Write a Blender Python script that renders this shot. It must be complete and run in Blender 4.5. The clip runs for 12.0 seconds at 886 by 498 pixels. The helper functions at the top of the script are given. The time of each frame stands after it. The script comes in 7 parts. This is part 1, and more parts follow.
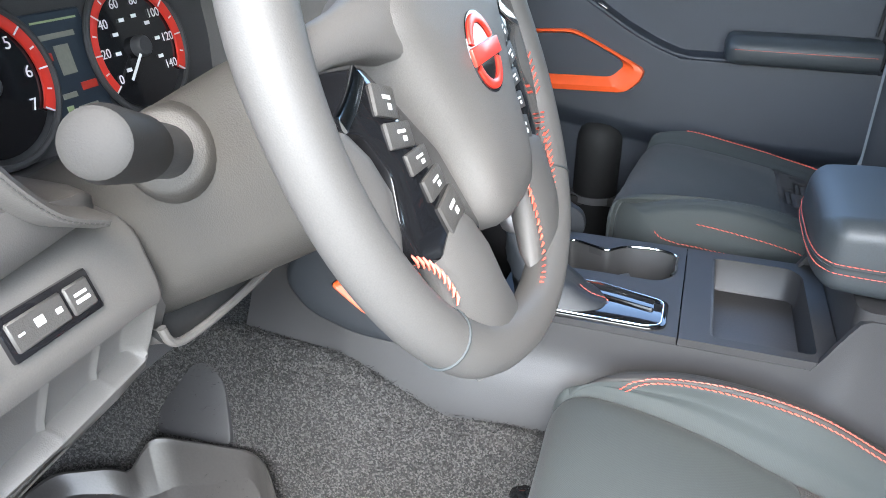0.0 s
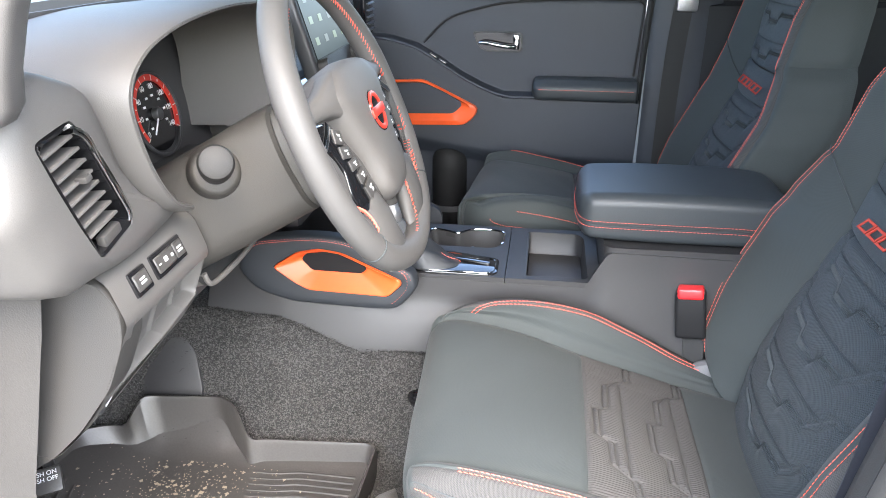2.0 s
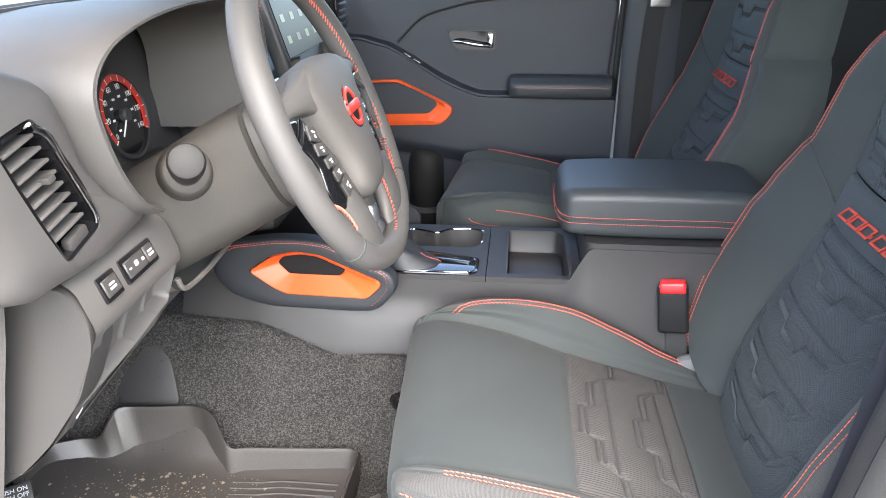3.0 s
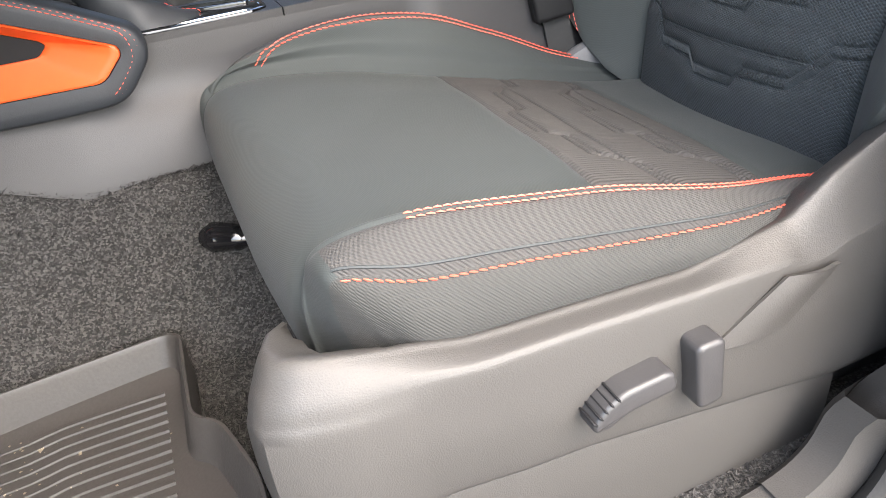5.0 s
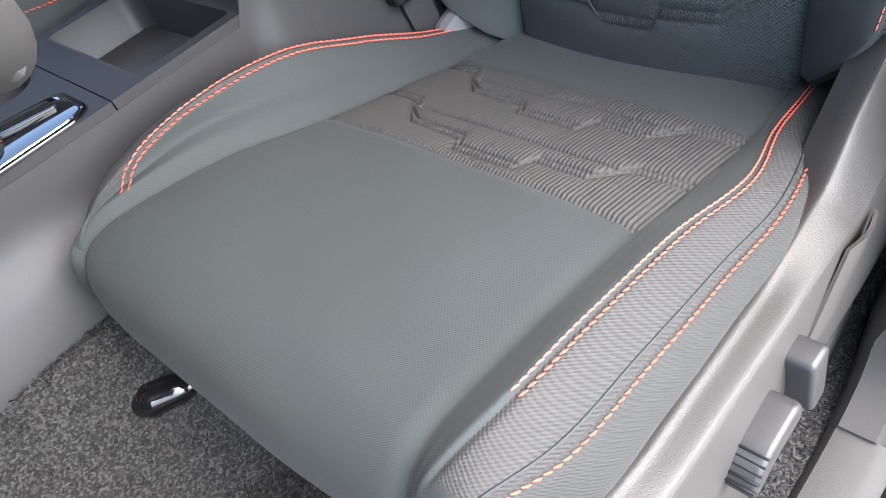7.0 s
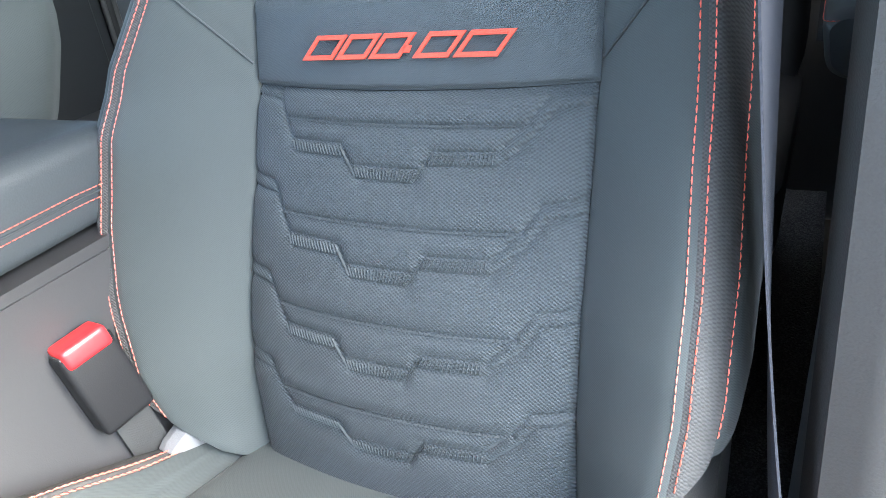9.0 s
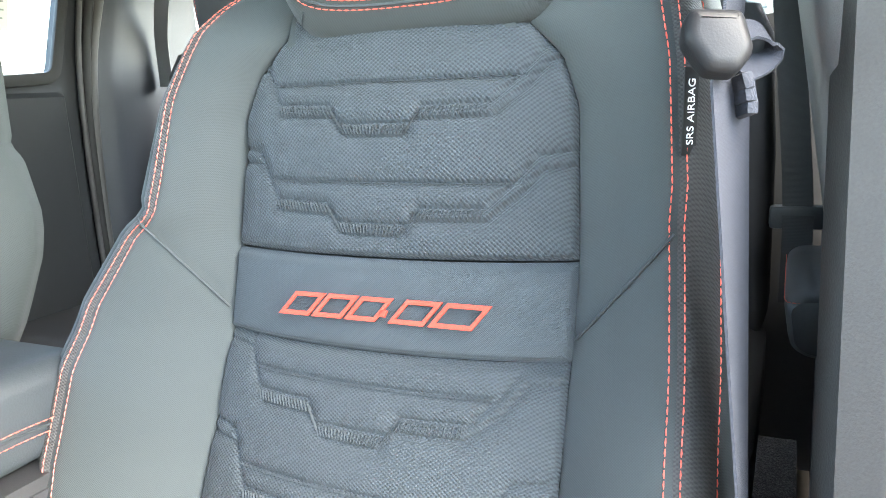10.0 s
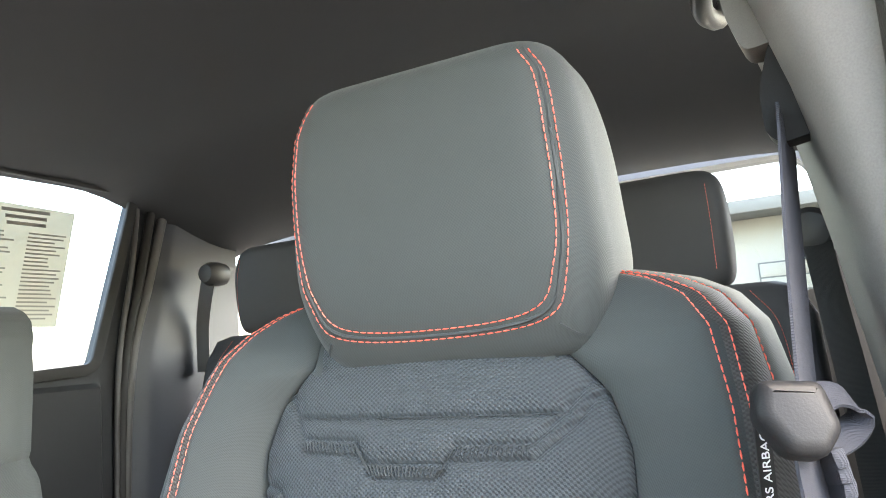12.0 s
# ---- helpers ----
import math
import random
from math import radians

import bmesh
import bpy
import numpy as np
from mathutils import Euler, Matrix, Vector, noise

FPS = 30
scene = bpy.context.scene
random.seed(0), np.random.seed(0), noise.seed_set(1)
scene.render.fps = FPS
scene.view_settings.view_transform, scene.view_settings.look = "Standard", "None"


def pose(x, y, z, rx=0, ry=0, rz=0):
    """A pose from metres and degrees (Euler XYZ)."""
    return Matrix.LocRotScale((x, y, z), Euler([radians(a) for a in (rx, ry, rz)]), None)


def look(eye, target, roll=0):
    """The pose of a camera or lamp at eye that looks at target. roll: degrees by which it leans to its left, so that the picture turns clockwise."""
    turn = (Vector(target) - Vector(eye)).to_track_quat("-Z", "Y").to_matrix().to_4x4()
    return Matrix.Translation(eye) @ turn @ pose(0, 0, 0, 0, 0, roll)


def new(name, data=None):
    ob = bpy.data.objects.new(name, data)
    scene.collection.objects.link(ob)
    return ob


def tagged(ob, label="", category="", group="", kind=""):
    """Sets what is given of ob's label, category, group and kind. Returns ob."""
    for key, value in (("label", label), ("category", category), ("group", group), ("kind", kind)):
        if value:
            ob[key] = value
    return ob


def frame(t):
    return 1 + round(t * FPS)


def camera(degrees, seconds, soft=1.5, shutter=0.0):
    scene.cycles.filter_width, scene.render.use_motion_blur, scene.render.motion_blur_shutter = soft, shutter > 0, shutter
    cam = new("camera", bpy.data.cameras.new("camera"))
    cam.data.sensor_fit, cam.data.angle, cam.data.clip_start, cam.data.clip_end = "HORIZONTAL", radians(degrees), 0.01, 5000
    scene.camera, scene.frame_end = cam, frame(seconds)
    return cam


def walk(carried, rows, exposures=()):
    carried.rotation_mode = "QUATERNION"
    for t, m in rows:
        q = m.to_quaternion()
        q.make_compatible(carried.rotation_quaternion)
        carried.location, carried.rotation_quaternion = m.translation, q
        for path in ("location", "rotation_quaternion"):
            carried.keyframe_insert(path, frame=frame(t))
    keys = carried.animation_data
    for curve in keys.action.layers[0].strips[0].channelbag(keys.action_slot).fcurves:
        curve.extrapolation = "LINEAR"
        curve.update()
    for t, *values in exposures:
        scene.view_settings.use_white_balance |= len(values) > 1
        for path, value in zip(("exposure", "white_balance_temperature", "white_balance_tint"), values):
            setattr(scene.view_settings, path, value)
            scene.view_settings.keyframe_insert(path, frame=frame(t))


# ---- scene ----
cam = camera(61.9, 12.0, soft=0.9)
PATH = [
    (0, (0.17, -0.86, 0.744), (-0.417, 0.839, -0.131), 0.5),
    (0.5, (0.174, -0.921, 0.796), (-0.167, 0.837, -0.093), 0.7),
    (1, (0.209, -1.101, 0.832), (-0.082, 0.688, -0.013), 0.3),
    (1.5, (0.233, -1.232, 0.85), (-0.033, 0.578, 0.041), 0.1),
    (2, (0.242, -1.279, 0.851), (-0.011, 0.542, 0.063), 0.1),
    (2.5, (0.244, -1.286, 0.85), (-0.004, 0.541, 0.074), 0.3),
    (2.7, (0.247, -1.288, 0.851), (0.004, 0.542, 0.08), 0.2),
    (4.3, (0.079, -0.976, 0.584), (0.427, 0.746, -0.371), -5.8),
    (4.5, (0.062, -0.962, 0.539), (0.483, 0.726, -0.449), -6.4),
    (5, (0.057, -0.964, 0.476), (0.595, 0.664, -0.554), -8.1),
    (5.5, (0.061, -0.979, 0.48), (0.629, 0.631, -0.562), -10.1),
    (6, (0.077, -0.996, 0.492), (0.669, 0.55, -0.629), -13.8),
    (6.5, (0.044, -0.919, 0.538), (0.708, 0.466, -0.743), -18.3),
    (6.7, (0.034, -0.826, 0.559), (0.734, 0.473, -0.791), -20.0),
    (8.3, (0.151, -0.669, 0.582), (1.489, 0.229, -0.603), -13.3),
    (8.6, (0.184, -0.68, 0.591), (1.606, 0.254, -0.461), -11.7),
    (9, (0.193, -0.675, 0.617), (1.74, 0.204, -0.296), -8.5),
    (9.5, (0.2, -0.671, 0.637), (1.874, 0.188, -0.04), -5.7),
    (10, (0.214, -0.67, 0.662), (1.976, 0.176, 0.237), -3.2),
    (10.5, (0.227, -0.664, 0.701), (2.027, 0.188, 0.527), -1.7),
    (11, (0.24, -0.663, 0.724), (2.045, 0.198, 0.777), -0.3),
    (11.5, (0.251, -0.66, 0.72), (2.049, 0.197, 0.901), -0.3),
    (12, (0.259, -0.655, 0.714), (2.022, 0.253, 0.976), -4.6),
]
walk(cam, [(t, look(eye, target, roll)) for t, eye, target, roll in PATH], [
    (0, 3.85, 6100, 5), (1, 3.95, 6350, 7), (2.5, 3.65, 6450, 8), (4.5, 3.55, 6900, 10), (5.5, 3.1, 6750, 9), (6.5, 3.2, 6350, 9),
    (8.5, 4.6, 6250, 6), (9.5, 5.5, 7000, 3), (10, 5.65, 7200, 4), (10.5, 5.6, 7500, 7), (11.5, 5.35, 7800, 9), (12, 5.15, 7800, 9)])

# ---- world and light ----
world = bpy.data.worlds.new("sky")
scene.world = world
world.use_nodes = True
wn, wl = world.node_tree.nodes, world.node_tree.links
sky = wn.new("ShaderNodeTexSky")
sky.sky_type, sky.sun_disc = "NISHITA", False
sky.sun_elevation, sky.sun_rotation = radians(51.5), radians(161.5)
sky.air_density, sky.dust_density = 1.0, 3.0
wn["Background"].inputs["Strength"].default_value = 0.14
wl.new(sky.outputs["Color"], wn["Background"].inputs["Color"])

sun = new("sun", bpy.data.lights.new("sun", "SUN"))
sun.data.energy, sun.data.angle, sun.data.color = 1.0, radians(100), (1.0, 0.98, 0.95)
sun.matrix_world = look((2.0, -6.0, 8.0), (0, 0, 0))
scene.view_settings.exposure = 2.9


# ---- materials ----
def material(name, base, rough=0.5, metal=0.0, vary=0.12, grain=400.0, bump=0.15, wear=6.0, coat=0.0, wave=None, spec=0.5):
    """Principled surface: base colour varied at two scales, grain relief; wave: (scale, depth, two directions, dark gaps between the threads) of a weave."""
    m = bpy.data.materials.new(name)
    m.use_nodes = True
    n, l = m.node_tree.nodes, m.node_tree.links
    p = n["Principled BSDF"]
    p.inputs["Roughness"].default_value, p.inputs["Metallic"].default_value = rough, metal
    p.inputs["Coat Weight"].default_value, p.inputs["Coat Roughness"].default_value = coat, 0.08
    p.inputs["Specular IOR Level"].default_value = spec
    pos = n.new("ShaderNodeTexCoord")
    big = n.new("ShaderNodeTexNoise")
    big.inputs["Scale"].default_value, big.inputs["Detail"].default_value = wear, 5
    small = n.new("ShaderNodeTexNoise")
    small.inputs["Scale"].default_value, small.inputs["Detail"].default_value = grain, 2
    l.new(pos.outputs["Object"], big.inputs["Vector"]), l.new(pos.outputs["Object"], small.inputs["Vector"])
    mix = n.new("ShaderNodeMix")
    mix.data_type, mix.blend_type = "RGBA", "MIX"
    both = n.new("ShaderNodeMath")
    both.operation = "ADD"
    l.new(big.outputs["Fac"], both.inputs[0]), l.new(small.outputs["Fac"], both.inputs[1])
    span = n.new("ShaderNodeMapRange")
    span.inputs["From Min"].default_value, span.inputs["From Max"].default_value = 0.65, 1.35
    l.new(both.outputs[0], span.inputs["Value"]), l.new(span.outputs["Result"], mix.inputs["Factor"])
    mix.inputs["A"].default_value = (*[c * (1 - vary) for c in base], 1)
    mix.inputs["B"].default_value = (*[min(1, c * (1 + vary)) for c in base], 1)
    l.new(mix.outputs["Result"], p.inputs["Base Color"])
    rr = n.new("ShaderNodeMapRange")
    rr.inputs["To Min"].default_value, rr.inputs["To Max"].default_value = max(0, rough - 0.07), min(1, rough + 0.07)
    l.new(big.outputs["Fac"], rr.inputs["Value"]), l.new(rr.outputs["Result"], p.inputs["Roughness"])
    height = small.outputs["Fac"]
    if wave:
        a, b = n.new("ShaderNodeTexWave"), n.new("ShaderNodeTexWave")
        a.bands_direction, b.bands_direction = wave[2], wave[3]
        for w in (a, b):
            w.inputs["Scale"].default_value = wave[0]
            w.inputs["Distortion"].default_value = 1.2
            l.new(pos.outputs["Object"], w.inputs["Vector"])
        mul = n.new("ShaderNodeMath")
        mul.operation = "MULTIPLY"
        part_way = n.new("ShaderNodeMapRange")
        part_way.inputs["To Min"].default_value, part_way.inputs["To Max"].default_value = 0.45, 1.0
        l.new(b.outputs["Fac"], part_way.inputs["Value"])
        l.new(a.outputs["Fac"], mul.inputs[0]), l.new(part_way.outputs["Result"], mul.inputs[1])
        height = mul.outputs[0]
        gaps = n.new("ShaderNodeMapRange")
        gaps.inputs["To Min"].default_value, gaps.inputs["To Max"].default_value = 1 - wave[4], 1 + 0.4 * wave[4]
        l.new(height, gaps.inputs["Value"])
        weave = n.new("ShaderNodeMix")
        weave.data_type, weave.blend_type = "RGBA", "MULTIPLY"
        weave.inputs["Factor"].default_value = 1.0
        l.new(mix.outputs["Result"], weave.inputs["A"]), l.new(gaps.outputs["Result"], weave.inputs["B"])
        l.new(weave.outputs["Result"], p.inputs["Base Color"])
    if bump:
        bp = n.new("ShaderNodeBump")
        bp.inputs["Strength"].default_value, bp.inputs["Distance"].default_value = bump, wave[1] if wave else 0.0010
        l.new(height, bp.inputs["Height"]), l.new(bp.outputs["Normal"], p.inputs["Normal"])
    return m


def cloth(name, base, rough, pitch, deep, gaps):
    """Woven cloth: threads crossing in two slanting directions, pitch metres apart, with darker gaps between them and lint-like unevenness."""
    m = material(name, base, rough, vary=0.10, grain=1300, bump=0, wear=7, spec=0.3)
    n, l = m.node_tree.nodes, m.node_tree.links
    pos = next(x for x in n if x.bl_idname == "ShaderNodeTexCoord")
    total = None
    for way in ((1.0, 0.9, 0.75), (-0.75, 0.9, -1.0)):
        d, s_, w = n.new("ShaderNodeVectorMath"), n.new("ShaderNodeMath"), n.new("ShaderNodeMath")
        d.operation, s_.operation, w.operation = "DOT_PRODUCT", "MULTIPLY", "SINE"
        d.inputs[1].default_value = way
        s_.inputs[1].default_value = 2 * math.pi / pitch
        l.new(pos.outputs["Object"], d.inputs[0]), l.new(d.outputs["Value"], s_.inputs[0]), l.new(s_.outputs[0], w.inputs[0])
        if total is None:
            total = w.outputs[0]
        else:
            add = n.new("ShaderNodeMath")
            add.operation = "ADD"
            l.new(total, add.inputs[0]), l.new(w.outputs[0], add.inputs[1])
            total = add.outputs[0]
    height = n.new("ShaderNodeMapRange")
    height.inputs["From Min"].default_value, height.inputs["From Max"].default_value = -1.4, 1.0
    l.new(total, height.inputs["Value"])
    tone = n.new("ShaderNodeMapRange")
    tone.inputs["To Min"].default_value, tone.inputs["To Max"].default_value = 1 - gaps, 1 + 0.35 * gaps
    l.new(height.outputs["Result"], tone.inputs["Value"])
    mix, p = next(x for x in n if x.bl_idname == "ShaderNodeMix"), n["Principled BSDF"]
    mul = n.new("ShaderNodeMix")
    mul.data_type, mul.blend_type = "RGBA", "MULTIPLY"
    mul.inputs["Factor"].default_value = 1.0
    l.new(mix.outputs["Result"], mul.inputs["A"]), l.new(tone.outputs["Result"], mul.inputs["B"])
    l.new(mul.outputs["Result"], p.inputs["Base Color"])
    bp = n.new("ShaderNodeBump")
    bp.inputs["Strength"].default_value, bp.inputs["Distance"].default_value = 0.7, deep
    l.new(height.outputs["Result"], bp.inputs["Height"]), l.new(bp.outputs["Normal"], p.inputs["Normal"])
    p.inputs["Sheen Weight"].default_value, p.inputs["Sheen Roughness"].default_value = 0.06, 0.5
    return m


def glow(name, colour, strength):
    m = material(name, colour, 0.3, bump=0)
    p = m.node_tree.nodes["Principled BSDF"]
    p.inputs["Emission Color"].default_value, p.inputs["Emission Strength"].default_value = (*colour, 1), strength
    return m


def glass(name, tint=(0.9, 0.93, 0.92)):
    m = bpy.data.materials.new(name)
    m.use_nodes = True
    n, l = m.node_tree.nodes, m.node_tree.links
    n.remove(n["Principled BSDF"])
    t, g, mx = n.new("ShaderNodeBsdfTransparent"), n.new("ShaderNodeBsdfGlossy"), n.new("ShaderNodeMixShader")
    t.inputs["Color"].default_value = (*tint, 1)
    g.inputs["Roughness"].default_value = 0.02
    mx.inputs["Fac"].default_value = 0.07
    l.new(t.outputs[0], mx.inputs[1]), l.new(g.outputs[0], mx.inputs[2]), l.new(mx.outputs[0], n["Material Output"].inputs["Surface"])
    return m


PLASTIC = material("charcoal plastic", (0.084, 0.079, 0.074), 0.56, grain=1100, bump=0.18)
PLASTIC_DARK = material("black plastic", (0.042, 0.042, 0.043), 0.45, grain=900, bump=0.2)
PLASTIC_GREY = material("grey plastic", (0.047, 0.0445, 0.042), 0.50, grain=900, bump=0.34)
PLASTIC_BLUE = material("slate plastic", (0.027, 0.0265, 0.028), 0.5, grain=1100, bump=0.16)
DOORSKIN = material("door trim vinyl", (0.030, 0.035, 0.045), 0.55, grain=900, bump=0.2)
FABRIC = cloth("seat cloth", (0.0355, 0.0415, 0.0415), 0.75, 0.0019, 0.00010, 0.10)
MESHCLOTH = cloth("seat mesh cloth", (0.045, 0.044, 0.043), 0.7, 0.0030, 0.0005, 0.34)
SIDECLOTH = cloth("seat side cloth", (0.037, 0.0375, 0.036), 0.75, 0.0024, 0.0004, 0.22)
RIBCLOTH = material("ribbed seat cloth", (0.044, 0.0425, 0.0415), 0.72, grain=1100, bump=0.3, vary=0.14, spec=0.35)
BACKMESH = cloth("backrest mesh cloth", (0.032, 0.039, 0.044), 0.66, 0.0034, 0.0009, 0.42)
VINYL = material("dark slate vinyl", (0.022, 0.025, 0.030), 0.55, grain=700, bump=0.15)
LEATHER = material("wheel leather", (0.070, 0.067, 0.064), 0.56, grain=1200, bump=0.12, spec=0.35)
SOFTPAD = material("armrest vinyl", (0.029, 0.034, 0.038), 0.5, grain=700, bump=0.2)
ORANGE = material("orange satin paint", (0.80, 0.105, 0.022), 0.42, vary=0.05, grain=60, bump=0.03)
REDTRIM = material("red orange satin trim", (0.62, 0.035, 0.020), 0.32, vary=0.04, grain=60, bump=0.03, coat=0.3)
THREAD = material("coral thread", (0.72, 0.115, 0.075), 0.6, vary=0.2, grain=900, bump=0.2)
THREAD_DARK = material("dark thread", (0.025, 0.03, 0.032), 0.7)
CHROME = material("chrome", (0.82, 0.83, 0.84), 0.08, 1.0, vary=0.03, bump=0)
PIANO = material("gloss black", (0.008, 0.008, 0.009), 0.06, vary=0.1, bump=0, coat=0.6)
RUBBER = material("mat rubber", (0.038, 0.0355, 0.034), 0.42, vary=0.14, grain=300, bump=0.2)
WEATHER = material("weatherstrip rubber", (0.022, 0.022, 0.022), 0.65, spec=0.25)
BELT = material("belt webbing", (0.018, 0.020, 0.029), 0.8, wave=(500, 0.0005, "X", "Z", 0.3), bump=0.4)
BELT_DARK = material("dark belt webbing", (0.022, 0.022, 0.022), 0.65, wave=(500, 0.0005, "X", "Z", 0.3), bump=0.4)
RED = material("red button", (0.75, 0.02, 0.025), 0.35, vary=0.05, bump=0)
WHITE = material("white print", (0.75, 0.75, 0.75), 0.5, vary=0.05, bump=0)
STEEL = material("zinc steel", (0.45, 0.45, 0.46), 0.35, 0.9)
LINER = material("black headliner", (0.027, 0.028, 0.031), 0.9, grain=900, bump=0.3)
PILLAR = material("pillar trim", (0.125, 0.118, 0.114), 0.6, grain=900, bump=0.2, spec=0.3)
REARCLOTH = material("rear seat cloth", (0.032, 0.031, 0.032), 0.75, grain=1200, bump=0.3)
PAINT = material("bronze metallic paint", (0.105, 0.088, 0.072), 0.42, 0.35, vary=0.08, grain=3000, bump=0.02, coat=0.5)
ASPHALT = material("asphalt", (0.13, 0.125, 0.117), 0.85, grain=60, bump=0.4, vary=0.25, wear=0.6)
PAPER = material("window sticker paper", (0.46, 0.43, 0.34), 0.7, vary=0.05, bump=0)
PRINT = material("grey print", (0.24, 0.23, 0.20), 0.7, vary=0.05, bump=0)
JAMB = material("grained jamb plastic", (0.050, 0.047, 0.044), 0.65, grain=500, bump=0.4, spec=0.2)
REARTRIM = material("dark rear cabin trim", (0.020, 0.022, 0.025), 0.65, grain=900, bump=0.25, spec=0.3)
STALK = material("stalk plastic", (0.021, 0.020, 0.019), 0.6, grain=900, bump=0.15, spec=0.3)
COLUMN = material("dark column plastic", (0.044, 0.041, 0.037), 0.55, grain=900, bump=0.25)
ENDTRIM = material("end panel plastic", (0.040, 0.038, 0.036), 0.6, grain=700, bump=0.3, spec=0.3)
PALE = material("light grey plastic", (0.13, 0.13, 0.135), 0.5, grain=700, bump=0.3)
PANEL = material("matt slate plastic", (0.055, 0.054, 0.055), 0.6, grain=900, bump=0.15)
BADGE = cloth("smooth slate cloth", (0.032, 0.040, 0.045), 0.7, 0.0017, 0.0003, 0.1)
BADGE_THREAD = material("coral embroidery", (0.42, 0.052, 0.034), 0.75, vary=0.2, grain=900, bump=0.3, spec=0.2)
QUILTTHREAD = material("slate quilting thread", (0.031, 0.037, 0.041), 0.7, vary=0.15, grain=900, bump=0, spec=0.3)
SWITCH = material("switch plastic", (0.032, 0.031, 0.032), 0.38, grain=900, bump=0.15)
TONGUE = material("black tongue plastic", (0.013, 0.013, 0.014), 0.45, grain=900, bump=0.1, spec=0.15)
GLASS = glass("clear glass")

def backlit(m, share):
    """Lets part of the light through thin paper."""
    n, l = m.node_tree.nodes, m.node_tree.links
    tr, mx = n.new("ShaderNodeBsdfTranslucent"), n.new("ShaderNodeMixShader")
    tr.inputs["Color"].default_value = (0.62, 0.60, 0.53, 1)
    mx.inputs["Fac"].default_value = share
    l.new(n["Principled BSDF"].outputs[0], mx.inputs[1]), l.new(tr.outputs[0], mx.inputs[2])
    l.new(mx.outputs[0], n["Material Output"].inputs["Surface"])


backlit(PAPER, 0.5)


def carpet_material():
    m = material("loop carpet", (0.044, 0.0425, 0.042), 0.95, grain=260, bump=1.0, vary=0.5, wear=9, spec=0.15)
    n, l = m.node_tree.nodes, m.node_tree.links
    mixes = [x for x in n if x.bl_idname == "ShaderNodeMix"][0]
    fleck = n.new("ShaderNodeTexVoronoi")
    fleck.inputs["Scale"].default_value = 520
    pos = [x for x in n if x.bl_idname == "ShaderNodeTexCoord"][0]
    l.new(pos.outputs["Object"], fleck.inputs["Vector"])
    ramp = n.new("ShaderNodeValToRGB")
    ramp.color_ramp.elements[0].position, ramp.color_ramp.elements[0].color = 0.35, (0.010, 0.010, 0.010, 1)
    ramp.color_ramp.elements[1].position, ramp.color_ramp.elements[1].color = 0.95, (0.086, 0.084, 0.082, 1)
    e = ramp.color_ramp.elements.new(0.7)
    e.color = (0.050, 0.049, 0.048, 1)
    sep = n.new("ShaderNodeSeparateColor")
    l.new(fleck.outputs["Color"], sep.inputs["Color"]), l.new(sep.outputs["Red"], ramp.inputs["Fac"])
    m2 = n.new("ShaderNodeMix")
    m2.data_type, m2.blend_type = "RGBA", "MIX"
    m2.inputs["Factor"].default_value = 0.6
    l.new(mixes.outputs["Result"], m2.inputs["A"]), l.new(ramp.outputs["Color"], m2.inputs["B"])
    l.new(m2.outputs["Result"], n["Principled BSDF"].inputs["Base Color"])
    bp = [x for x in n if x.bl_idname == "ShaderNodeBump"][0]
    bp.inputs["Distance"].default_value = 0.004
    return m


CARPET = carpet_material()


# ---- mesh helpers ----
def thing(name, label, category, group="", at=(0, 0, 0), kind=""):
    """The empty at a thing's base that carries its parts."""
    ob = tagged(new(name), label, category, group, kind)
    ob.location = at
    return ob


def mesh(name, verts, faces, mat, parent=None, label="", smooth=True):
    me = bpy.data.meshes.new(name)
    me.from_pydata([tuple(map(float, v)) for v in verts], [], [tuple(map(int, f)) for f in faces])
    me.materials.append(mat)
    bm = bmesh.new()
    bm.from_mesh(me)
    bmesh.ops.recalc_face_normals(bm, faces=bm.faces)
    bm.to_mesh(me)
    bm.free()
    if smooth:
        me.shade_smooth()
        me.set_sharp_from_angle(angle=radians(42))
    ob = new(name, me)
    return attach(ob, parent, label)


def attach(ob, parent, label=""):
    if parent is not None:
        ob.parent = parent
        ob.matrix_parent_inverse = Matrix.Translation(-parent.location) if parent.type == "EMPTY" else Matrix()
    if label:
        ob["label"] = label
    return ob


def part(name, bm, mat, parent, label="", smooth=True):
    """Links a bmesh as one mesh object under a thing or under a part."""
    v = [x.co[:] for x in bm.verts]
    bm.verts.index_update()
    f = [[x.index for x in q.verts] for q in bm.faces]
    bm.free()
    return mesh(name, v, f, mat, parent, label, smooth)


def grid_faces(nv, nu, wrap=False):
    out = []
    for j in range(nv - 1):
        for i in range(nu if wrap else nu - 1):
            k = (i + 1) % nu
            out.append((j * nu + i, j * nu + k, (j + 1) * nu + k, (j + 1) * nu + i))
    return out


def sheet(name, P, mat, parent=None, label=""):
    """An open surface through a grid of points, shape (rows, columns, 3)."""
    P = np.asarray(P, float)
    return mesh(name, P.reshape(-1, 3), grid_faces(*P.shape[:2]), mat, parent, label)


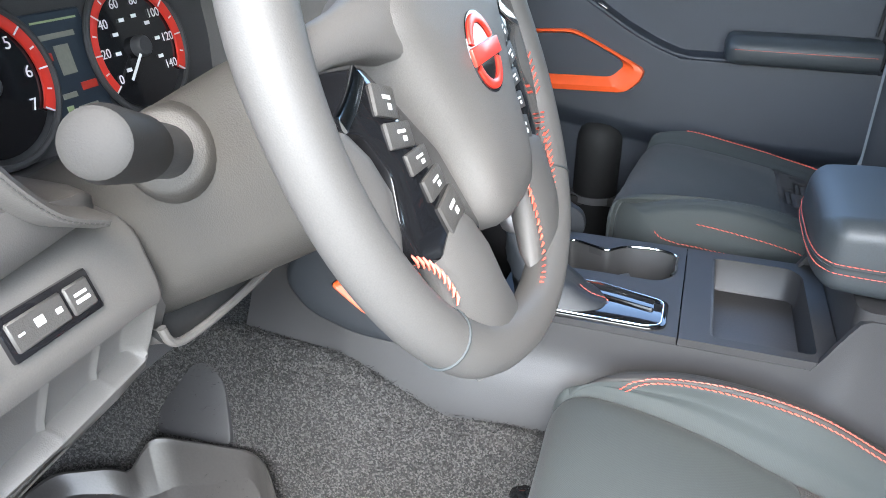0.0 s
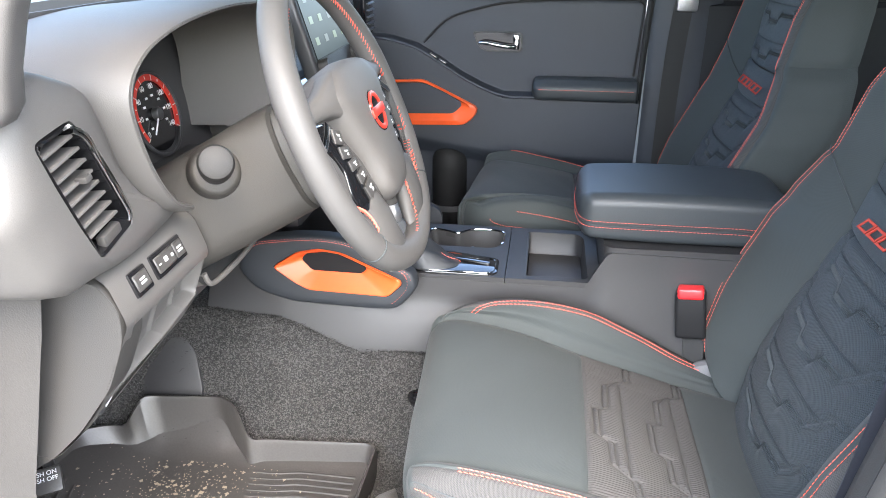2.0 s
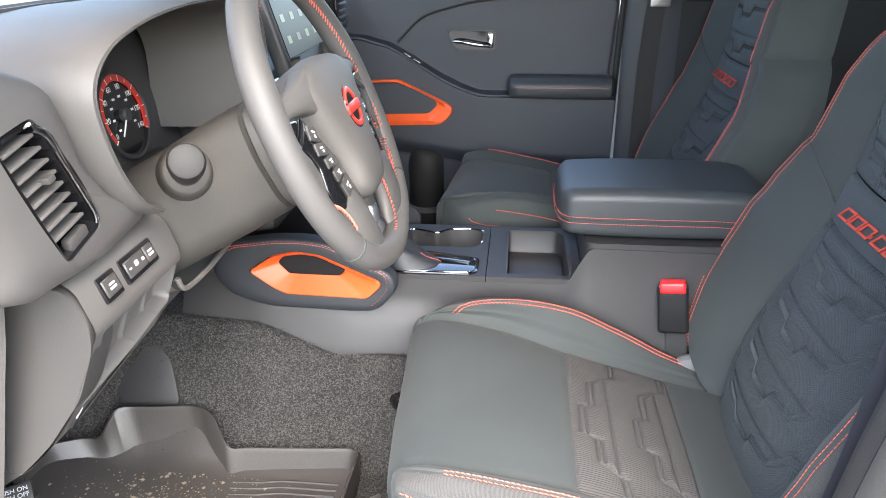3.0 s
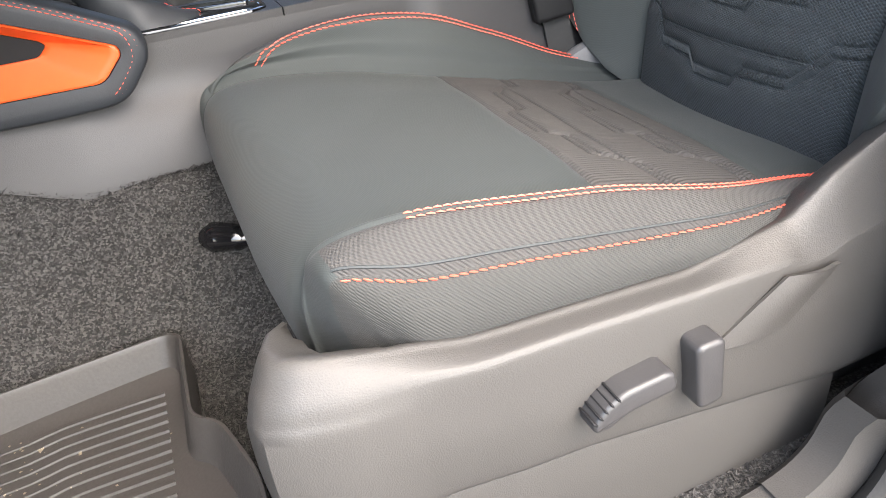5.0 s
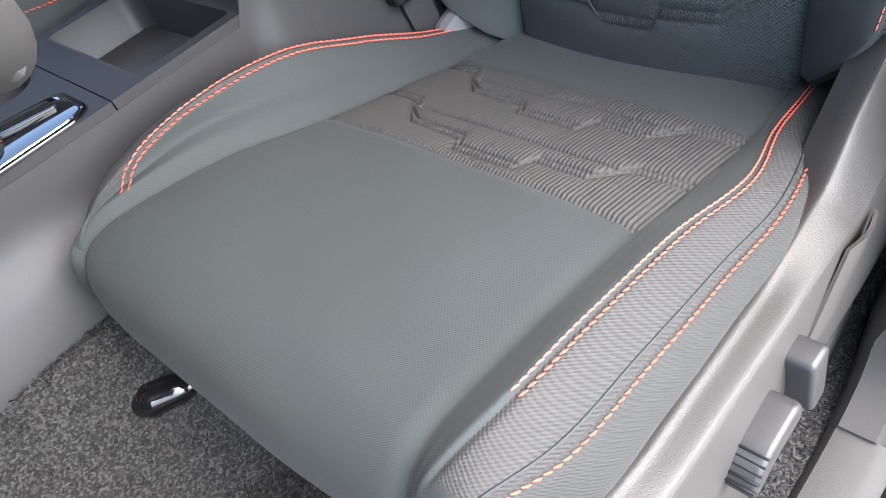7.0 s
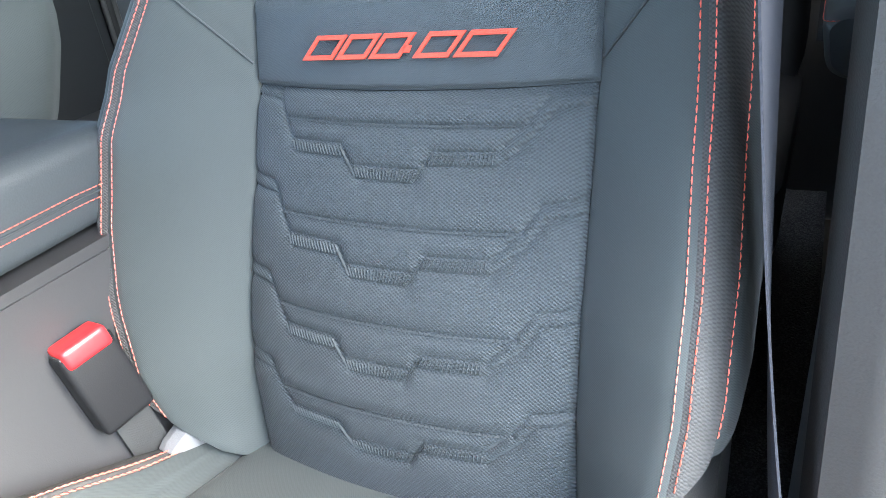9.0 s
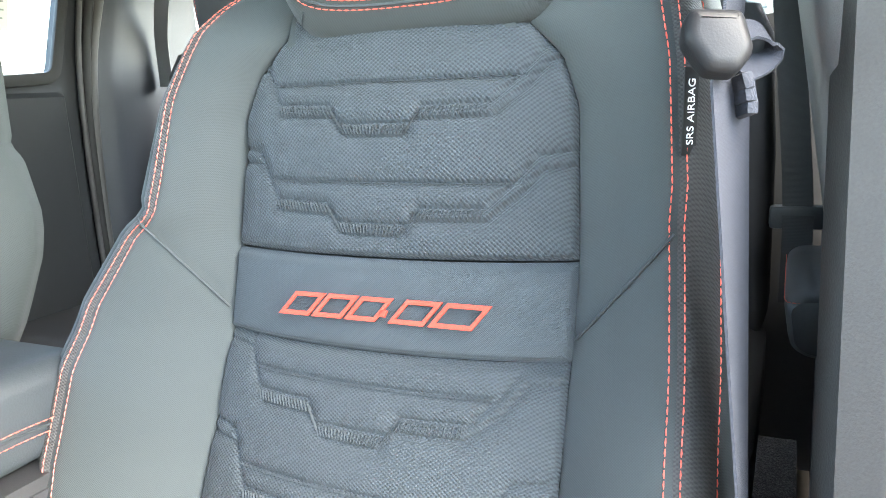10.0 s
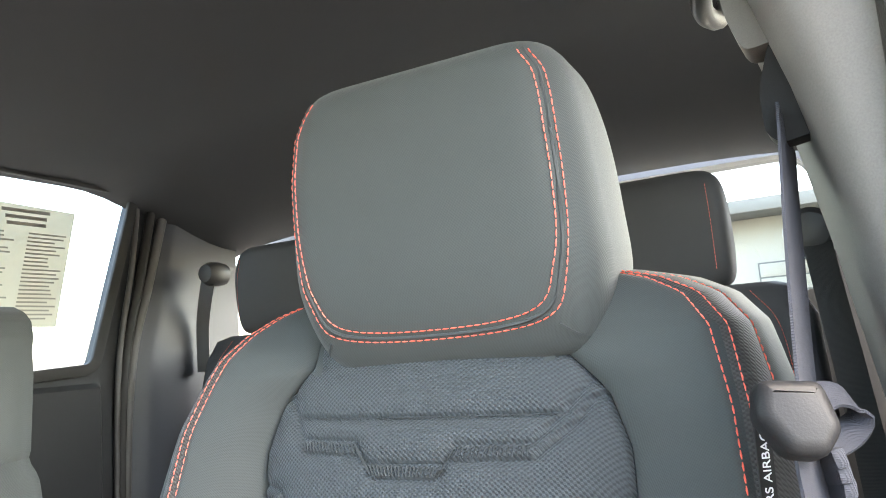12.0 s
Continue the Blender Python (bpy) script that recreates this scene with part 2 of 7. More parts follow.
def slab(name, P, thick, mat, parent=None, label=""):
    """A grid surface with thickness along its normals, closed round the rim."""
    P = np.asarray(P, float)
    nv, nu = P.shape[:2]
    a = np.gradient(P, axis=0)
    b = np.gradient(P, axis=1)
    n = np.cross(b, a)
    n /= np.linalg.norm(n, axis=2, keepdims=True) + 1e-9
    Q = P - n * thick
    f = grid_faces(nv, nu)
    o = nv * nu
    f += [tuple(o + i for i in reversed(q)) for q in grid_faces(nv, nu)]
    rim = [i for i in range(nu)] + [j * nu + nu - 1 for j in range(1, nv)] + [(nv - 1) * nu + i for i in range(nu - 2, -1, -1)] + [j * nu for j in range(nv - 2, 0, -1)]
    for i in range(len(rim)):
        k = rim[(i + 1) % len(rim)]
        f.append((rim[i], k, o + k, o + rim[i]))
    return mesh(name, np.vstack([P.reshape(-1, 3), Q.reshape(-1, 3)]), f, mat, parent, label)


def loft(name, rings, mat, parent=None, label="", caps=True):
    """A skin over closed rings of equal count."""
    R = np.asarray(rings, float)
    m, n = R.shape[:2]
    f = grid_faces(m, n, True)
    if caps:
        f += [tuple(range(n)), tuple((m - 1) * n + i for i in reversed(range(n)))]
    return mesh(name, R.reshape(-1, 3), f, mat, parent, label)


def spline(points, n):
    """A smooth curve through points, evenly sampled."""
    p = np.asarray(points, float)
    if len(p) > 2:
        q = np.vstack([2 * p[0] - p[1], p, 2 * p[-1] - p[-2]])
        out = []
        for i in range(1, len(q) - 2):
            for t in np.linspace(0, 1, 16, endpoint=False):
                out.append(0.5 * ((2 * q[i]) + (q[i + 1] - q[i - 1]) * t + (2 * q[i - 1] - 5 * q[i] + 4 * q[i + 1] - q[i + 2]) * t * t
                                  + (3 * q[i] - q[i - 1] - 3 * q[i + 1] + q[i + 2]) * t ** 3))
        out.append(q[-2])
        p = np.array(out)
    d = np.r_[0, np.cumsum(np.linalg.norm(np.diff(p, axis=0), axis=1))]
    s = np.linspace(0, d[-1], n)
    return np.stack([np.interp(s, d, p[:, k]) for k in range(p.shape[1])], axis=1)


def sweep(name, path, section, mat, parent=None, label="", up=(0, 0, 1), closed=False, scale=None):
    """A section (side, up) drawn along a path."""
    p = np.asarray(path, float)
    n = len(p)
    tan = (np.roll(p, -1, 0) - np.roll(p, 1, 0)) if closed else np.gradient(p, axis=0)
    tan /= np.linalg.norm(tan, axis=1, keepdims=True) + 1e-12
    rings = []
    for i in range(n):
        side = np.cross(tan[i], up)
        side /= np.linalg.norm(side) + 1e-9
        top = np.cross(side, tan[i])
        k = 1 if scale is None else scale[i]
        rings.append([p[i] + k * (a * side + b * top) for a, b in section])
    if closed:
        rings.append(rings[0])
    return loft(name, rings, mat, parent, label, caps=not closed)


def disc(r, n=12, rx=None):
    return [(r * math.cos(2 * math.pi * i / n), (rx or r) * math.sin(2 * math.pi * i / n)) for i in range(n)]


def rbox_bm(size, r=0.004, seg=2, m=Matrix()):
    bm = bmesh.new()
    bmesh.ops.create_cube(bm, size=1, matrix=Matrix.Diagonal((*size, 1)))
    if r:
        bmesh.ops.bevel(bm, geom=list(bm.edges), offset=min(r, min(size) * 0.49), segments=seg, affect="EDGES", profile=0.6)
    bmesh.ops.transform(bm, matrix=m, verts=bm.verts)
    return bm


def rbox(name, centre, size, mat, parent=None, label="", r=0.004, seg=2, rot=(0, 0, 0)):
    return part(name, rbox_bm(size, r, seg, pose(*centre, *rot)), mat, parent, label)


def prism(name, outline, depth, mat, parent=None, label="", m=Matrix(), r=0.002, seg=2):
    """A flat outline given depth along local z, with rounded edges."""
    bm = bmesh.new()
    v = [bm.verts.new((a, b, 0)) for a, b in outline]
    f = bm.faces.new(v)
    ex = bmesh.ops.extrude_face_region(bm, geom=[f])
    bmesh.ops.translate(bm, verts=[g for g in ex["geom"] if isinstance(g, bmesh.types.BMVert)], vec=(0, 0, depth))
    if r:
        top = [e for e in bm.edges if all(x.co.z > depth * 0.5 for x in e.verts) == (depth > 0) and abs(e.verts[0].co.z - e.verts[1].co.z) < 1e-9 and abs(e.verts[0].co.z - depth) < 1e-9]
        bmesh.ops.bevel(bm, geom=top, offset=r, segments=seg, affect="EDGES", profile=0.5)
    bmesh.ops.transform(bm, matrix=m, verts=bm.verts)
    return part(name, bm, mat, parent, label)


def holed(name, outer, holes, depth, mat, parent=None, label="", m=Matrix()):
    """A flat plate with openings, from z = 0 down to -depth, placed by m."""
    from mathutils.geometry import tessellate_polygon
    loops = [list(outer)] + [list(h) for h in holes]
    flat = [p for lp in loops for p in lp]
    tris = tessellate_polygon([[Vector((a, b, 0)) for a, b in lp] for lp in loops])
    n = len(flat)
    v = [m @ Vector((a, b, 0)) for a, b in flat] + [m @ Vector((a, b, -depth)) for a, b in flat]
    f = [tuple(t) for t in tris] + [tuple(n + i for i in reversed(t)) for t in tris]
    s = 0
    for lp in loops:
        k = len(lp)
        for i in range(k):
            a, b = s + i, s + (i + 1) % k
            f.append((a, b, n + b, n + a))
        s += k
    return mesh(name, v, f, mat, parent, label, smooth=False)


def rounded(points, r=0.01, n=5):
    """A closed outline with its corners rounded."""
    out = []
    k = len(points)
    for i in range(k):
        a, b, c = (np.array(points[j % k], float) for j in (i - 1, i, i + 1))
        da, dc = a - b, c - b
        la, lc = np.linalg.norm(da), np.linalg.norm(dc)
        q = min(r, la * 0.45, lc * 0.45)
        p0, p2 = b + da / la * q, b + dc / lc * q
        for t in np.linspace(0, 1, n):
            out.append(tuple((1 - t) ** 2 * p0 + 2 * t * (1 - t) * b + t * t * p2))
    return out


def stitches(name, path, normals, parent, mat=None, pitch=0.0058, length=0.0046, w=0.00058, lift=0.0005, label="coral double stitching", slant=0.0):
    """A row of sewn stitches along a path on a surface."""
    p = np.asarray(path, float)
    nn = np.asarray(normals, float)
    d = np.r_[0, np.cumsum(np.linalg.norm(np.diff(p, axis=0), axis=1))]
    verts, faces = [], []
    for s in np.arange(0, d[-1] - length, pitch):
        a = np.array([np.interp(s, d, p[:, k]) for k in range(3)])
        b = np.array([np.interp(s + length, d, p[:, k]) for k in range(3)])
        q = np.array([np.interp(s, d, nn[:, k]) for k in range(3)])
        q /= np.linalg.norm(q) + 1e-9
        t = b - a
        t /= np.linalg.norm(t) + 1e-9
        e = np.cross(t, q)
        a, b = a - e * slant, b + e * slant
        o = len(verts)
        mid = (a + b) / 2 + q * (lift * 0.5 + w * 0.4)
        for c, k, hgt in ((a, 0.5, -w), (mid, 1.0, 0.0), (b, 0.5, -w)):
            base = c if k == 1.0 else c + q * lift * 0.2
            verts += [base + e * w * k + q * hgt * 0.2, base + q * w * k, base - e * w * k + q * hgt * 0.2, base - q * w * k]
        for j in (0, 4):
            for i in range(4):
                faces.append((o + j + i, o + j + (i + 1) % 4, o + j + 4 + (i + 1) % 4, o + j + 4 + i))
        faces += [(o, o + 1, o + 2, o + 3), (o + 11, o + 10, o + 9, o + 8)]
    return mesh(name, verts, faces, mat or THREAD, parent, label)


def I(x, xs, ys):
    return np.interp(x, xs, ys)


def S(x):
    x = np.clip(x, 0, 1)
    return x * x * (3 - 2 * x)


def lettering(name, text, size, mat, parent, m, depth=0.0004, label=""):
    cu = bpy.data.curves.new(name, "FONT")
    cu.body, cu.size, cu.extrude, cu.align_x, cu.align_y = text, size, depth, "CENTER", "CENTER"
    tmp = bpy.data.objects.new(name, cu)
    me = bpy.data.meshes.new_from_object(tmp)
    bpy.data.objects.remove(tmp)
    me.transform(m)
    me.materials.clear()
    me.materials.append(mat)
    return attach(new(name, me), parent, label)


def frame_of(origin, xdir, ydir):
    """A pose whose local x and y run along the two given directions."""
    x = Vector(xdir).normalized()
    y = Vector(ydir)
    y = (y - x * y.dot(x)).normalized()
    z = x.cross(y)
    return Matrix(((x[0], y[0], z[0], origin[0]), (x[1], y[1], z[1], origin[1]), (x[2], y[2], z[2], origin[2]), (0, 0, 0, 1)))


# ---- front seats ----
EZ = [0.08, 0.17, 0.257, 0.331, 0.401, 0.479, 0.55, 0.60, 0.65, 0.70, 0.75, 0.80]
EX = [0.555, 0.566, 0.577, 0.603, 0.637, 0.672, 0.69, 0.698, 0.705, 0.712, 0.728, 0.75]
US_Z = [0.12, 0.155, 0.176, 0.20, 0.26, 0.31, 0.38, 0.45, 0.50, 0.555, 0.575, 0.60, 0.67, 0.715, 0.735, 0.748, 0.757]
US_IN = [0.155, 0.162, 0.178, 0.202, 0.228, 0.247, 0.262, 0.264, 0.251, 0.219, 0.200, 0.196, 0.188, 0.176, 0.162, 0.142, 0.115]
US_OUT = [0.190, 0.198, 0.203, 0.208, 0.220, 0.226, 0.227, 0.224, 0.221, 0.216, 0.214, 0.214, 0.207, 0.197, 0.181, 0.156, 0.120]
UI_Z = [0.12, 0.25, 0.40, 0.54, 0.645, 0.68, 0.705, 0.757]
UI_U = [0.146, 0.148, 0.148, 0.147, 0.141, 0.128, 0.102, 0.085]


def knots(points, k):
    """A smooth curve through points with k samples to each span, so that point j is sample j * k."""
    p = np.asarray(points, float)
    q = np.vstack([2 * p[0] - p[1], p, 2 * p[-1] - p[-2]])
    out = []
    for i in range(1, len(q) - 2):
        for t in np.arange(k) / k:
            out.append(0.5 * ((2 * q[i]) + (q[i + 1] - q[i - 1]) * t + (2 * q[i - 1] - 5 * q[i] + 4 * q[i + 1] - q[i + 2]) * t * t
                              + (3 * q[i] - q[i - 1] - 3 * q[i + 1] + q[i + 2]) * t ** 3))
    return np.array(out + [q[-2]])


QUILT = ((0.694, 0.137), (0.622, 0.15), (0.478, 0.155), (0.409, 0.155), (0.340, 0.155), (0.270, 0.155))


def quilt_zigzag(z0, e, k):
    """One stepped seam of the quilting, k below its row's first line."""
    return [(e, z0 - k), (0.118 - k * 0.4, z0 - 0.003 - k), (0.108 - k * 0.4, z0 - 0.020 - k), (0.096 - k * 0.4, z0 - 0.039 - k), (0.047 - k * 0.6, z0 - 0.040 - k), (0.036 - k * 0.6, z0 - 0.054 - k),
            (-0.024 + k * 0.6, z0 - 0.055 - k), (-0.032 + k * 0.6, z0 - 0.043 - k), (-0.083, z0 - 0.043 - k), (-0.103 - k * 0.4, z0 - 0.024 - k), (-0.116 - k * 0.4, z0 - 0.008 - k), (-e, z0 - 0.006 - k)]


def quilt_rows():
    """Seams sewn into the backrest, as lines of (across, height)."""
    lines = []
    for z0, e in QUILT:
        lines.append([(0.106, z0 - 0.024), (-0.104, z0 - 0.026)])
        for k in (0.0, 0.010):
            lines.append(quilt_zigzag(z0, e, k))
    return lines


def line_distance(A, B, lines):
    best = np.full(A.shape, 1.0)
    for ln in lines:
        for (a0, b0), (a1, b1) in zip(ln[:-1], ln[1:]):
            dx, dy = a1 - a0, b1 - b0
            t = np.clip(((A - a0) * dx + (B - b0) * dy) / (dx * dx + dy * dy + 1e-12), 0, 1)
            best = np.minimum(best, np.hypot(A - a0 - t * dx, B - b0 - t * dy))
    return best


def normals_of(P):
    n = np.cross(np.gradient(P, axis=1), np.gradient(P, axis=0))
    return n / (np.linalg.norm(n, axis=2, keepdims=True) + 1e-9)


def blend4(p0, p1, p2, p3, t):
    return 0.5 * (2 * p1 + (p2 - p0) * t + (2 * p0 - 5 * p1 + 4 * p2 - p3) * t * t + (3 * p1 - p0 - 3 * p2 + p3) * t ** 3)


def table_points(T, r, c):
    """A smooth surface through a table of points, read at fractional rows r and columns c."""
    def along_axis(A, s):
        A = np.concatenate([2 * A[:1] - A[1:2], A, 2 * A[-1:] - A[-2:-1]])
        i = np.clip(np.floor(s).astype(int), 0, len(A) - 4)
        t = (s - i).reshape((-1,) + (1,) * (A.ndim - 1))
        return blend4(A[i], A[i + 1], A[i + 2], A[i + 3], t)
    Q = along_axis(np.asarray(T, float), np.asarray(r, float))
    return along_axis(Q.transpose(1, 0, 2), np.asarray(c, float)).transpose(1, 0, 2)


def cushion_table():
    """Rows from the front's foot over the nose to the rear, columns from the console side to the door side; each column: how far across, its nose, its heights."""
    xs = (0.16, 0.23, 0.322, 0.40, 0.482, 0.55, 0.62)
    columns = (
        (0.236, ((0.160, 0.085), (0.150, 0.100), (0.145, 0.110), (0.145, 0.118), (0.150, 0.124)), (0.128, 0.13, 0.13, 0.12, 0.11, 0.10, 0.09)),
        (0.233, ((0.150, 0.085), (0.130, 0.140), (0.122, 0.190), (0.126, 0.230), (0.138, 0.252)), (0.260, 0.267, 0.257, 0.228, 0.189, 0.160, 0.148)),
        (0.217, ((0.130, 0.085), (0.108, 0.140), (0.100, 0.200), (0.106, 0.250), (0.124, 0.272)), (0.284, 0.291, 0.275, 0.246, 0.206, 0.174, 0.160)),
        (0.198, ((0.120, 0.085), (0.092, 0.140), (0.082, 0.200), (0.088, 0.250), (0.112, 0.274)), (0.286, 0.293, 0.282, 0.249, 0.206, 0.180, 0.166)),
        (0.186, ((0.112, 0.085), (0.086, 0.140), (0.076, 0.200), (0.081, 0.250), (0.107, 0.268)), (0.276, 0.274, 0.257, 0.229, 0.196, 0.176, 0.163)),
        (0.168, ((0.105, 0.085), (0.080, 0.140), (0.071, 0.200), (0.076, 0.247), (0.104, 0.263)), (0.263, 0.252, 0.229, 0.206, 0.184, 0.170, 0.159)),
        (0.080, ((0.103, 0.085), (0.080, 0.140), (0.072, 0.195), (0.080, 0.237), (0.108, 0.256)), (0.256, 0.248, 0.228, 0.207, 0.184, 0.169, 0.158)),
        (0.000, ((0.104, 0.085), (0.082, 0.140), (0.075, 0.190), (0.084, 0.230), (0.115, 0.250)), (0.253, 0.246, 0.227, 0.207, 0.184, 0.169, 0.158)),
        (-0.08, ((0.106, 0.085), (0.085, 0.140), (0.079, 0.190), (0.088, 0.227), (0.118, 0.248)), (0.251, 0.244, 0.226, 0.206, 0.184, 0.169, 0.158)),
        (-0.152, ((0.110, 0.085), (0.095, 0.140), (0.089, 0.190), (0.095, 0.224), (0.116, 0.246)), (0.249, 0.240, 0.222, 0.203, 0.181, 0.167, 0.157)),
        (-0.185, ((0.125, 0.095), (0.108, 0.140), (0.098, 0.180), (0.097, 0.222), (0.108, 0.252)), (0.264, 0.253, 0.235, 0.214, 0.187, 0.170, 0.158)),
        (-0.213, ((0.145, 0.095), (0.130, 0.135), (0.116, 0.175), (0.107, 0.218), (0.112, 0.245)), (0.236, 0.225, 0.210, 0.199, 0.186, 0.169, 0.155)),
        (-0.225, ((0.165, 0.095), (0.152, 0.125), (0.140, 0.155), (0.132, 0.185), (0.134, 0.200)), (0.200, 0.195, 0.190, 0.183, 0.169, 0.154, 0.142)),
        (-0.216, ((0.180, 0.085), (0.170, 0.110), (0.160, 0.130), (0.155, 0.142), (0.157, 0.150)), (0.155, 0.152, 0.150, 0.150, 0.148, 0.140, 0.130)))
    T = np.zeros((12, len(columns), 3))
    for j, (u, nose, tops) in enumerate(columns):
        for i in range(12):
            x, z = nose[i] if i < 5 else (xs[i - 5], tops[i - 5])
            v = u
            if u == 0.168:
                v = (0.172, 0.176, 0.178, 0.182, 0.192, 0.188, 0.180)[min(i, 6)] if i < 7 else 0.166
            elif u == 0.186:
                v = 0.195 if i < 7 else 0.184
            elif u <= -0.185 and i < 5:
                v = u + (0.038, 0.030, 0.024, 0.020, 0.012)[i]
            elif u > 0.19 and i < 5:
                v = u - (0.020, 0.014, 0.010, 0.006, 0.002)[i]
            elif u <= -0.15 and i > 7:
                v = u + {-0.152: (-0.003, 0.001, 0.010, 0.018), -0.185: (-0.004, 0.016, 0.025, 0.031), -0.213: (0.0, 0.015, 0.030, 0.036), -0.225: (0.0, 0.015, 0.028, 0.033), -0.216: (0.0, 0.006, 0.015, 0.020)}[u][i - 8]
            T[i, j] = (x, v, z)
    return T


def cushion_quilt():
    """Seams pressed into the cushion's insert, as lines of (across, along)."""
    lines = []
    for o in (0.0, 0.078):
        for k in (0.0, 0.009):
            lines.append([(0.165, 0.390 + o + k), (0.124, 0.388 + o + k), (0.116, 0.376 + o + k * 0.6)])
            lines.append([(0.116, 0.376 + o), (0.092, 0.352 + o + k), (0.034, 0.350 + o + k), (0.026, 0.335 + o + k), (-0.036, 0.335 + o + k), (-0.043, 0.353 + o + k), (-0.090, 0.354 + o + k), (-0.110, 0.381 + o + k), (-0.150, 0.386 + o + k)])
        lines.append([(0.106, 0.379 + o), (0.015, 0.378 + o), (-0.102, 0.379 + o)])
    return lines


def front_seat(yc, k, dx, dz, label, shield, pan_x=0.0, pan_z=0.0):
    """One front seat: yc its middle; k: +1 where its inner side lies towards +y; dx, dz: where it is set on its rails."""
    seat = thing("front_seat", label, "car seat", "front seats", at=(0.30 + dx, yc, -0.03))

    def put(P):
        P = np.asarray(P, float)
        z = P[..., 2]
        lean = I(z, [0.45, 0.70, 0.705, 0.75], [0.0, -0.008, -0.008, -0.008])
        return np.stack([P[..., 0] + dx, yc + k * (P[..., 1] + lean), z + dz], axis=-1)

    def put_head(P):
        return put(np.asarray(P, float) + np.array([0.0, -0.020, 0.0]))

    # -- backrest --
    def back_mid(u, z):
        ui = I(z, UI_Z, UI_U)
        e = I(z, EZ, EX)
        r = np.clip(np.abs(u) / ui, 0, 1)
        return e - 0.020 * (1 - r ** 2.2) * I(z, [0.12, 0.2, 0.65, 0.72], [0.6, 1, 1, 0.2])

    lines = quilt_rows()

    def bar(v, f, a, b, w):
        """A short raised thread from a to b, each (across, height), standing off the surface."""
        d = b - a
        q = np.array([-d[1], d[0]]) / (np.hypot(*d) + 1e-9) * w
        o = len(v)
        for p in (a, b):
            v += [(0.0020, *(p - q)), (0.0006, *p), (0.0020, *(p + q))]
        f += [(o, o + 1, o + 4, o + 3), (o + 1, o + 2, o + 5, o + 4)]

    def insert(name, z0, z1, mat, quilted, n=330 if shield else 190):
        nz = max(12, int((z1 - z0) / (0.0011 if shield else 0.0018)))
        z = np.linspace(z0, z1, nz)[:, None] * np.ones((1, n))
        w = np.linspace(-1, 1, n)[None, :] * np.ones((nz, 1))
        u = w * I(z, UI_Z, UI_U)
        x = back_mid(u, z)
        edge = np.minimum.reduce([(1 - np.abs(w)) * 0.148, z - z0, z1 - z])
        x = x + 0.006 * np.exp(-(edge / 0.003) ** 2) + (0.003 if quilted else 0.0015) * np.exp(-(edge / 0.010) ** 2)
        if quilted:
            d = line_distance(u, z, [ln for ln in lines if z0 - 0.08 < ln[0][1] < z1 + 0.1])
            x = x + 0.0022 * np.exp(-(d / 0.0018) ** 2) + 0.0022 * np.exp(-(d / 0.007) ** 2)
        ob = sheet(name, put(np.stack([x, u, z], -1)), mat, seat)
        if not quilted:
            return ob
        # ladder stitches between the two stepped seams, and a run along the upper line
        v, f = [], []
        for q0, e in QUILT:
            hi, lo = np.array(quilt_zigzag(q0, e, 0.0008)), np.array(quilt_zigzag(q0, e, 0.0072))
            for i in range(3, 8):
                count = max(2, int(np.linalg.norm(hi[i + 1] - hi[i]) / 0.0029))
                for t in np.linspace(0, 1, count, endpoint=False):
                    a, b = hi[i] * (1 - t) + hi[i + 1] * t, lo[i] * (1 - t) + lo[i + 1] * t
                    if z0 + 0.004 < min(a[1], b[1]) and max(a[1], b[1]) < z1 - 0.004:
                        bar(v, f, a, b, 0.00036)
            for t in np.arange(0.004, 0.206, 0.0046):
                a = np.array([0.106 - t, q0 - 0.024 - 0.0095 * t])
                if z0 + 0.004 < a[1] < z1 - 0.004:
                    bar(v, f, a, a - np.array([0.0032, 0.0003]), 0.0005)
        v = np.array(v)
        v[:, 0] += back_mid(v[:, 1], v[:, 2])
        tagged(mesh("quilt_stitching", put(v), f, QUILTTHREAD, ob, "slate ladder stitching along the quilting"), kind="stuff")
        return ob

    insert("backrest_insert", 0.135, 0.474, BACKMESH, True)
    tagged(insert("backrest_insert", 0.542, 0.735, BACKMESH, True), "grey mesh cloth with pressed zigzag quilting")
    badge = insert("badge_panel", 0.475, 0.541, BADGE, False)
    badge["label"] = "dark slate panel with embroidered orange badge"

    def bolster_curve(z, side):
        ui, us, e = I(z, UI_Z, UI_U), I(z, US_Z, US_IN if side > 0 else US_OUT), I(z, EZ, EX)
        b = I(z, [0.12, 0.25, 0.45, 0.55, 0.66, 0.72, 0.757], [0.035, 0.056, 0.056, 0.046, 0.034, 0.016, -0.010])
        us = max(us, ui + 0.014)
        g = I(z, [0.12, 0.6, 0.757], [1, 1, 0.6])
        pts = [(e + 0.012, ui - 0.002), (e + 0.001, ui + 0.003), (e - b * 0.62, ui + (us - ui) * 0.5), (e - b, us), (e - b + 0.026, us + 0.022 * g), (e - b + 0.060, us + 0.031 * g), (e + 0.055, us + 0.028 * g), (e + 0.095, us + 0.008)]
        if side > 0:
            pts[4:] = [(e - b + 0.009, us + 0.020 * g), (e - b + 0.026, us + 0.033 * g), (e + 0.055, us + 0.036 * g), (e + 0.095, us + 0.015)]
        c = knots(pts, 7)
        return np.stack([c[:, 0], c[:, 1] * side, np.full(len(c), z)], -1)

    zz = np.r_[np.linspace(0.125, 0.70, 76), np.linspace(0.703, 0.757, 22)]
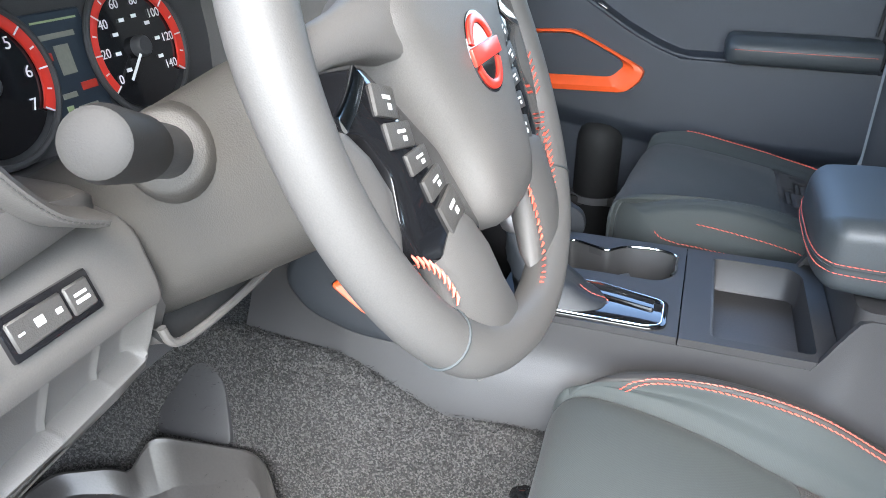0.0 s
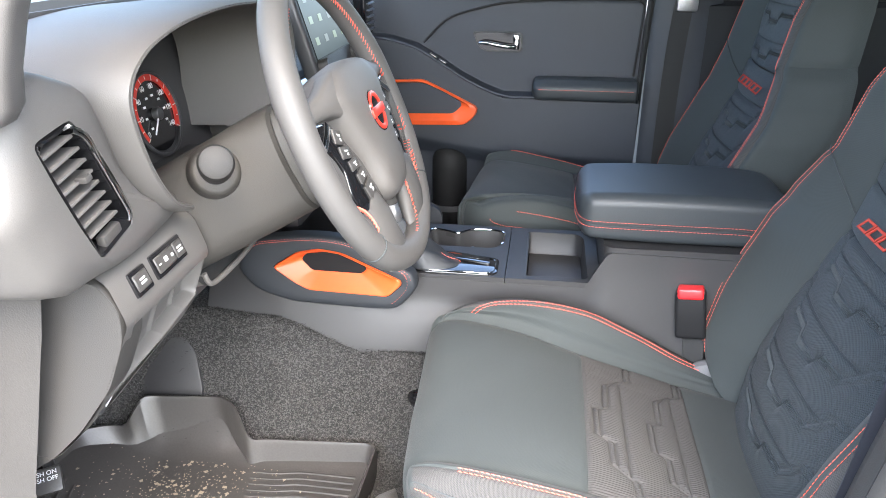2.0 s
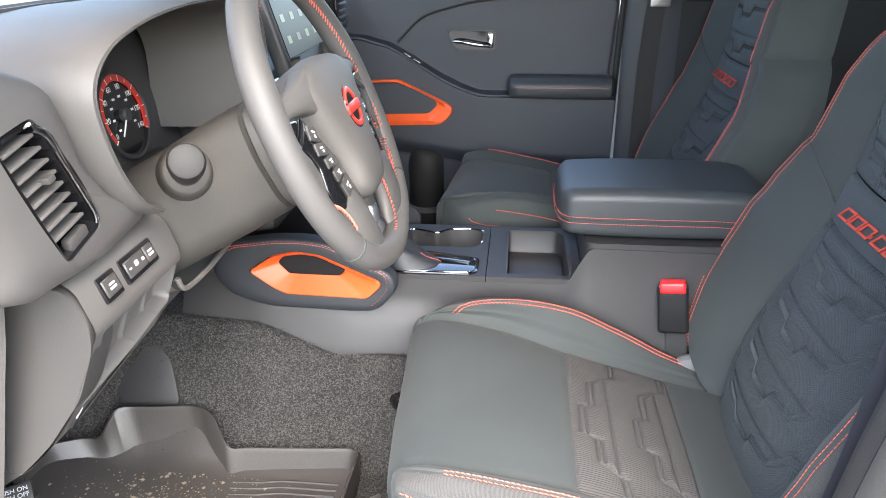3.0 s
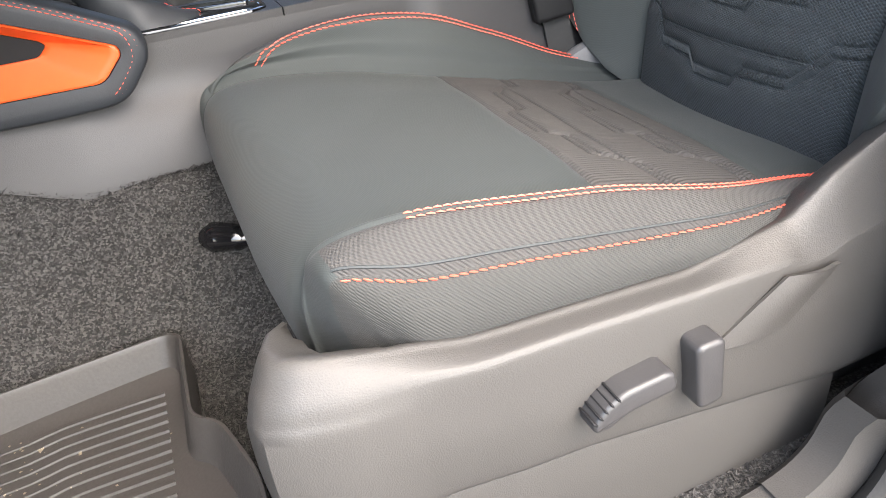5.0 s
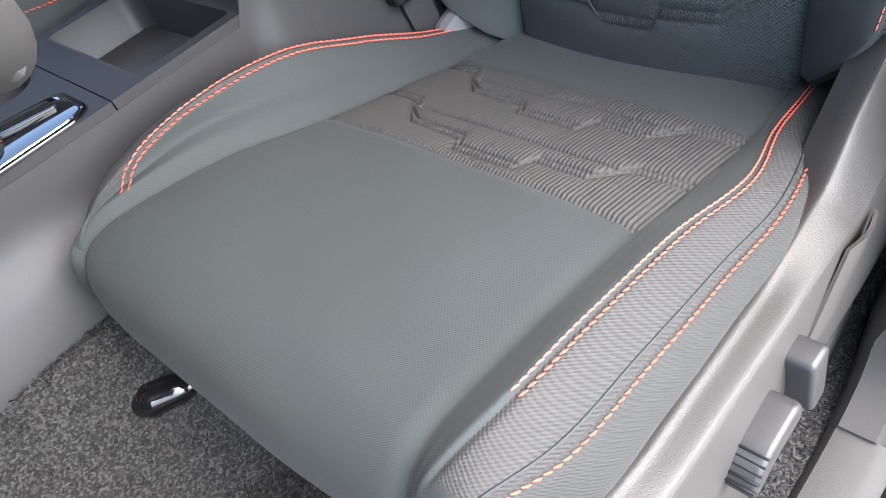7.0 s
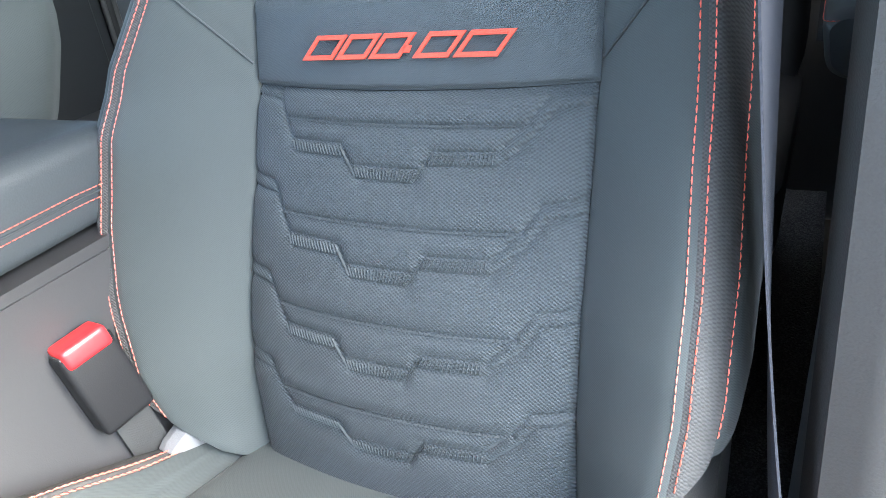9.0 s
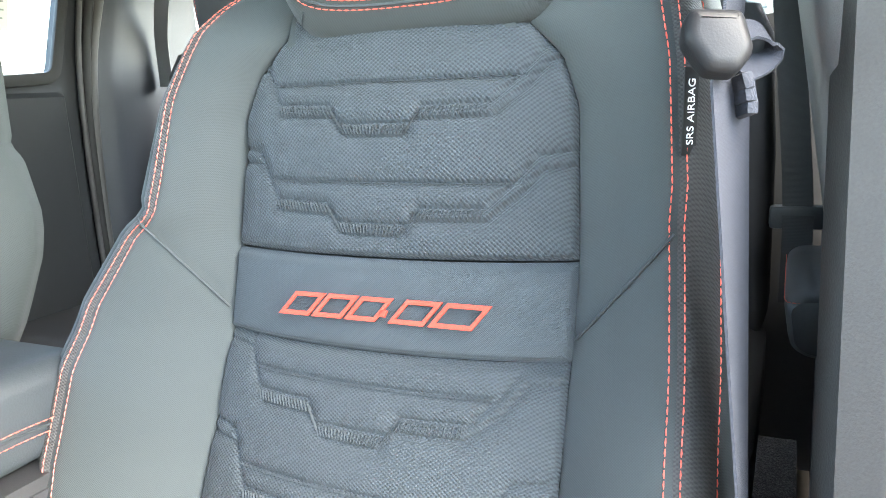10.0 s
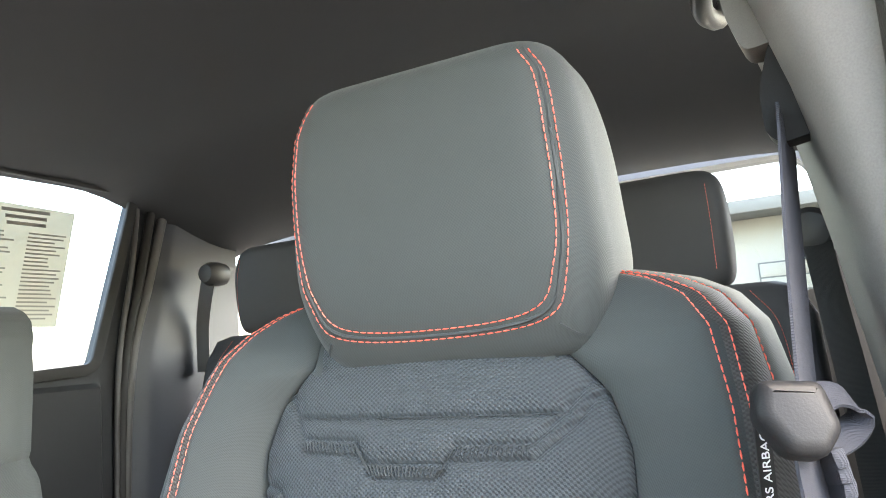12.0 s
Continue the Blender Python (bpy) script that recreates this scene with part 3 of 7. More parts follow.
    for side in (1, -1):
        foot = I(np.arange(50), [0, 10, 16, 21, 28, 49], [0.135, 0.145, 0.165, 0.200, 0.240, 0.250] if side > 0 else [0.150, 0.162, 0.195, 0.238, 0.262, 0.266])
        zt = np.linspace(0.12, 0.757, 200)
        T = np.array([bolster_curve(z, side) for z in zt])
        zr = zz[:, None] + (foot[None, :] - 0.125) * S((0.42 - zz[:, None]) / 0.295)
        P = np.stack([np.stack([np.interp(zr[:, c], zt, T[:, c, q]) for c in range(50)], 1) for q in (0, 1)] + [zr], -1)
        tuck = np.exp(-((zz - 0.125) / 0.012) ** 2)[:, None]
        P[..., 0] += 0.020 * tuck
        notch = np.exp(-((P[..., 2] - 0.574) / 0.006) ** 2) * S((np.abs(P[..., 1]) - 0.19) / 0.03)
        P[..., 1] -= side * 0.005 * notch * (1 if side > 0 else 0)
        A, B = np.abs(P[..., 1]), P[..., 2]
        d = line_distance(A, B, [[(0.215, 0.572), (0.147, 0.492)]])
        front = P[..., 0] < I(P[..., 2], EZ, EX) + 0.004
        P[..., 0] += np.where(front, 0.003 * np.exp(-(d / 0.0022) ** 2), 0)
        line = []
        for t_ in np.linspace(0, 1, 24):
            u_, z_ = 0.213 - 0.064 * t_, 0.572 - 0.080 * t_
            c_ = bolster_curve(z_, 1 if side > 0 else -1)[:22]
            line.append((np.interp(u_, np.abs(c_[:, 1]), c_[:, 0]) - 0.0002, side * u_, z_))
        sweep("bolster_seam", put(line), disc(0.0012, 6), THREAD_DARK, seat, "dark diagonal seam in the bolster", up=(1, 0, 0))
        W = put(P)
        N = normals_of(W)
        if N[:, 14, 0].mean() > 0:
            N = -N
        W = W - N * (0.0025 * np.exp(-((np.arange(W.shape[1]) - 21) / 0.8) ** 2) + 0.0016 * np.exp(-((np.arange(W.shape[1]) - 28) / 0.8) ** 2))[None, :, None]
        ob = sheet("backrest_bolster", W[:, :22], FABRIC, seat, "dark slate cloth bolster with coral stitching")
        sheet("bolster_band", W[:, 21:29], MESHCLOTH, seat, "charcoal mesh cloth band")
        sheet("bolster_side", W[:, 28:], FABRIC, seat, "dark cloth side")
        for col, rows in ((20, slice(4, 97)), (22, slice(4, 97))) + (((28, slice(4, 97)),) if side < 0 else ()):
            stitches("stitching", (W + N * 0.0005)[rows, col], N[rows, col], ob)
    # the shell behind
    rings = []
    for z in np.r_[np.linspace(0.10, 0.71, 20), [0.73, 0.745, 0.754]]:
        e = I(z, EZ, EX)
        w = I(z, US_Z, US_OUT) + 0.010
        t = I(z, [0.1, 0.6, 0.72, 0.757], [0.11, 0.10, 0.085, 0.05])
        ring = rounded([(e + 0.02, -w), (e + 0.02, w), (e + t, w * 0.94), (e + t, -w * 0.94)], 0.035, 5)
        rings.append([(a, b, z) for a, b in ring])
    loft("backrest_shell", put(rings), REARCLOTH, seat, "dark cloth back of the seat")
    sheet_top = []
    for z, off in ((0.700, 0.0), (0.722, 0.004), (0.738, 0.014), (0.748, 0.035), (0.750, 0.06)):
        w = 0.095
        sheet_top.append([(I(z, EZ, EX) + off - 0.003, u, z) for u in np.linspace(-w, w, 24)])
    sheet("backrest_top", put(sheet_top), FABRIC, seat)

    # -- badge: slanted outlined blocks --
    def badge_block(u0, u1, z0, z1, lean, hole):
        def at(u, z):
            return (u + lean * (z - z0), z)
        outer = [at(u0, z0), at(u1, z0), at(u1, z1), at(u0, z1)]
        t = 0.0034
        inner = [at(u0 + t, z0 + t), at(u1 - t, z0 + t), at(u1 - t, z1 - t), at(u0 + t, z1 - t)]
        return outer, inner if hole else None
    slope = 0.028 / 0.066
    dirz = Vector((slope, 0, 1)).normalized()
    origin = Vector((0.6560 + dx, yc - 0.006, 0.509 + dz))
    mb = frame_of(origin, (0, -1, 0), dirz)
    spans = [(-0.083, -0.056), (-0.053, -0.027), (-0.024, 0.002), (0.013, 0.041), (0.045, 0.078)]
    for a0, a1 in spans:
        o, h = badge_block(a0, a1, -0.010, 0.008, 0.75, True)
        holed("embroidered_block", o, [h], 0.0016, BADGE_THREAD, badge, "coral embroidered outline shape", mb)
    holed("embroidered_dot", [(0.004, -0.006), (0.010, -0.006), (0.012, -0.001), (0.006, -0.001)], [], 0.0016, BADGE_THREAD, badge, "coral embroidered dot", mb)

    # -- headrest --
    hr = []
    for z, hw, f, r, rc in ((0.702, 0.085, 0.712, 0.765, 0.03), (0.708, 0.100, 0.703, 0.778, 0.035), (0.728, 0.112, 0.690, 0.790, 0.04), (0.76, 0.118, 0.680, 0.797, 0.04), (0.80, 0.116, 0.674, 0.797, 0.04),
                           (0.84, 0.113, 0.671, 0.794, 0.04), (0.872, 0.108, 0.672, 0.788, 0.04), (0.895, 0.101, 0.678, 0.778, 0.04), (0.907, 0.088, 0.692, 0.764, 0.035), (0.911, 0.062, 0.708, 0.750, 0.02)):
        ring = rounded([(f, -hw), (f, hw), (r - 0.012, hw * 0.98), (r, hw * 0.75), (r, -hw * 0.75), (r - 0.012, -hw * 0.98)], rc, 7)
        hr.append([(a, b, z) for a, b in ring])
    R = np.asarray(hr, float)
    fine = np.stack([spline(R[:, i], 60) for i in range(R.shape[1])], axis=1)
    head = loft("headrest", put_head(fine), FABRIC, seat, "charcoal cloth headrest with coral double stitching")

    def head_front(pts, n):
        c = spline(pts, n)
        x = []
        for u, z in c:
            ring = np.array([[I(z, R[:, 0, 2], R[:, i, 0]), I(z, R[:, 0, 2], R[:, i, 1])] for i in range(R.shape[1])])
            near = ring[ring[:, 0] < 0.745]
            o = np.argsort(near[:, 1])
            x.append(np.interp(u, near[o, 1], near[o, 0]))
        return np.stack([np.array(x) - 0.0012, c[:, 0], c[:, 1]], -1)
    for off in (0.0, 0.0062):
        w, lo = 0.092 + off, 0.7275 - off
        line = head_front([(-w + 0.012, 0.896), (-w, 0.87), (-w - 0.004, 0.80), (-w + 0.002, lo + 0.03), (-w + 0.022, lo + 0.004), (0, lo - 0.002), (w - 0.022, lo + 0.004), (w - 0.002, lo + 0.03), (w + 0.004, 0.80), (w, 0.87), (w - 0.012, 0.896)], 150)
        stitches("stitching", put_head(line), np.tile([-1.0, 0, 0], (150, 1)), head)
    w = 0.095
    line = head_front([(-w + 0.012, 0.897), (-w, 0.87), (-w - 0.004, 0.80), (-w + 0.002, 0.754), (-w + 0.022, 0.728), (0, 0.722), (w - 0.022, 0.728), (w - 0.002, 0.754), (w + 0.004, 0.80), (w, 0.87), (w - 0.012, 0.897)], 120)
    for side in (1, -1):
        dart = head_front([(side * 0.086, 0.7225), (side * 0.094, 0.716), (side * 0.103, 0.7115)], 12)
        sweep("corner_dart", put_head(dart), disc(0.0010, 5), THREAD_DARK, head, "dark sewn dart at the corner")
    sweep("seam", put_head(line) + np.array([0.0006, 0, 0]), disc(0.0013, 5), THREAD_DARK, head, "dark sewn seam")
    for side in (1, -1):
        c = spline([(0.747, side * 0.06, 0.735), (0.747, side * 0.06, 0.68)], 8)
        sweep("headrest_post", put(c), disc(0.006, 10), STEEL, seat, "steel headrest post", up=(1, 0, 0))

    # -- cushion --
    dx, dz = dx + pan_x, dz + pan_z
    CT = cushion_table()
    if not shield:
        CT[4:, 1:4, 2] -= 0.014

    def cushion(r0, r1, c0, c1, nr, nc, relief=None):
        """A piece of the cushion's skin between two rows and two columns of its table, with its outward normals."""
        r, c = np.linspace(r0, r1, nr), np.linspace(c0, c1, nc)
        P = table_points(CT, r, c)
        N = np.cross(np.gradient(P, axis=1), np.gradient(P, axis=0))
        N /= np.linalg.norm(N, axis=2, keepdims=True) + 1e-9
        if N[nr // 2, nc // 2] @ np.array([-0.4, 0.0, 1.0]) < 0:
            N = -N
        C = c[None, :] * np.ones((nr, 1))
        R = r[:, None] * np.ones((1, nc))
        sink = np.zeros_like(C)
        for col, wide, deep in ((5, 0.16, 0.005), (5, 0.05, 0.003), (9, 0.16, 0.004), (10, 0.10, 0.0022), (11, 0.12, 0.0022), (3, 0.14, 0.0022)):
            sink += deep * np.exp(-((C - col) / wide) ** 2) * (S((R - 3.6) / 0.6) if col > 9 else 1.0)
        for row in (7, 9):
            sink += np.where((C > 5) & (C < 9), 0.0026 * np.exp(-((R - row) / 0.035) ** 2), 0)
        # soft unevenness of the padding
        X, Y = P[..., 0], P[..., 1]
        wob = 0.5 * np.sin(X * 31 + 2 * np.sin(Y * 17)) + 0.4 * np.sin(Y * 43 + X * 19) + 0.3 * np.sin(X * 71 - Y * 57 + 1.0)
        P = P + N * (0.0008 * wob - sink)[..., None]
        if relief is not None:
            P = P + N * relief(P)[..., None]
        W = put(P)
        return W, N * np.array([1, k, 1])

    motif = cushion_quilt()

    def ribs(P):
        d = line_distance(P[..., 1], P[..., 0], motif)
        return 0.00042 * np.sin(P[..., 1] * 2 * math.pi / 0.0037) - 0.0030 * np.exp(-(d / 0.0017) ** 2) - 0.0016 * np.exp(-(d / 0.006) ** 2)

    fine = 3 if shield else 1
    sheet("cushion_front", cushion(0, 7, 5, 9, 110, 100)[0], FABRIC, seat, "dark slate cloth front of the cushion")
    ins = sheet("cushion_insert", cushion(7, 9, 5, 9, 75 * fine, 170 * fine, ribs)[0], RIBCLOTH, seat, "brownish grey ribbed mesh insert")
    sheet("cushion_rear", cushion(9, 11, 5, 9, 40, 80)[0], FABRIC, seat, "dark slate cloth rear of the cushion")
    for c0, c1, r0, nm, mt, lb in ((3, 5, 0, "cushion_bolster", FABRIC, "dark slate cloth bolster with coral stitching"), (1, 3, 0, "bolster_band", RIBCLOTH if shield else FABRIC, "charcoal cloth band"), (0, 1, 0, "bolster_side", FABRIC, "dark slate cloth side"),
                                   (9, 10, 0, "cushion_bolster", FABRIC, "dark slate cloth bolster with coral stitching"), (10, 11, 4, "bolster_band", MESHCLOTH, "charcoal mesh cloth band"),
                                   (10, 11, 0, "bolster_front", FABRIC, "dark slate cloth bolster end"), (11, 13, 0, "bolster_side", SIDECLOTH, "charcoal woven cloth side")):
        r1 = 4 if nm == "bolster_front" else 11
        ob = sheet(nm, cushion(r0, r1, c0, c1, 20 * (r1 - r0), 40 * (c1 - c0) + 6)[0], mt, seat, lb)
        if nm != "cushion_bolster":
            continue
        if c0 == 3:
            # the rows swing in towards the insert's seam at the nose
            for col, ra, swing in ((2.74, 4.66, 1.7), (3.12, 4.76, 1.6)) if shield else ((0.80, 5.6, 0.2), (0.55, 4.3, 0.35)):
                W, N = cushion(ra, 10.8, 0.0, 5.0, 240, 501)
                at = col + swing * np.exp(-(np.linspace(ra, 10.8, 240) - ra) / (0.16 if shield else 1.2))
                pick = np.clip(np.round(at * 100).astype(int), 0, 500)
                run = np.arange(240)
                stitches("stitching", W[run, pick] + N[run, pick] * 0.0009, N[run, pick], ob, pitch=0.0066, length=0.0055, w=0.0009, slant=0.0005)
            continue
        for col, ra in ((9.92, 5.05), (10.09, 5.05), (11.08, 4.0)):
            W, N = cushion(ra, 10.8, col - 0.02, col + 0.02, 240, 3)
            stitches("stitching", W[:, 1] + N[:, 1] * 0.0009, N[:, 1], ob, pitch=0.0066, length=0.0055, w=0.0009, slant=0.0005)
        if c0 == 9:
            W, N = cushion(4.0, 10.8, 10.80, 10.86, 240, 3)
            sweep("seam", W[:, 1] + N[:, 1] * 0.0002, disc(0.0011, 5), THREAD_DARK, ob, "dark sewn seam")
    # pan underneath
    rbox("seat_base", tuple(put((0.34, 0.0, 0.075))), (0.46, 0.43, 0.09), PLASTIC_DARK, seat, "black seat frame", r=0.02)
    for side in (1, -1):
        rbox("seat_rail", tuple(put((0.34, side * 0.18, -0.002))), (0.54, 0.04, 0.06), PLASTIC_DARK, seat, "black steel seat rail", r=0.005)
    if shield:
        ad = spline([(0.115, 0.135, 0.105), (0.085, 0.160, 0.102), (0.055, 0.178, 0.104), (0.036, 0.186, 0.106)], 16)
        sweep("adjuster_knob", put(ad), disc(0.013, 14), PIANO, seat, "gloss black adjuster knob", scale=I(np.arange(16), [0, 6, 8, 13, 15], [0.55, 0.6, 1.1, 1.35, 0.8]))
        # outer plastic shield
        turn = [(0.150, 0.074), (0.190, 0.049), (0.216, 0.039), (0.236, 0.045), (0.247, 0.064), (0.251, 0.098)]
        path = [(x, u) for u, x in turn] + [(x, I(x, [0.13, 0.20, 0.45, 0.70], [0.248, 0.251, 0.247, 0.238])) for x in np.linspace(0.13, 0.70, 80)]
        lip = [(0.082, 0.146), (0.085, 0.170), (0.086, 0.188), (0.092, 0.198), (0.106, 0.202), (0.128, 0.203)]
        rows, rows2 = [], []
        for j, (x, bulge) in enumerate(path):
            a = np.array(path[max(j - 1, 0)])
            b = np.array(path[min(j + 1, len(path) - 1)])
            t = (b - a) / np.linalg.norm(b - a)
            o = np.array([-t[1], t[0]]) if t[0] > 0.5 else np.array([-abs(t[1]), t[0]])
            q = I(x, [0.07, 0.12, 0.175, 0.255, 0.342, 0.43, 0.47, 0.52, 0.56, 0.62, 0.70], [0.214, 0.203, 0.191, 0.186, 0.180, 0.192, 0.216, 0.236, 0.256, 0.284, 0.285])
            q -= I(j, [0, 1, 2], [0.022, 0.006, 0.0])
            low = I(x, [0.05, 0.148, 0.252, 0.429, 0.484, 0.70], [0.066, 0.084, 0.076, 0.049, 0.040, 0.036])
            crest = I(x, [0.05, 0.12, 0.20, 0.25, 0.345, 0.42, 0.45, 0.49, 0.53, 0.58, 0.70], [0.016, 0.010, 0.005, 0.004, 0.004, 0.018, 0.036, 0.046, 0.055, 0.060, 0.07])
            soft = S((0.17 - x) / 0.08)
            pts = [(-0.050, q - 0.020), (-0.026, q), (-0.017, q - 0.001), (-0.005 - 0.005 * soft, q - crest * 0.8 + 0.001), (-0.0012 - 0.0035 * soft, q - crest - 0.0005 - 0.004 * soft), (0.0006 - 0.002 * soft, q - crest - 0.006 - 0.008 * soft), (0.002, q - crest - 0.026), (0.003, (q + low) / 2 - 0.01), (-0.002, low + 0.004), (-0.008, low)]
            c = knots(pts, 5)
            P = np.array([x, bulge])
            inner = np.array(lip[j]) if j < 6 else P - o * 0.05
            rows.append([(*(((P + (P - inner) * d / 0.05) if d < 0 else P + o * d) * (1, -1)), z) for d, z in c])
            if x < 0.492:
                rows2.append([(P[0] + o[0] * d, -(P[1] + o[1] * d), z) for d, z in [(-0.014, low + 0.012), (-0.0075, low - 0.001), (-0.0065, low - 0.010), (-0.008, low * 0.5 - 0.02), (-0.012, -0.044), (-0.012, -0.050), (-0.026, -0.054)]])
        side_ob = slab("side_shield", put(rows), 0.003, PLASTIC_GREY, seat, "grey grained plastic side shield")
        slab("lower_shield", put(rows2), 0.003, PLASTIC_GREY, seat, "grey plastic lower cover")
        # the switches on the shield
        mk = frame_of(Vector(put((0.334, -0.250, 0.124))), (1, 0, 0.12), (-0.1, 0, 1))
        prism("recline_switch", rounded([(-0.012, -0.030), (0.010, -0.030), (0.014, 0.026), (-0.010, 0.028)], 0.007), 0.020, SWITCH, side_ob, "slate plastic recline switch", mk, r=0.004, seg=3)
        ml = frame_of(Vector(put((0.272, -0.252, 0.128))), (1, 0, 0.05), (0, 0, 1))
        slide = prism("slide_switch", rounded([(-0.031, -0.013), (-0.021, -0.014), (-0.004, -0.007), (0.031, -0.006), (0.034, 0.000), (0.032, 0.010), (0.026, 0.013), (-0.006, 0.012), (-0.021, 0.006), (-0.032, -0.006)], 0.005), 0.020, SWITCH, side_ob, "slate plastic slide switch", ml, r=0.004, seg=3)
        for j in range(5):
            q = ml @ pose(-0.0305 + j * 0.0046, -0.0040 + j * 0.0031, 0.010, 0, 0, 42 - 4 * j)
            part("grip_rib", rbox_bm((0.0018, 0.0050, 0.0195), 0.0006, 1, q), TONGUE, slide)
        f0 = [[(0.410 + 0.047 * t - (0.112 - 0.036 * t) * s, -0.2495 - 0.0050 * math.sin(math.pi * (0.15 + 0.7 * t)) ** 2 * (1 - 0.6 * s), 0.166 - 0.068 * s - 0.004 * t) for t in np.linspace(0, 1, 12)] for s in np.linspace(0, 0.60, 12)]
        slab("shield_facet", put(f0), 0.003, PLASTIC_GREY, side_ob, "slanting moulded facet")
        # airbag tag in the outer seam
        mt = frame_of((0.6660, -0.6155, 0.641), (0.06, -0.02, 1), (-0.763, 0.646, 0))
        tag = part("airbag_tag", rbox_bm((0.050, 0.011, 0.0012), 0.0004, 1, mt), WEATHER, seat, "black woven airbag tag")
        lettering("tag_print", "SRS AIRBAG", 0.0072, WHITE, tag, mt @ pose(0, 0, 0.001), 0.0002, "white lettering")
    return seat


driver = front_seat(-0.393, 1, 0.0, 0.0, "dark slate cloth driver seat with coral stitching and quilted insert", True)
passenger = front_seat(0.380, -1, 0.010, 0.050, "dark slate cloth passenger seat with coral stitching beside the console", False, -0.012, 0.025)


# ---- the cab: floor, sill, walls, roof, outside ----
MID = -0.015


def floor_height(x, y):
    d = abs(y - MID)
    tunnel = I(d, [0.0, 0.165, 0.19, 0.215, 0.25, 0.30], [0.22, 0.21, 0.17, 0.085, 0.0, -0.022])
    base = I(x, [-0.95, -0.70, -0.52, -0.40, 0.0, 0.9, 1.0], [0.42, 0.16, 0.02, -0.020, -0.030, -0.042, -0.042])
    side = I(y, [-0.74, -0.665, -0.64], [0.0, 0.0, 0.0])
    tunnel *= I(x, [-0.35, -0.20, -0.06, 0.10], [1.10, 1.08, 0.86, 0.86])
    return base + (tunnel + 0.022 if d < 0.30 else 0.0) * I(x, [-0.9, 0.6, 0.8], [1, 1, 0.4]) + side


xs = np.r_[np.linspace(-0.9, 0.75, 150), np.linspace(0.77, 1.70, 20)]
ys = np.linspace(-0.70, 0.72, 150)
tagged(sheet("floor", [[(x, y, floor_height(x, y) + 0.0015 * noise.noise((x * 60, y * 60, 0))) for y in ys] for x in xs], CARPET),
       "dark speckled loop carpet over floor and tunnel", "floor", kind="structure")


def carpet_pile():
    rng = np.random.default_rng(4)
    v, f = [], []
    for _ in range(52000):
        if rng.random() < 0.9:
            x, y = rng.uniform(-0.50, 0.16), rng.uniform(-0.66, -0.17)
        else:
            x, y = rng.uniform(0.1, 0.65), rng.uniform(-0.70, -0.60)
        z = floor_height(x, y)
        a, h, w = rng.uniform(0, 6.28), rng.uniform(0.0015, 0.0038), rng.uniform(0.0004, 0.0010)
        dx, dy = math.cos(a), math.sin(a)
        lx, ly = rng.normal(0, 0.004), rng.normal(0, 0.004)
        o = len(v)
        v += [(x - dx * w, y - dy * w, z), (x + dx * w, y + dy * w, z), (x + lx + dx * w * 0.5, y + ly + dy * w * 0.5, z + h), (x + lx - dx * w * 0.5, y + ly - dy * w * 0.5, z + h)]
        f.append((o, o + 1, o + 2, o + 3))
    ob = mesh("carpet_pile", v, f, PILE, None, smooth=False)
    return tagged(ob, "short grey and black carpet fibres on the floor", "carpet", kind="stuff")


def pile_material():
    m = material("carpet fibre", (0.06, 0.058, 0.056), 0.9, bump=0, vary=0.3, spec=0.2)
    n, l = m.node_tree.nodes, m.node_tree.links
    geo, ramp = n.new("ShaderNodeNewGeometry"), n.new("ShaderNodeValToRGB")
    ramp.color_ramp.elements[0].color, ramp.color_ramp.elements[1].color = (0.008, 0.008, 0.009, 1), (0.072, 0.070, 0.068, 1)
    e = ramp.color_ramp.elements.new(0.7)
    e.color = (0.036, 0.035, 0.034, 1)
    l.new(geo.outputs["Random Per Island"], ramp.inputs["Fac"]), l.new(ramp.outputs["Color"], n["Principled BSDF"].inputs["Base Color"])
    return m


PILE = pile_material()
carpet_pile()

# door sill of the open driver's door
sill = thing("door_sill", "grey plastic sill trim beside the driver's seat", "door sill", at=(0.2, -0.70, -0.05), kind="structure")
OPEN = spline([(-0.75, 0.0), (-0.3, -0.035), (0.10, -0.052), (0.30, -0.052), (0.40, -0.046), (0.455, -0.018), (0.480, 0.035), (0.492, 0.12), (0.505, 0.22), (0.53, 0.40), (0.565, 0.58), (0.60, 0.74), (0.62, 0.90), (0.60, 1.02), (0.50, 1.08), (0.1, 1.10), (-0.3, 1.02)], 240)


def along(pts, section, name, mat, parent, label=""):
    """Draws a section of (inward in plan, across) pairs along the door opening; the first is out of the hole, the second along y."""
    p = np.asarray(pts)
    t = np.gradient(p, axis=0)
    t /= np.linalg.norm(t, axis=1, keepdims=True)
    n = np.stack([t[:, 1], -t[:, 0]], -1)
    rows = [[(p[i, 0] + n[i, 0] * a, y - 0.045 * S((p[i, 1] - 0.015) / 0.11), p[i, 1] + n[i, 1] * a) for a, y in section] for i in range(len(p))]
    return sheet(name, rows, mat, parent, label)


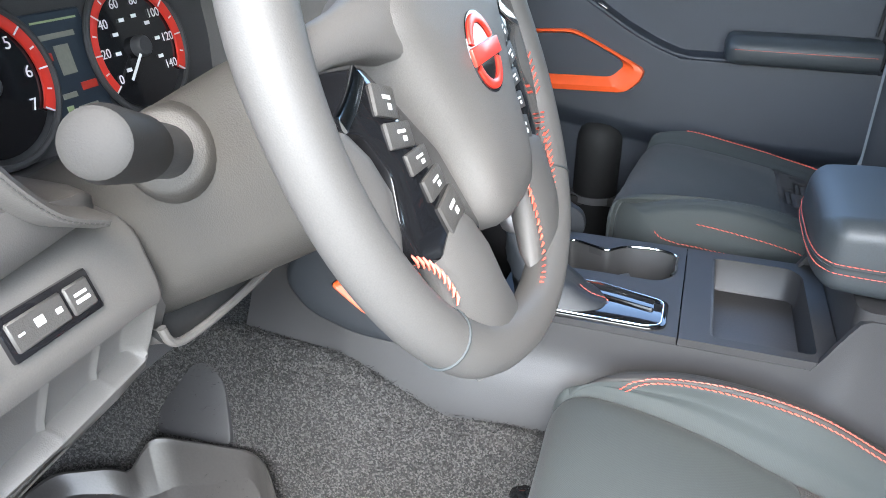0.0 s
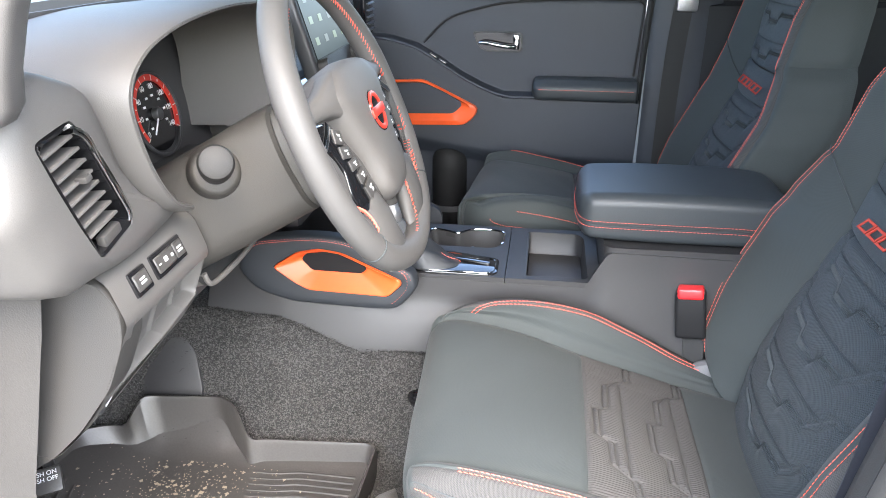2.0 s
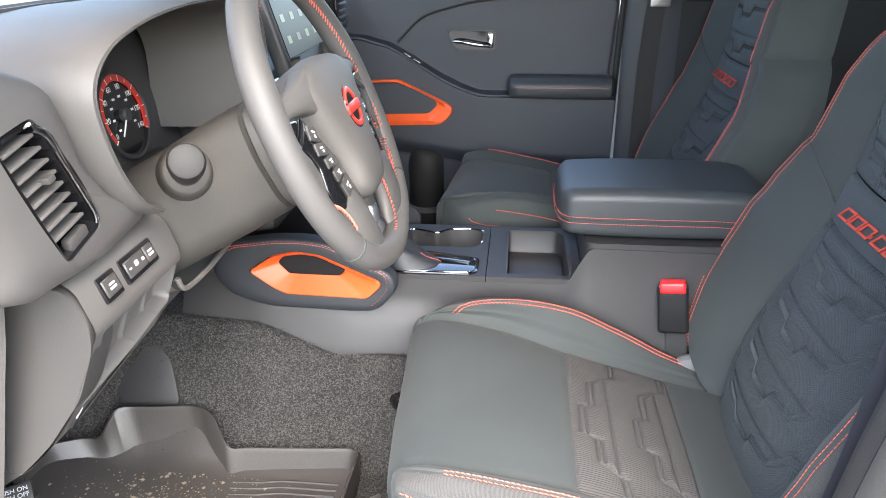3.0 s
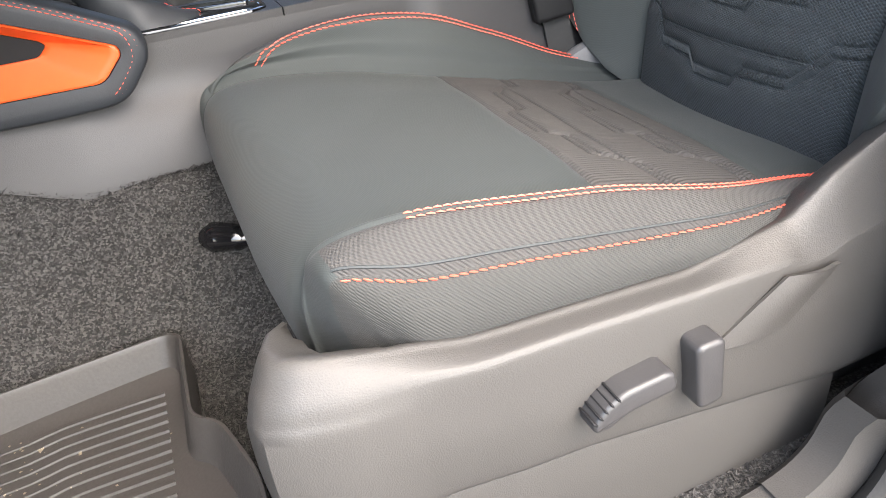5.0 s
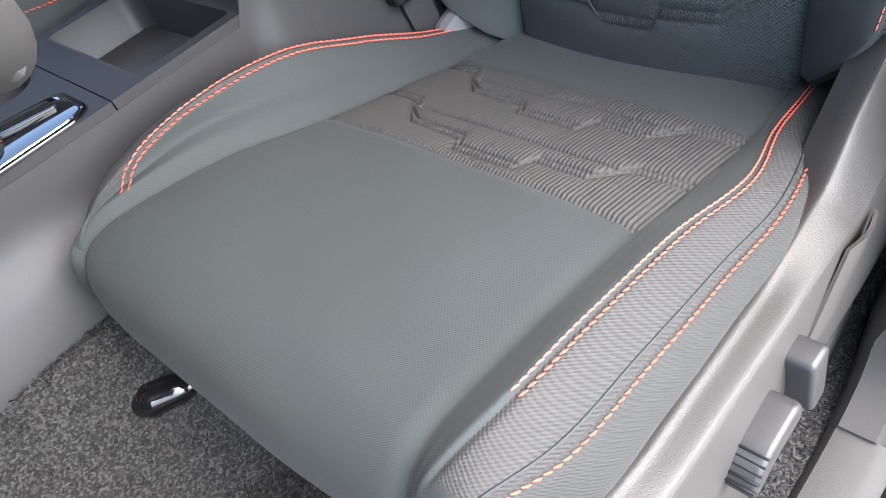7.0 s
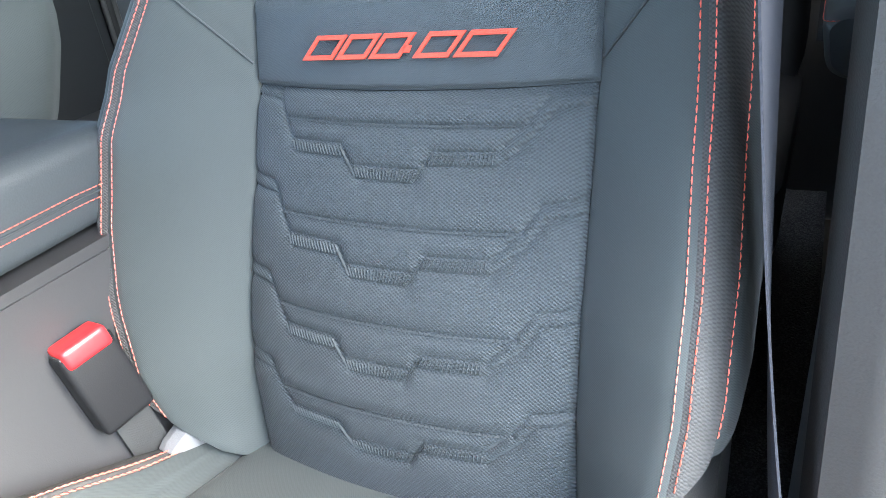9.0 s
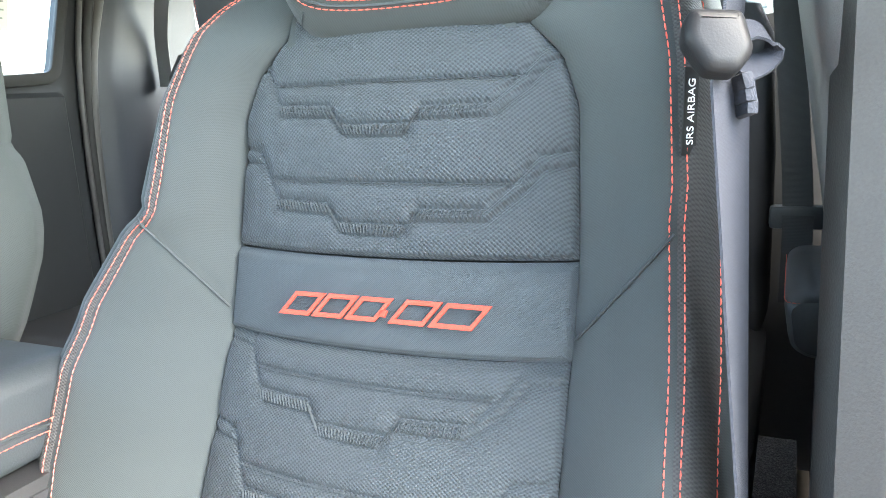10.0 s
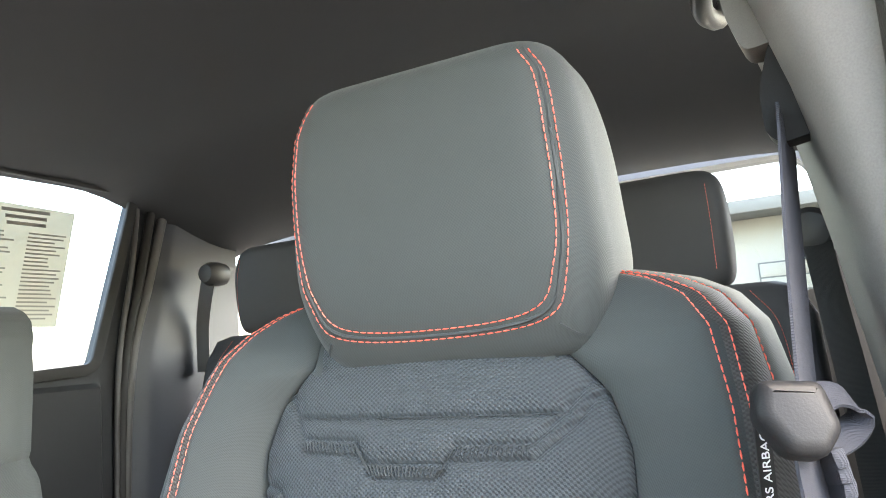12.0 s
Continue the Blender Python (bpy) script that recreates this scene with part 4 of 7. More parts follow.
along(OPEN, [(0.05, -0.640), (0.012, -0.648), (0.004, -0.664), (0.0, -0.672), (0.002, -0.694), (0.006, -0.700)], "sill_trim", ENDTRIM, sill, "grey plastic trim")
along(OPEN, [(0.006, -0.700), (-0.002, -0.702), (-0.010, -0.707), (-0.014, -0.714), (-0.010, -0.722), (0.000, -0.726), (0.006, -0.726)], "weatherstrip", WEATHER, sill, "black rubber door seal")
along(OPEN, [(0.006, -0.722), (0.008, -0.735), (0.016, -0.752), (0.034, -0.764), (0.060, -0.768), (0.10, -0.766)], "body_flange", PAINT, sill, "bronze painted door frame")
along(OPEN, [(0.10, -0.766), (0.13, -0.768), (0.20, -0.79), (0.26, -0.80)], "body_side", PAINT, sill, "bronze painted body side")
low_run = OPEN[[k for k in range(240) if OPEN[k, 0] < 0.405 and OPEN[k, 1] < 0.01]]
along(low_run, [(0.03, -0.645), (-0.018, -0.655), (-0.024, -0.661), (-0.023, -0.692), (-0.018, -0.702), (-0.012, -0.708)], "sill_plate", ENDTRIM, sill, "dark grey plastic sill plate")
# clipped end cap on the sill
lo = [k for k in range(240) if 0.395 < OPEN[k, 0] < 0.50 and OPEN[k, 1] < 0.05]
along(OPEN[lo], [(0.02, -0.645), (-0.020, -0.655), (-0.028, -0.662), (-0.027, -0.690), (-0.001, -0.701)], "sill_end_cap", ENDTRIM, sill, "grey plastic end cap with clip hole")
ring = [(0.486 + 0.005 * math.cos(a), -0.700, 0.060 + 0.005 * math.sin(a)) for a in np.linspace(0, 2 * math.pi, 13)[:-1]]
loft("clip_hole", [ring, [(x, y + 0.008, z) for x, y, z in ring]], PIANO, sill)

# pillar between the doors, driver's side
pil = thing("wall_pillar", "dark plastic pillar trim behind the driver's door", "pillar", at=(0.62, -0.68, 0.0), kind="structure")
rows = []
for z in np.linspace(-0.04, 1.10, 40):
    x0 = I(z, [-0.04, 0.12, 0.40, 0.58, 0.74, 0.90, 1.1], [0.50, 0.51, 0.545, 0.58, 0.62, 0.64, 0.64]) + 0.01
    x1 = I(z, [-0.04, 0.3, 0.7, 1.1], [0.80, 0.78, 0.80, 0.82])
    w_ = I(z, [0.0, 0.30, 0.48], [0.052, 0.045, 0.043])
    y = I(z, [-0.04, 0.55, 0.75, 0.83, 1.1], [-0.735, -0.740, -0.709, -0.694, -0.620])
    rows.append([(x0, y - 0.004, z), (x0 + 0.004, y + 0.022, z), (x0 + 0.012, y + 0.031, z), (x0 + 0.035, y + 0.037, z), (x1 - 0.04, y + w_, z), (x1 - 0.01, y + w_ - 0.002, z), (x1, y + w_ - 0.015, z), (x1 + 0.01, y + 0.02, z)])
slab("pillar_trim", rows, 0.004, PILLAR, pil)

# side walls behind, with their window openings
def wall_plate(name, y, outer, holes, label, flip=1):
    m = frame_of((0, y, 0), (1, 0, 0), (0, 0, 1))
    ob = holed(name, outer, holes, 0.05 * flip, REARTRIM, None, "", m)
    return tagged(ob, label, "wall", kind="structure")


rear_window = rounded([(0.80, 0.712), (1.272, 0.735), (1.374, 1.095), (0.86, 1.105)], 0.022, 6)
passenger_window = rounded([(0.80, 0.700), (1.288, 0.726), (1.402, 1.115), (0.86, 1.128)], 0.025, 6)
wall_plate("wall_passenger", 0.715, [(0.50, -0.10), (1.72, -0.10), (1.72, 1.16), (-0.60, 1.16), (-0.55, 1.08), (0.44, 1.10), (0.52, 0.72)], [passenger_window], "dark rear door and pillar trim with a window", 0.5)
wall_plate("wall_driver", -0.775, [(0.72, -0.10), (1.72, -0.10), (1.72, 1.16), (0.66, 1.16)], [rear_window], "dark rear door trim with a window", 1)
rings = []
for x, k in ((0.935, 0.45), (0.938, 0.8), (0.946, 0.95), (0.965, 1.0), (1.12, 1.0), (1.165, 0.96), (1.18, 0.8)):
    r = rounded([(-0.674, 0.405), (-0.668, 0.448), (-0.680, 0.458), (-0.728, 0.460), (-0.728, 0.395), (-0.690, 0.395)], 0.010, 5)
    cc = np.array([-0.700, 0.430])
    rings.append([(x, *(cc + (np.array(q) - cc) * k)) for q in r])
rest = loft("armrest", rings, SOFTPAD, bpy.data.objects["wall_driver"], "padded slate armrest with a coral seam")
c = spline([(1.15, -0.6688, 0.449), (0.99, -0.6688, 0.449), (0.955, -0.6695, 0.449), (0.942, -0.676, 0.450), (0.939, -0.69, 0.451), (0.939, -0.72, 0.451)], 70)
stitches("stitching", c, np.tile([-0.5, 0.5, 0.7], (70, 1)), rest)
# rear wall with the back window
back_window = rounded([(-0.665, 0.77), (0.585, 0.77), (0.60, 0.90), (0.56, 1.040), (-0.64, 1.040), (-0.68, 0.90)], 0.05, 6)
m = frame_of((1.69, 0, 0), (0, 1, 0), (0.12, 0, 1))
tagged(holed("wall_rear", [(-0.74, -0.10), (0.72, -0.10), (0.72, 1.17), (-0.74, 1.17)], [back_window], -0.05, PLASTIC_DARK, None, "", m), "dark rear cab wall with the back window", "wall", kind="structure")
bw = tagged(holed("window_rear", back_window, [], 0.004, GLASS, None, "", m @ pose(0, 0, 0.03)), "clear back window glass", "window", kind="structure")
bw.visible_shadow = False
for nm, y, edge in (("window_passenger", 0.735, passenger_window), ("window_driver", -0.795, rear_window)):
    g = tagged(holed(nm, edge, [], 0.004, GLASS, None, "", frame_of((0, y, 0), (1, 0, 0), (0, 0, 1))), "clear rear door window glass", "window", kind="structure")
    g.visible_shadow = False
# window surround and door lines on the passenger's rear door
loopw = np.array([(a, 0.706, b) for a, b in passenger_window])
sweep("trim_window", loopw, rounded([(-0.012, -0.006), (0.012, -0.006), (0.012, 0.006), (-0.012, 0.006)], 0.004, 3), WEATHER, None, closed=True, up=(0, 1, 0))
tagged(bpy.data.objects["trim_window"], "black rubber window surround", "trim", kind="structure")
for pts, r, mt_, lb_ in (([(1.405, 1.078), (1.385, 0.935), (1.348, 0.738), (1.336, 0.46), (1.336, 0.0)], 0.006, PANEL, "grey rubber door seal"), ([(1.480, 1.081), (1.431, 0.911), (1.380, 0.736), (1.357, 0.467), (1.355, 0.0)], 0.011, PANEL, "grey rubber door opening seal"), ([(1.445, 1.085), (1.408, 0.92), (1.364, 0.737), (1.347, 0.46), (1.346, 0.0)], 0.010, WEATHER, "black rubber door seal")):
    tagged(sweep("trim_seal", spline([(a, 0.704, b) for a, b in pts], 40), disc(r, 10), mt_, None, up=(0, 1, 0)), lb_, "trim", kind="structure")
cpil = [[(I(z, [0.0, 0.467, 0.736, 0.911, 1.081, 1.13], [1.365, 1.367, 1.390, 1.441, 1.490, 1.50]) * (1 - t) + 1.70 * t, 0.704 - 0.012 * S(t / 0.12), z) for t in np.linspace(0, 1, 24)] for z in np.linspace(0.0, 1.13, 30)]
tagged(sheet("trim_rear_pillar", cpil, DOORSKIN), "dark slate moulded rear pillar trim", "trim", kind="structure")
rdoor = [[(x, 0.712 - 0.022 * S((0.70 - z) / 0.012) * S((1.305 - x) / 0.012), z) for x in np.linspace(0.62, 1.33, 90)] for z in np.linspace(0.0, 0.718, 70)]
tagged(sheet("trim_rear_door", rdoor, REARTRIM), "dark moulded rear door trim", "trim", kind="structure")

# ceiling
rows = [[(x, y, 1.145 - 0.035 * abs((y - MID) / 0.74) ** 6 - 0.05 * S((-0.2 - x) / 0.4) - 0.115 * S((x - 1.25) / 0.45)) for y in np.linspace(-0.76, 0.73, 40)] for x in np.linspace(-0.45, 1.74, 50)]
tagged(slab("ceiling", rows, 0.03, LINER), "black cloth headliner", "ceiling", kind="structure")
# firewall and windscreen
tagged(holed("wall_front", [(-0.76, -0.2), (0.73, -0.2), (0.73, 0.70), (-0.76, 0.70)], [], 0.02, PLASTIC_DARK, None, "", frame_of((-0.95, 0, 0), (0, 1, 0), (0, 0, 1))), "dark firewall behind the dashboard", "wall", kind="structure")
ws = tagged(sheet("windscreen", [[(x, y, z) for y in np.linspace(-0.74, 0.71, 8)] for x, z in ((-1.05, 0.66), (-0.45, 1.09))], GLASS), "clear windscreen glass", "window", kind="structure")
ws.visible_shadow = False
for y, nm in ((0.70, "pillar_trim_passenger"), (-0.735, "pillar_trim_driver")):
    c = spline([(-1.05, y, 0.64), (-0.75, y * 0.99, 0.88), (-0.45, y * 0.96, 1.07), (-0.2, y * 0.94, 1.11)], 24)
    tagged(sweep(nm, c, rounded([(-0.03, -0.04), (0.03, -0.04), (0.03, 0.04), (-0.03, 0.04)], 0.015, 4), PILLAR, None), "dark windscreen pillar trim", "pillar", kind="structure")
# outside of the cab underneath and the bed behind
rbox("body_underside", (0.4, -0.02, -0.20), (2.8, 1.44, 0.20), PAINT, None, r=0.03)
tagged(bpy.data.objects["body_underside"], "bronze painted lower body of the truck", "vehicle body", kind="structure")

# ground to the horizon
tagged(sheet("ground", [[(x, y, -0.72) for x in np.linspace(-400, 400, 9)] for y in np.linspace(-400, 400, 9)], ASPHALT), "worn grey asphalt lot reaching the horizon", "ground", kind="structure")


# ---- centre console ----
def ring_frame(name, outer, inner, ys, mat, parent, label="", n=72):
    """A moulded frame between two outlines in the x, z plane; ys: the depths of outer edge, crest and inner edge."""
    def loop(pts):
        p = np.asarray(list(pts) + [pts[0]], float)
        d = np.r_[0, np.cumsum(np.linalg.norm(np.diff(p, axis=0), axis=1))]
        s = np.linspace(0, d[-1], n, endpoint=False)
        return np.stack([np.interp(s, d, p[:, k]) for k in (0, 1)], -1)
    o, i = loop(outer), loop(inner)
    k = int(np.argmin(np.linalg.norm(i - o[0], axis=1)))
    i = np.roll(i, -k, axis=0)
    rows = []
    for t, y in ys:
        rows.append([(a[0] * (1 - t) + b[0] * t, y, a[1] * (1 - t) + b[1] * t) for a, b in zip(o, i)])
    return mesh(name, np.array(rows).reshape(-1, 3), grid_faces(len(rows), n, True), mat, parent, label)


con = thing("centre_console", "charcoal plastic centre console between the front seats", "centre console", at=(0.2, MID, 0.0))


def con_top(x):
    return I(x, [-0.34, -0.28, -0.20, -0.05, 0.0, 0.03, 0.325, 0.345, 0.360, 0.66], [0.32, 0.345, 0.36, 0.325, 0.308, 0.304, 0.302, 0.345, 0.372, 0.368])


for side, nm in ((-1, "near"), (1, "far")):
    rows = []
    for x in np.linspace(-0.34, 0.66, 120):
        t = con_top(x)
        pts = [(0.112, t - 0.006), (0.117, t), (0.1205, t - 0.006), (0.124, t - 0.05), (0.140, 0.22), (0.158, 0.14), (0.165, -0.03)]
        flare = I(x, [-0.34, -0.20, -0.05, 0.1], [0.018, 0.018, 0.012, 0.0])
        c = spline([(a + flare * S((t - z) / 0.12), z) for a, z in pts], 26)
        rows.append([(x, MID + side * a, z) for a, z in c])
    slab("side_panel", rows, 0.004, PLASTIC_BLUE, con, "slate grained plastic side")
rbox("core", (0.16, MID, 0.10), (0.98, 0.216, 0.24), PLASTIC_DARK, con, "black inner body", r=0.004)
# storage box under the armrest
rings = []
for z in (0.0, 0.30, 0.366, 0.374):
    r = rounded([(0.352 + (0.374 - z) * 0.02, -0.118), (0.352 + (0.374 - z) * 0.02, 0.118), (0.68, 0.118), (0.68, -0.118)], 0.02, 5)
    rings.append([(a, MID + b, z) for a, b in r])
box = loft("storage_box", rings, PLASTIC_BLUE, con, "slate plastic storage box")
# decks with their openings
top = pose(0, MID, 0.308)
cup = rounded([(0.032, 0.092), (0.070, 0.078), (0.088, 0.070), (0.110, 0.094), (0.150, 0.098), (0.178, 0.088), (0.178, 0.030), (0.160, 0.008), (0.030, 0.008)], 0.016, 5)
slot = rounded([(0.000, -0.024), (0.090, -0.020), (0.176, -0.044), (0.176, -0.104), (0.160, -0.114), (0.000, -0.114)], 0.012, 5)
holed("front_deck", [(-0.02, -0.119), (0.1885, -0.119), (0.1885, 0.119), (-0.02, 0.119)], [cup, slot], 0.010, PLASTIC_BLUE, con, "slate satin plastic deck", top)
tray = rounded([(0.222, -0.104), (0.330, -0.104), (0.330, 0.082), (0.316, 0.100), (0.222, 0.100)], 0.010, 5)
holed("rear_deck", [(0.190, -0.119), (0.352, -0.119), (0.352, 0.119), (0.190, 0.119)], [tray], 0.010, PLASTIC_BLUE, con, "slate satin plastic deck", top)


def well(name, outline, depth, mat, label, taper=0.94):
    o = np.array(outline)
    c = o.mean(0)
    rings = [[(a, MID + b, 0.3070) for a, b in o], [(a, MID + b, 0.3070 - depth * 0.9) for a, b in c + (o - c) * taper], [(a, MID + b, 0.307 - depth) for a, b in c + (o - c) * (taper - 0.05)]]
    n = len(o)
    f = grid_faces(3, n, True) + [tuple(2 * n + i for i in range(n))]
    return mesh(name, np.array(rings).reshape(-1, 3), f, mat, con, label)


well("cup_holder", cup, 0.065, PLASTIC_DARK, "black cup holder well")
tr = well("phone_tray", tray, 0.045, PLASTIC_BLUE, "grey rubber lined tray", 0.97)
rbox("tray_mat", (0.276, MID - 0.002, 0.2645), (0.098, 0.186, 0.003), RUBBER, tr, "dark rubber tray mat", r=0.001)
rbox("tray_lip", (0.2235, MID - 0.002, 0.300), (0.004, 0.196, 0.014), PLASTIC_DARK, tr, "black tray lip", r=0.001)
c = np.array([(a, MID + b, 0.3095) for a, b in cup])
sweep("cup_rim", c[:34], disc(0.0019, 8), CHROME, con, "chrome cup holder rim")
rbox("cup_tab", (0.118, MID + 0.038, 0.283), (0.014, 0.010, 0.024), PLASTIC_GREY, con, "grey cup grip tab", r=0.003, rot=(0, -12, 20))
# shift plate
prism("shift_plate", slot, 0.006, PIANO, con, "gloss black shift plate", pose(0, MID, 0.3045), r=0.002)
c = np.array([(a, MID + b, 0.3105) for a, b in rounded([(0.006, -0.028), (0.088, -0.024), (0.170, -0.047), (0.170, -0.101), (0.156, -0.109), (0.006, -0.109)], 0.010, 5)])
sweep("shift_trim", c, disc(0.0010, 6), CHROME, con, "chrome edge of the shift plate", closed=True)
prism("shift_gate", rounded([(0.070, -0.032), (0.092, -0.030), (0.160, -0.052), (0.160, -0.075), (0.070, -0.052)], 0.005), 0.004, PIANO, con, "gloss black shift gate", pose(0, MID, 0.3095), r=0.001)
rings = []
for z, rx, ry, ox in ((0.308, 0.056, 0.040, 0.052), (0.314, 0.054, 0.039, 0.050), (0.320, 0.046, 0.036, 0.042), (0.330, 0.041, 0.033, 0.034), (0.340, 0.036, 0.030, 0.026), (0.352, 0.032, 0.027, 0.018), (0.364, 0.026, 0.023, 0.010), (0.376, 0.021, 0.019, 0.003), (0.390, 0.016, 0.015, -0.004), (0.397, 0.014, 0.014, -0.007)):
    fold = S((z - 0.309) / 0.015) * S((0.397 - z) / 0.02)
    rings.append([(ox + rx * math.cos(a) * (1 + fold * 0.10 * math.sin(5 * a + z * 150)), MID - 0.070 + ry * math.sin(a) * (1 + fold * 0.10 * math.sin(4 * a - z * 170)), z + fold * 0.003 * math.sin(3 * a + z * 90)) for a in np.linspace(0, 2 * math.pi, 49)[:-1]])
boot = loft("shift_boot", rings, VINYL, con, "black leather shift boot with coral stitching")
c = spline([r[0] for r in rings[:5]], 40)[2:32]
stitches("stitching", c + np.array([0.0008, 0, 0.0004]), np.tile([0.6, 0, 0.8], (30, 1)), boot)
rings = []
for d, r in ((0.0, 0.013), (0.012, 0.015), (0.03, 0.017), (0.05, 0.021), (0.075, 0.022), (0.09, 0.018), (0.096, 0.008)):
    rings.append([(-0.008 - d * 0.36 + r * math.cos(a), MID - 0.072 + r * 1.1 * math.sin(a), 0.390 + d) for a in np.linspace(0, 2 * math.pi, 21)[:-1]])
loft("shift_knob", rings, LEATHER, con, "dark leather shift knob")
loft("knob_collar", [[(-0.008 - d * 0.36 + r * math.cos(a), MID - 0.072 + r * math.sin(a), 0.390 + d) for a in np.linspace(0, 2 * math.pi, 21)[:-1]] for d, r in ((-0.002, 0.015), (0.0, 0.0165), (0.012, 0.0175), (0.028, 0.0190), (0.030, 0.017))], STEEL, con, "bright metal collar")

# armrest lid
rings = []
for x, hw, z0, z1 in ((0.306, 0.050, 0.398, 0.430), (0.309, 0.075, 0.390, 0.444), (0.318, 0.094, 0.384, 0.453), (0.335, 0.102, 0.380, 0.458), (0.42, 0.105, 0.378, 0.461), (0.55, 0.105, 0.378, 0.460), (0.62, 0.102, 0.380, 0.456), (0.645, 0.092, 0.384, 0.448), (0.654, 0.07, 0.392, 0.436)):
    r = rounded([(-hw, z0), (hw, z0), (hw * 1.0, z1 - 0.012), (hw * 0.86, z1), (-hw * 0.86, z1), (-hw, z1 - 0.012)], 0.016, 6)
    rings.append([(x, MID + a, b) for a, b in r])
R = np.array(rings)
R = np.stack([spline(R[:, i], 50) for i in range(R.shape[1])], axis=1)
lid = loft("armrest", R, SOFTPAD, con, "padded slate vinyl armrest lid with coral stitching")
edge = spline([(0.66, -0.02, 0), (0.62, -0.1035, 0), (0.55, -0.1065, 0), (0.42, -0.1065, 0), (0.335, -0.1035, 0), (0.3175, -0.0955, 0), (0.3085, -0.0765, 0), (0.3045, -0.04, 0), (0.304, 0.0, 0), (0.3045, 0.04, 0), (0.3085, 0.0765, 0), (0.3175, 0.0955, 0), (0.335, 0.1035, 0), (0.5, 0.1065, 0)], 220)
t = np.gradient(edge, axis=0)
nrm = np.stack([t[:, 1], -t[:, 0], 0 * t[:, 0]], -1)
nrm = -nrm / (np.linalg.norm(nrm, axis=1, keepdims=True) + 1e-9)
nrm = np.where((nrm * (edge - np.array([0.48, 0, 0]))).sum(1, keepdims=True) < 0, -nrm, nrm)
for z in (0.404, 0.414):
    e = edge + np.array([0, MID, z]) + nrm * 0.0004
    stitches("stitching", e, nrm, lid)
sweep("seam", edge + np.array([0, MID, 0.409]) - nrm * 0.0004, disc(0.0012, 5), THREAD_DARK, lid, "dark sewn seam")

# knee pad and its orange frame on the driver's side, a plain pad on the far side
for side in (-1, 1):
    y0 = MID + side * 0.146
    pad = rounded([(-0.275, 0.316), (-0.245, 0.278), (-0.179, 0.258), (-0.042, 0.254), (0.012, 0.256), (0.046, 0.298), (0.042, 0.326), (-0.021, 0.360), (-0.066, 0.381), (-0.107, 0.387), (-0.16, 0.386), (-0.25, 0.372)], 0.02, 6)
    outer = rounded([(-0.205, 0.325), (-0.166, 0.297), (-0.144, 0.286), (-0.004, 0.282), (0.019, 0.305), (0.018, 0.314), (-0.082, 0.358), (-0.121, 0.363), (-0.160, 0.355)], 0.008, 5)
    inner = rounded([(-0.158, 0.336), (-0.140, 0.316), (-0.053, 0.315), (-0.044, 0.324), (-0.049, 0.329), (-0.092, 0.348), (-0.117, 0.351), (-0.149, 0.346)], 0.005, 5)
    yy = lambda d: y0 + side * d
    if side > 0:
        prism("knee_pad", pad, 0.018, VINYL, con, "black padded knee rest", frame_of((0, y0 - 0.002, 0), (1, 0, 0), (0, 0, 1)) @ Matrix.Diagonal((1, 1, -1, 1)), r=0.006, seg=3)
        continue
    kp = ring_frame("knee_pad", pad, outer, [(0.0, yy(-0.004)), (0.02, yy(0.010)), (0.08, yy(0.0170)), (0.20, yy(0.0200)), (0.55, yy(0.0215)), (0.97, yy(0.0200)), (1.0, yy(0.0175))], VINYL, con, "black padded knee rest with coral stitching", n=180)
    cen = np.array([-0.115, 0.0, 0.32])
    for grow, off in ((0.945, 0.0195), (0.905, 0.0208)):
        s = np.array([(a, yy(off), b) for a, b in pad])
        s = cen * np.array([1, 0, 1]) + (s - cen) * np.array([grow, 1, grow * 0.97 - 0.01])
        run = np.vstack([s, s[:1]])[27:70]
        stitches("stitching", run, np.tile([0.0, side, 0.0], (len(run), 1)), kp)
    ring_frame("orange_frame", outer, inner, [(0.0, yy(0.0175)), (0.02, yy(0.0225)), (0.08, yy(0.0235)), (0.16, yy(0.0215)), (0.90, yy(0.0045)), (0.97, yy(0.0035)), (1.0, yy(0.0010))], ORANGE, kp, "orange satin painted frame", n=180)
    # shallow plate coloured near black for the shade of a deeper pocket
    prism("pocket_shade", inner, 0.003, TONGUE, kp, "black plate standing in for the pocket's deep shade", frame_of((0, yy(0.001) if side < 0 else yy(0.004), 0), (1, 0, 0), (0, 0, 1)), r=0)

# buckle beside the driver's seat
bk = thing("seat_belt_buckle", "black seat belt buckle with a red release button", "seat belt buckle", at=(0.49, -0.165, 0.16))
mbk = frame_of((0.497, -0.158, 0.283), (0.97, -0.20, 0.12), (-0.10, 0.16, 1))
part("housing", rbox_bm((0.048, 0.080, 0.030), 0.006, 3, mbk @ pose(0, -0.007, 0)), TONGUE, bk)
part("surround", rbox_bm((0.044, 0.005, 0.025), 0.0015, 2, mbk @ pose(0, 0.0315, 0)), PLASTIC_GREY, bk, "grey slot surround")
part("release_button", rbox_bm((0.041, 0.019, 0.029), 0.005, 3, mbk @ pose(0, 0.0305, 0.003)), RED, bk, "red release button")
part("strap", rbox_bm((0.034, 0.13, 0.006), 0.002, 2, mbk @ pose(0.004, -0.09, -0.004)), BELT_DARK, bk, "black webbing strap")
rbox("anchor_cover", (0.545, -0.190, 0.186), (0.070, 0.024, 0.050), PALE, bk, "light grey anchor cover", r=0.012, rot=(0, -20, -6))


# ---- steering wheel and column ----
WC, WA = Vector((0.017, -0.417, 0.642)), radians(23)
MW = frame_of(WC, (0, 1, 0), (-math.sin(WA), 0, math.cos(WA)))


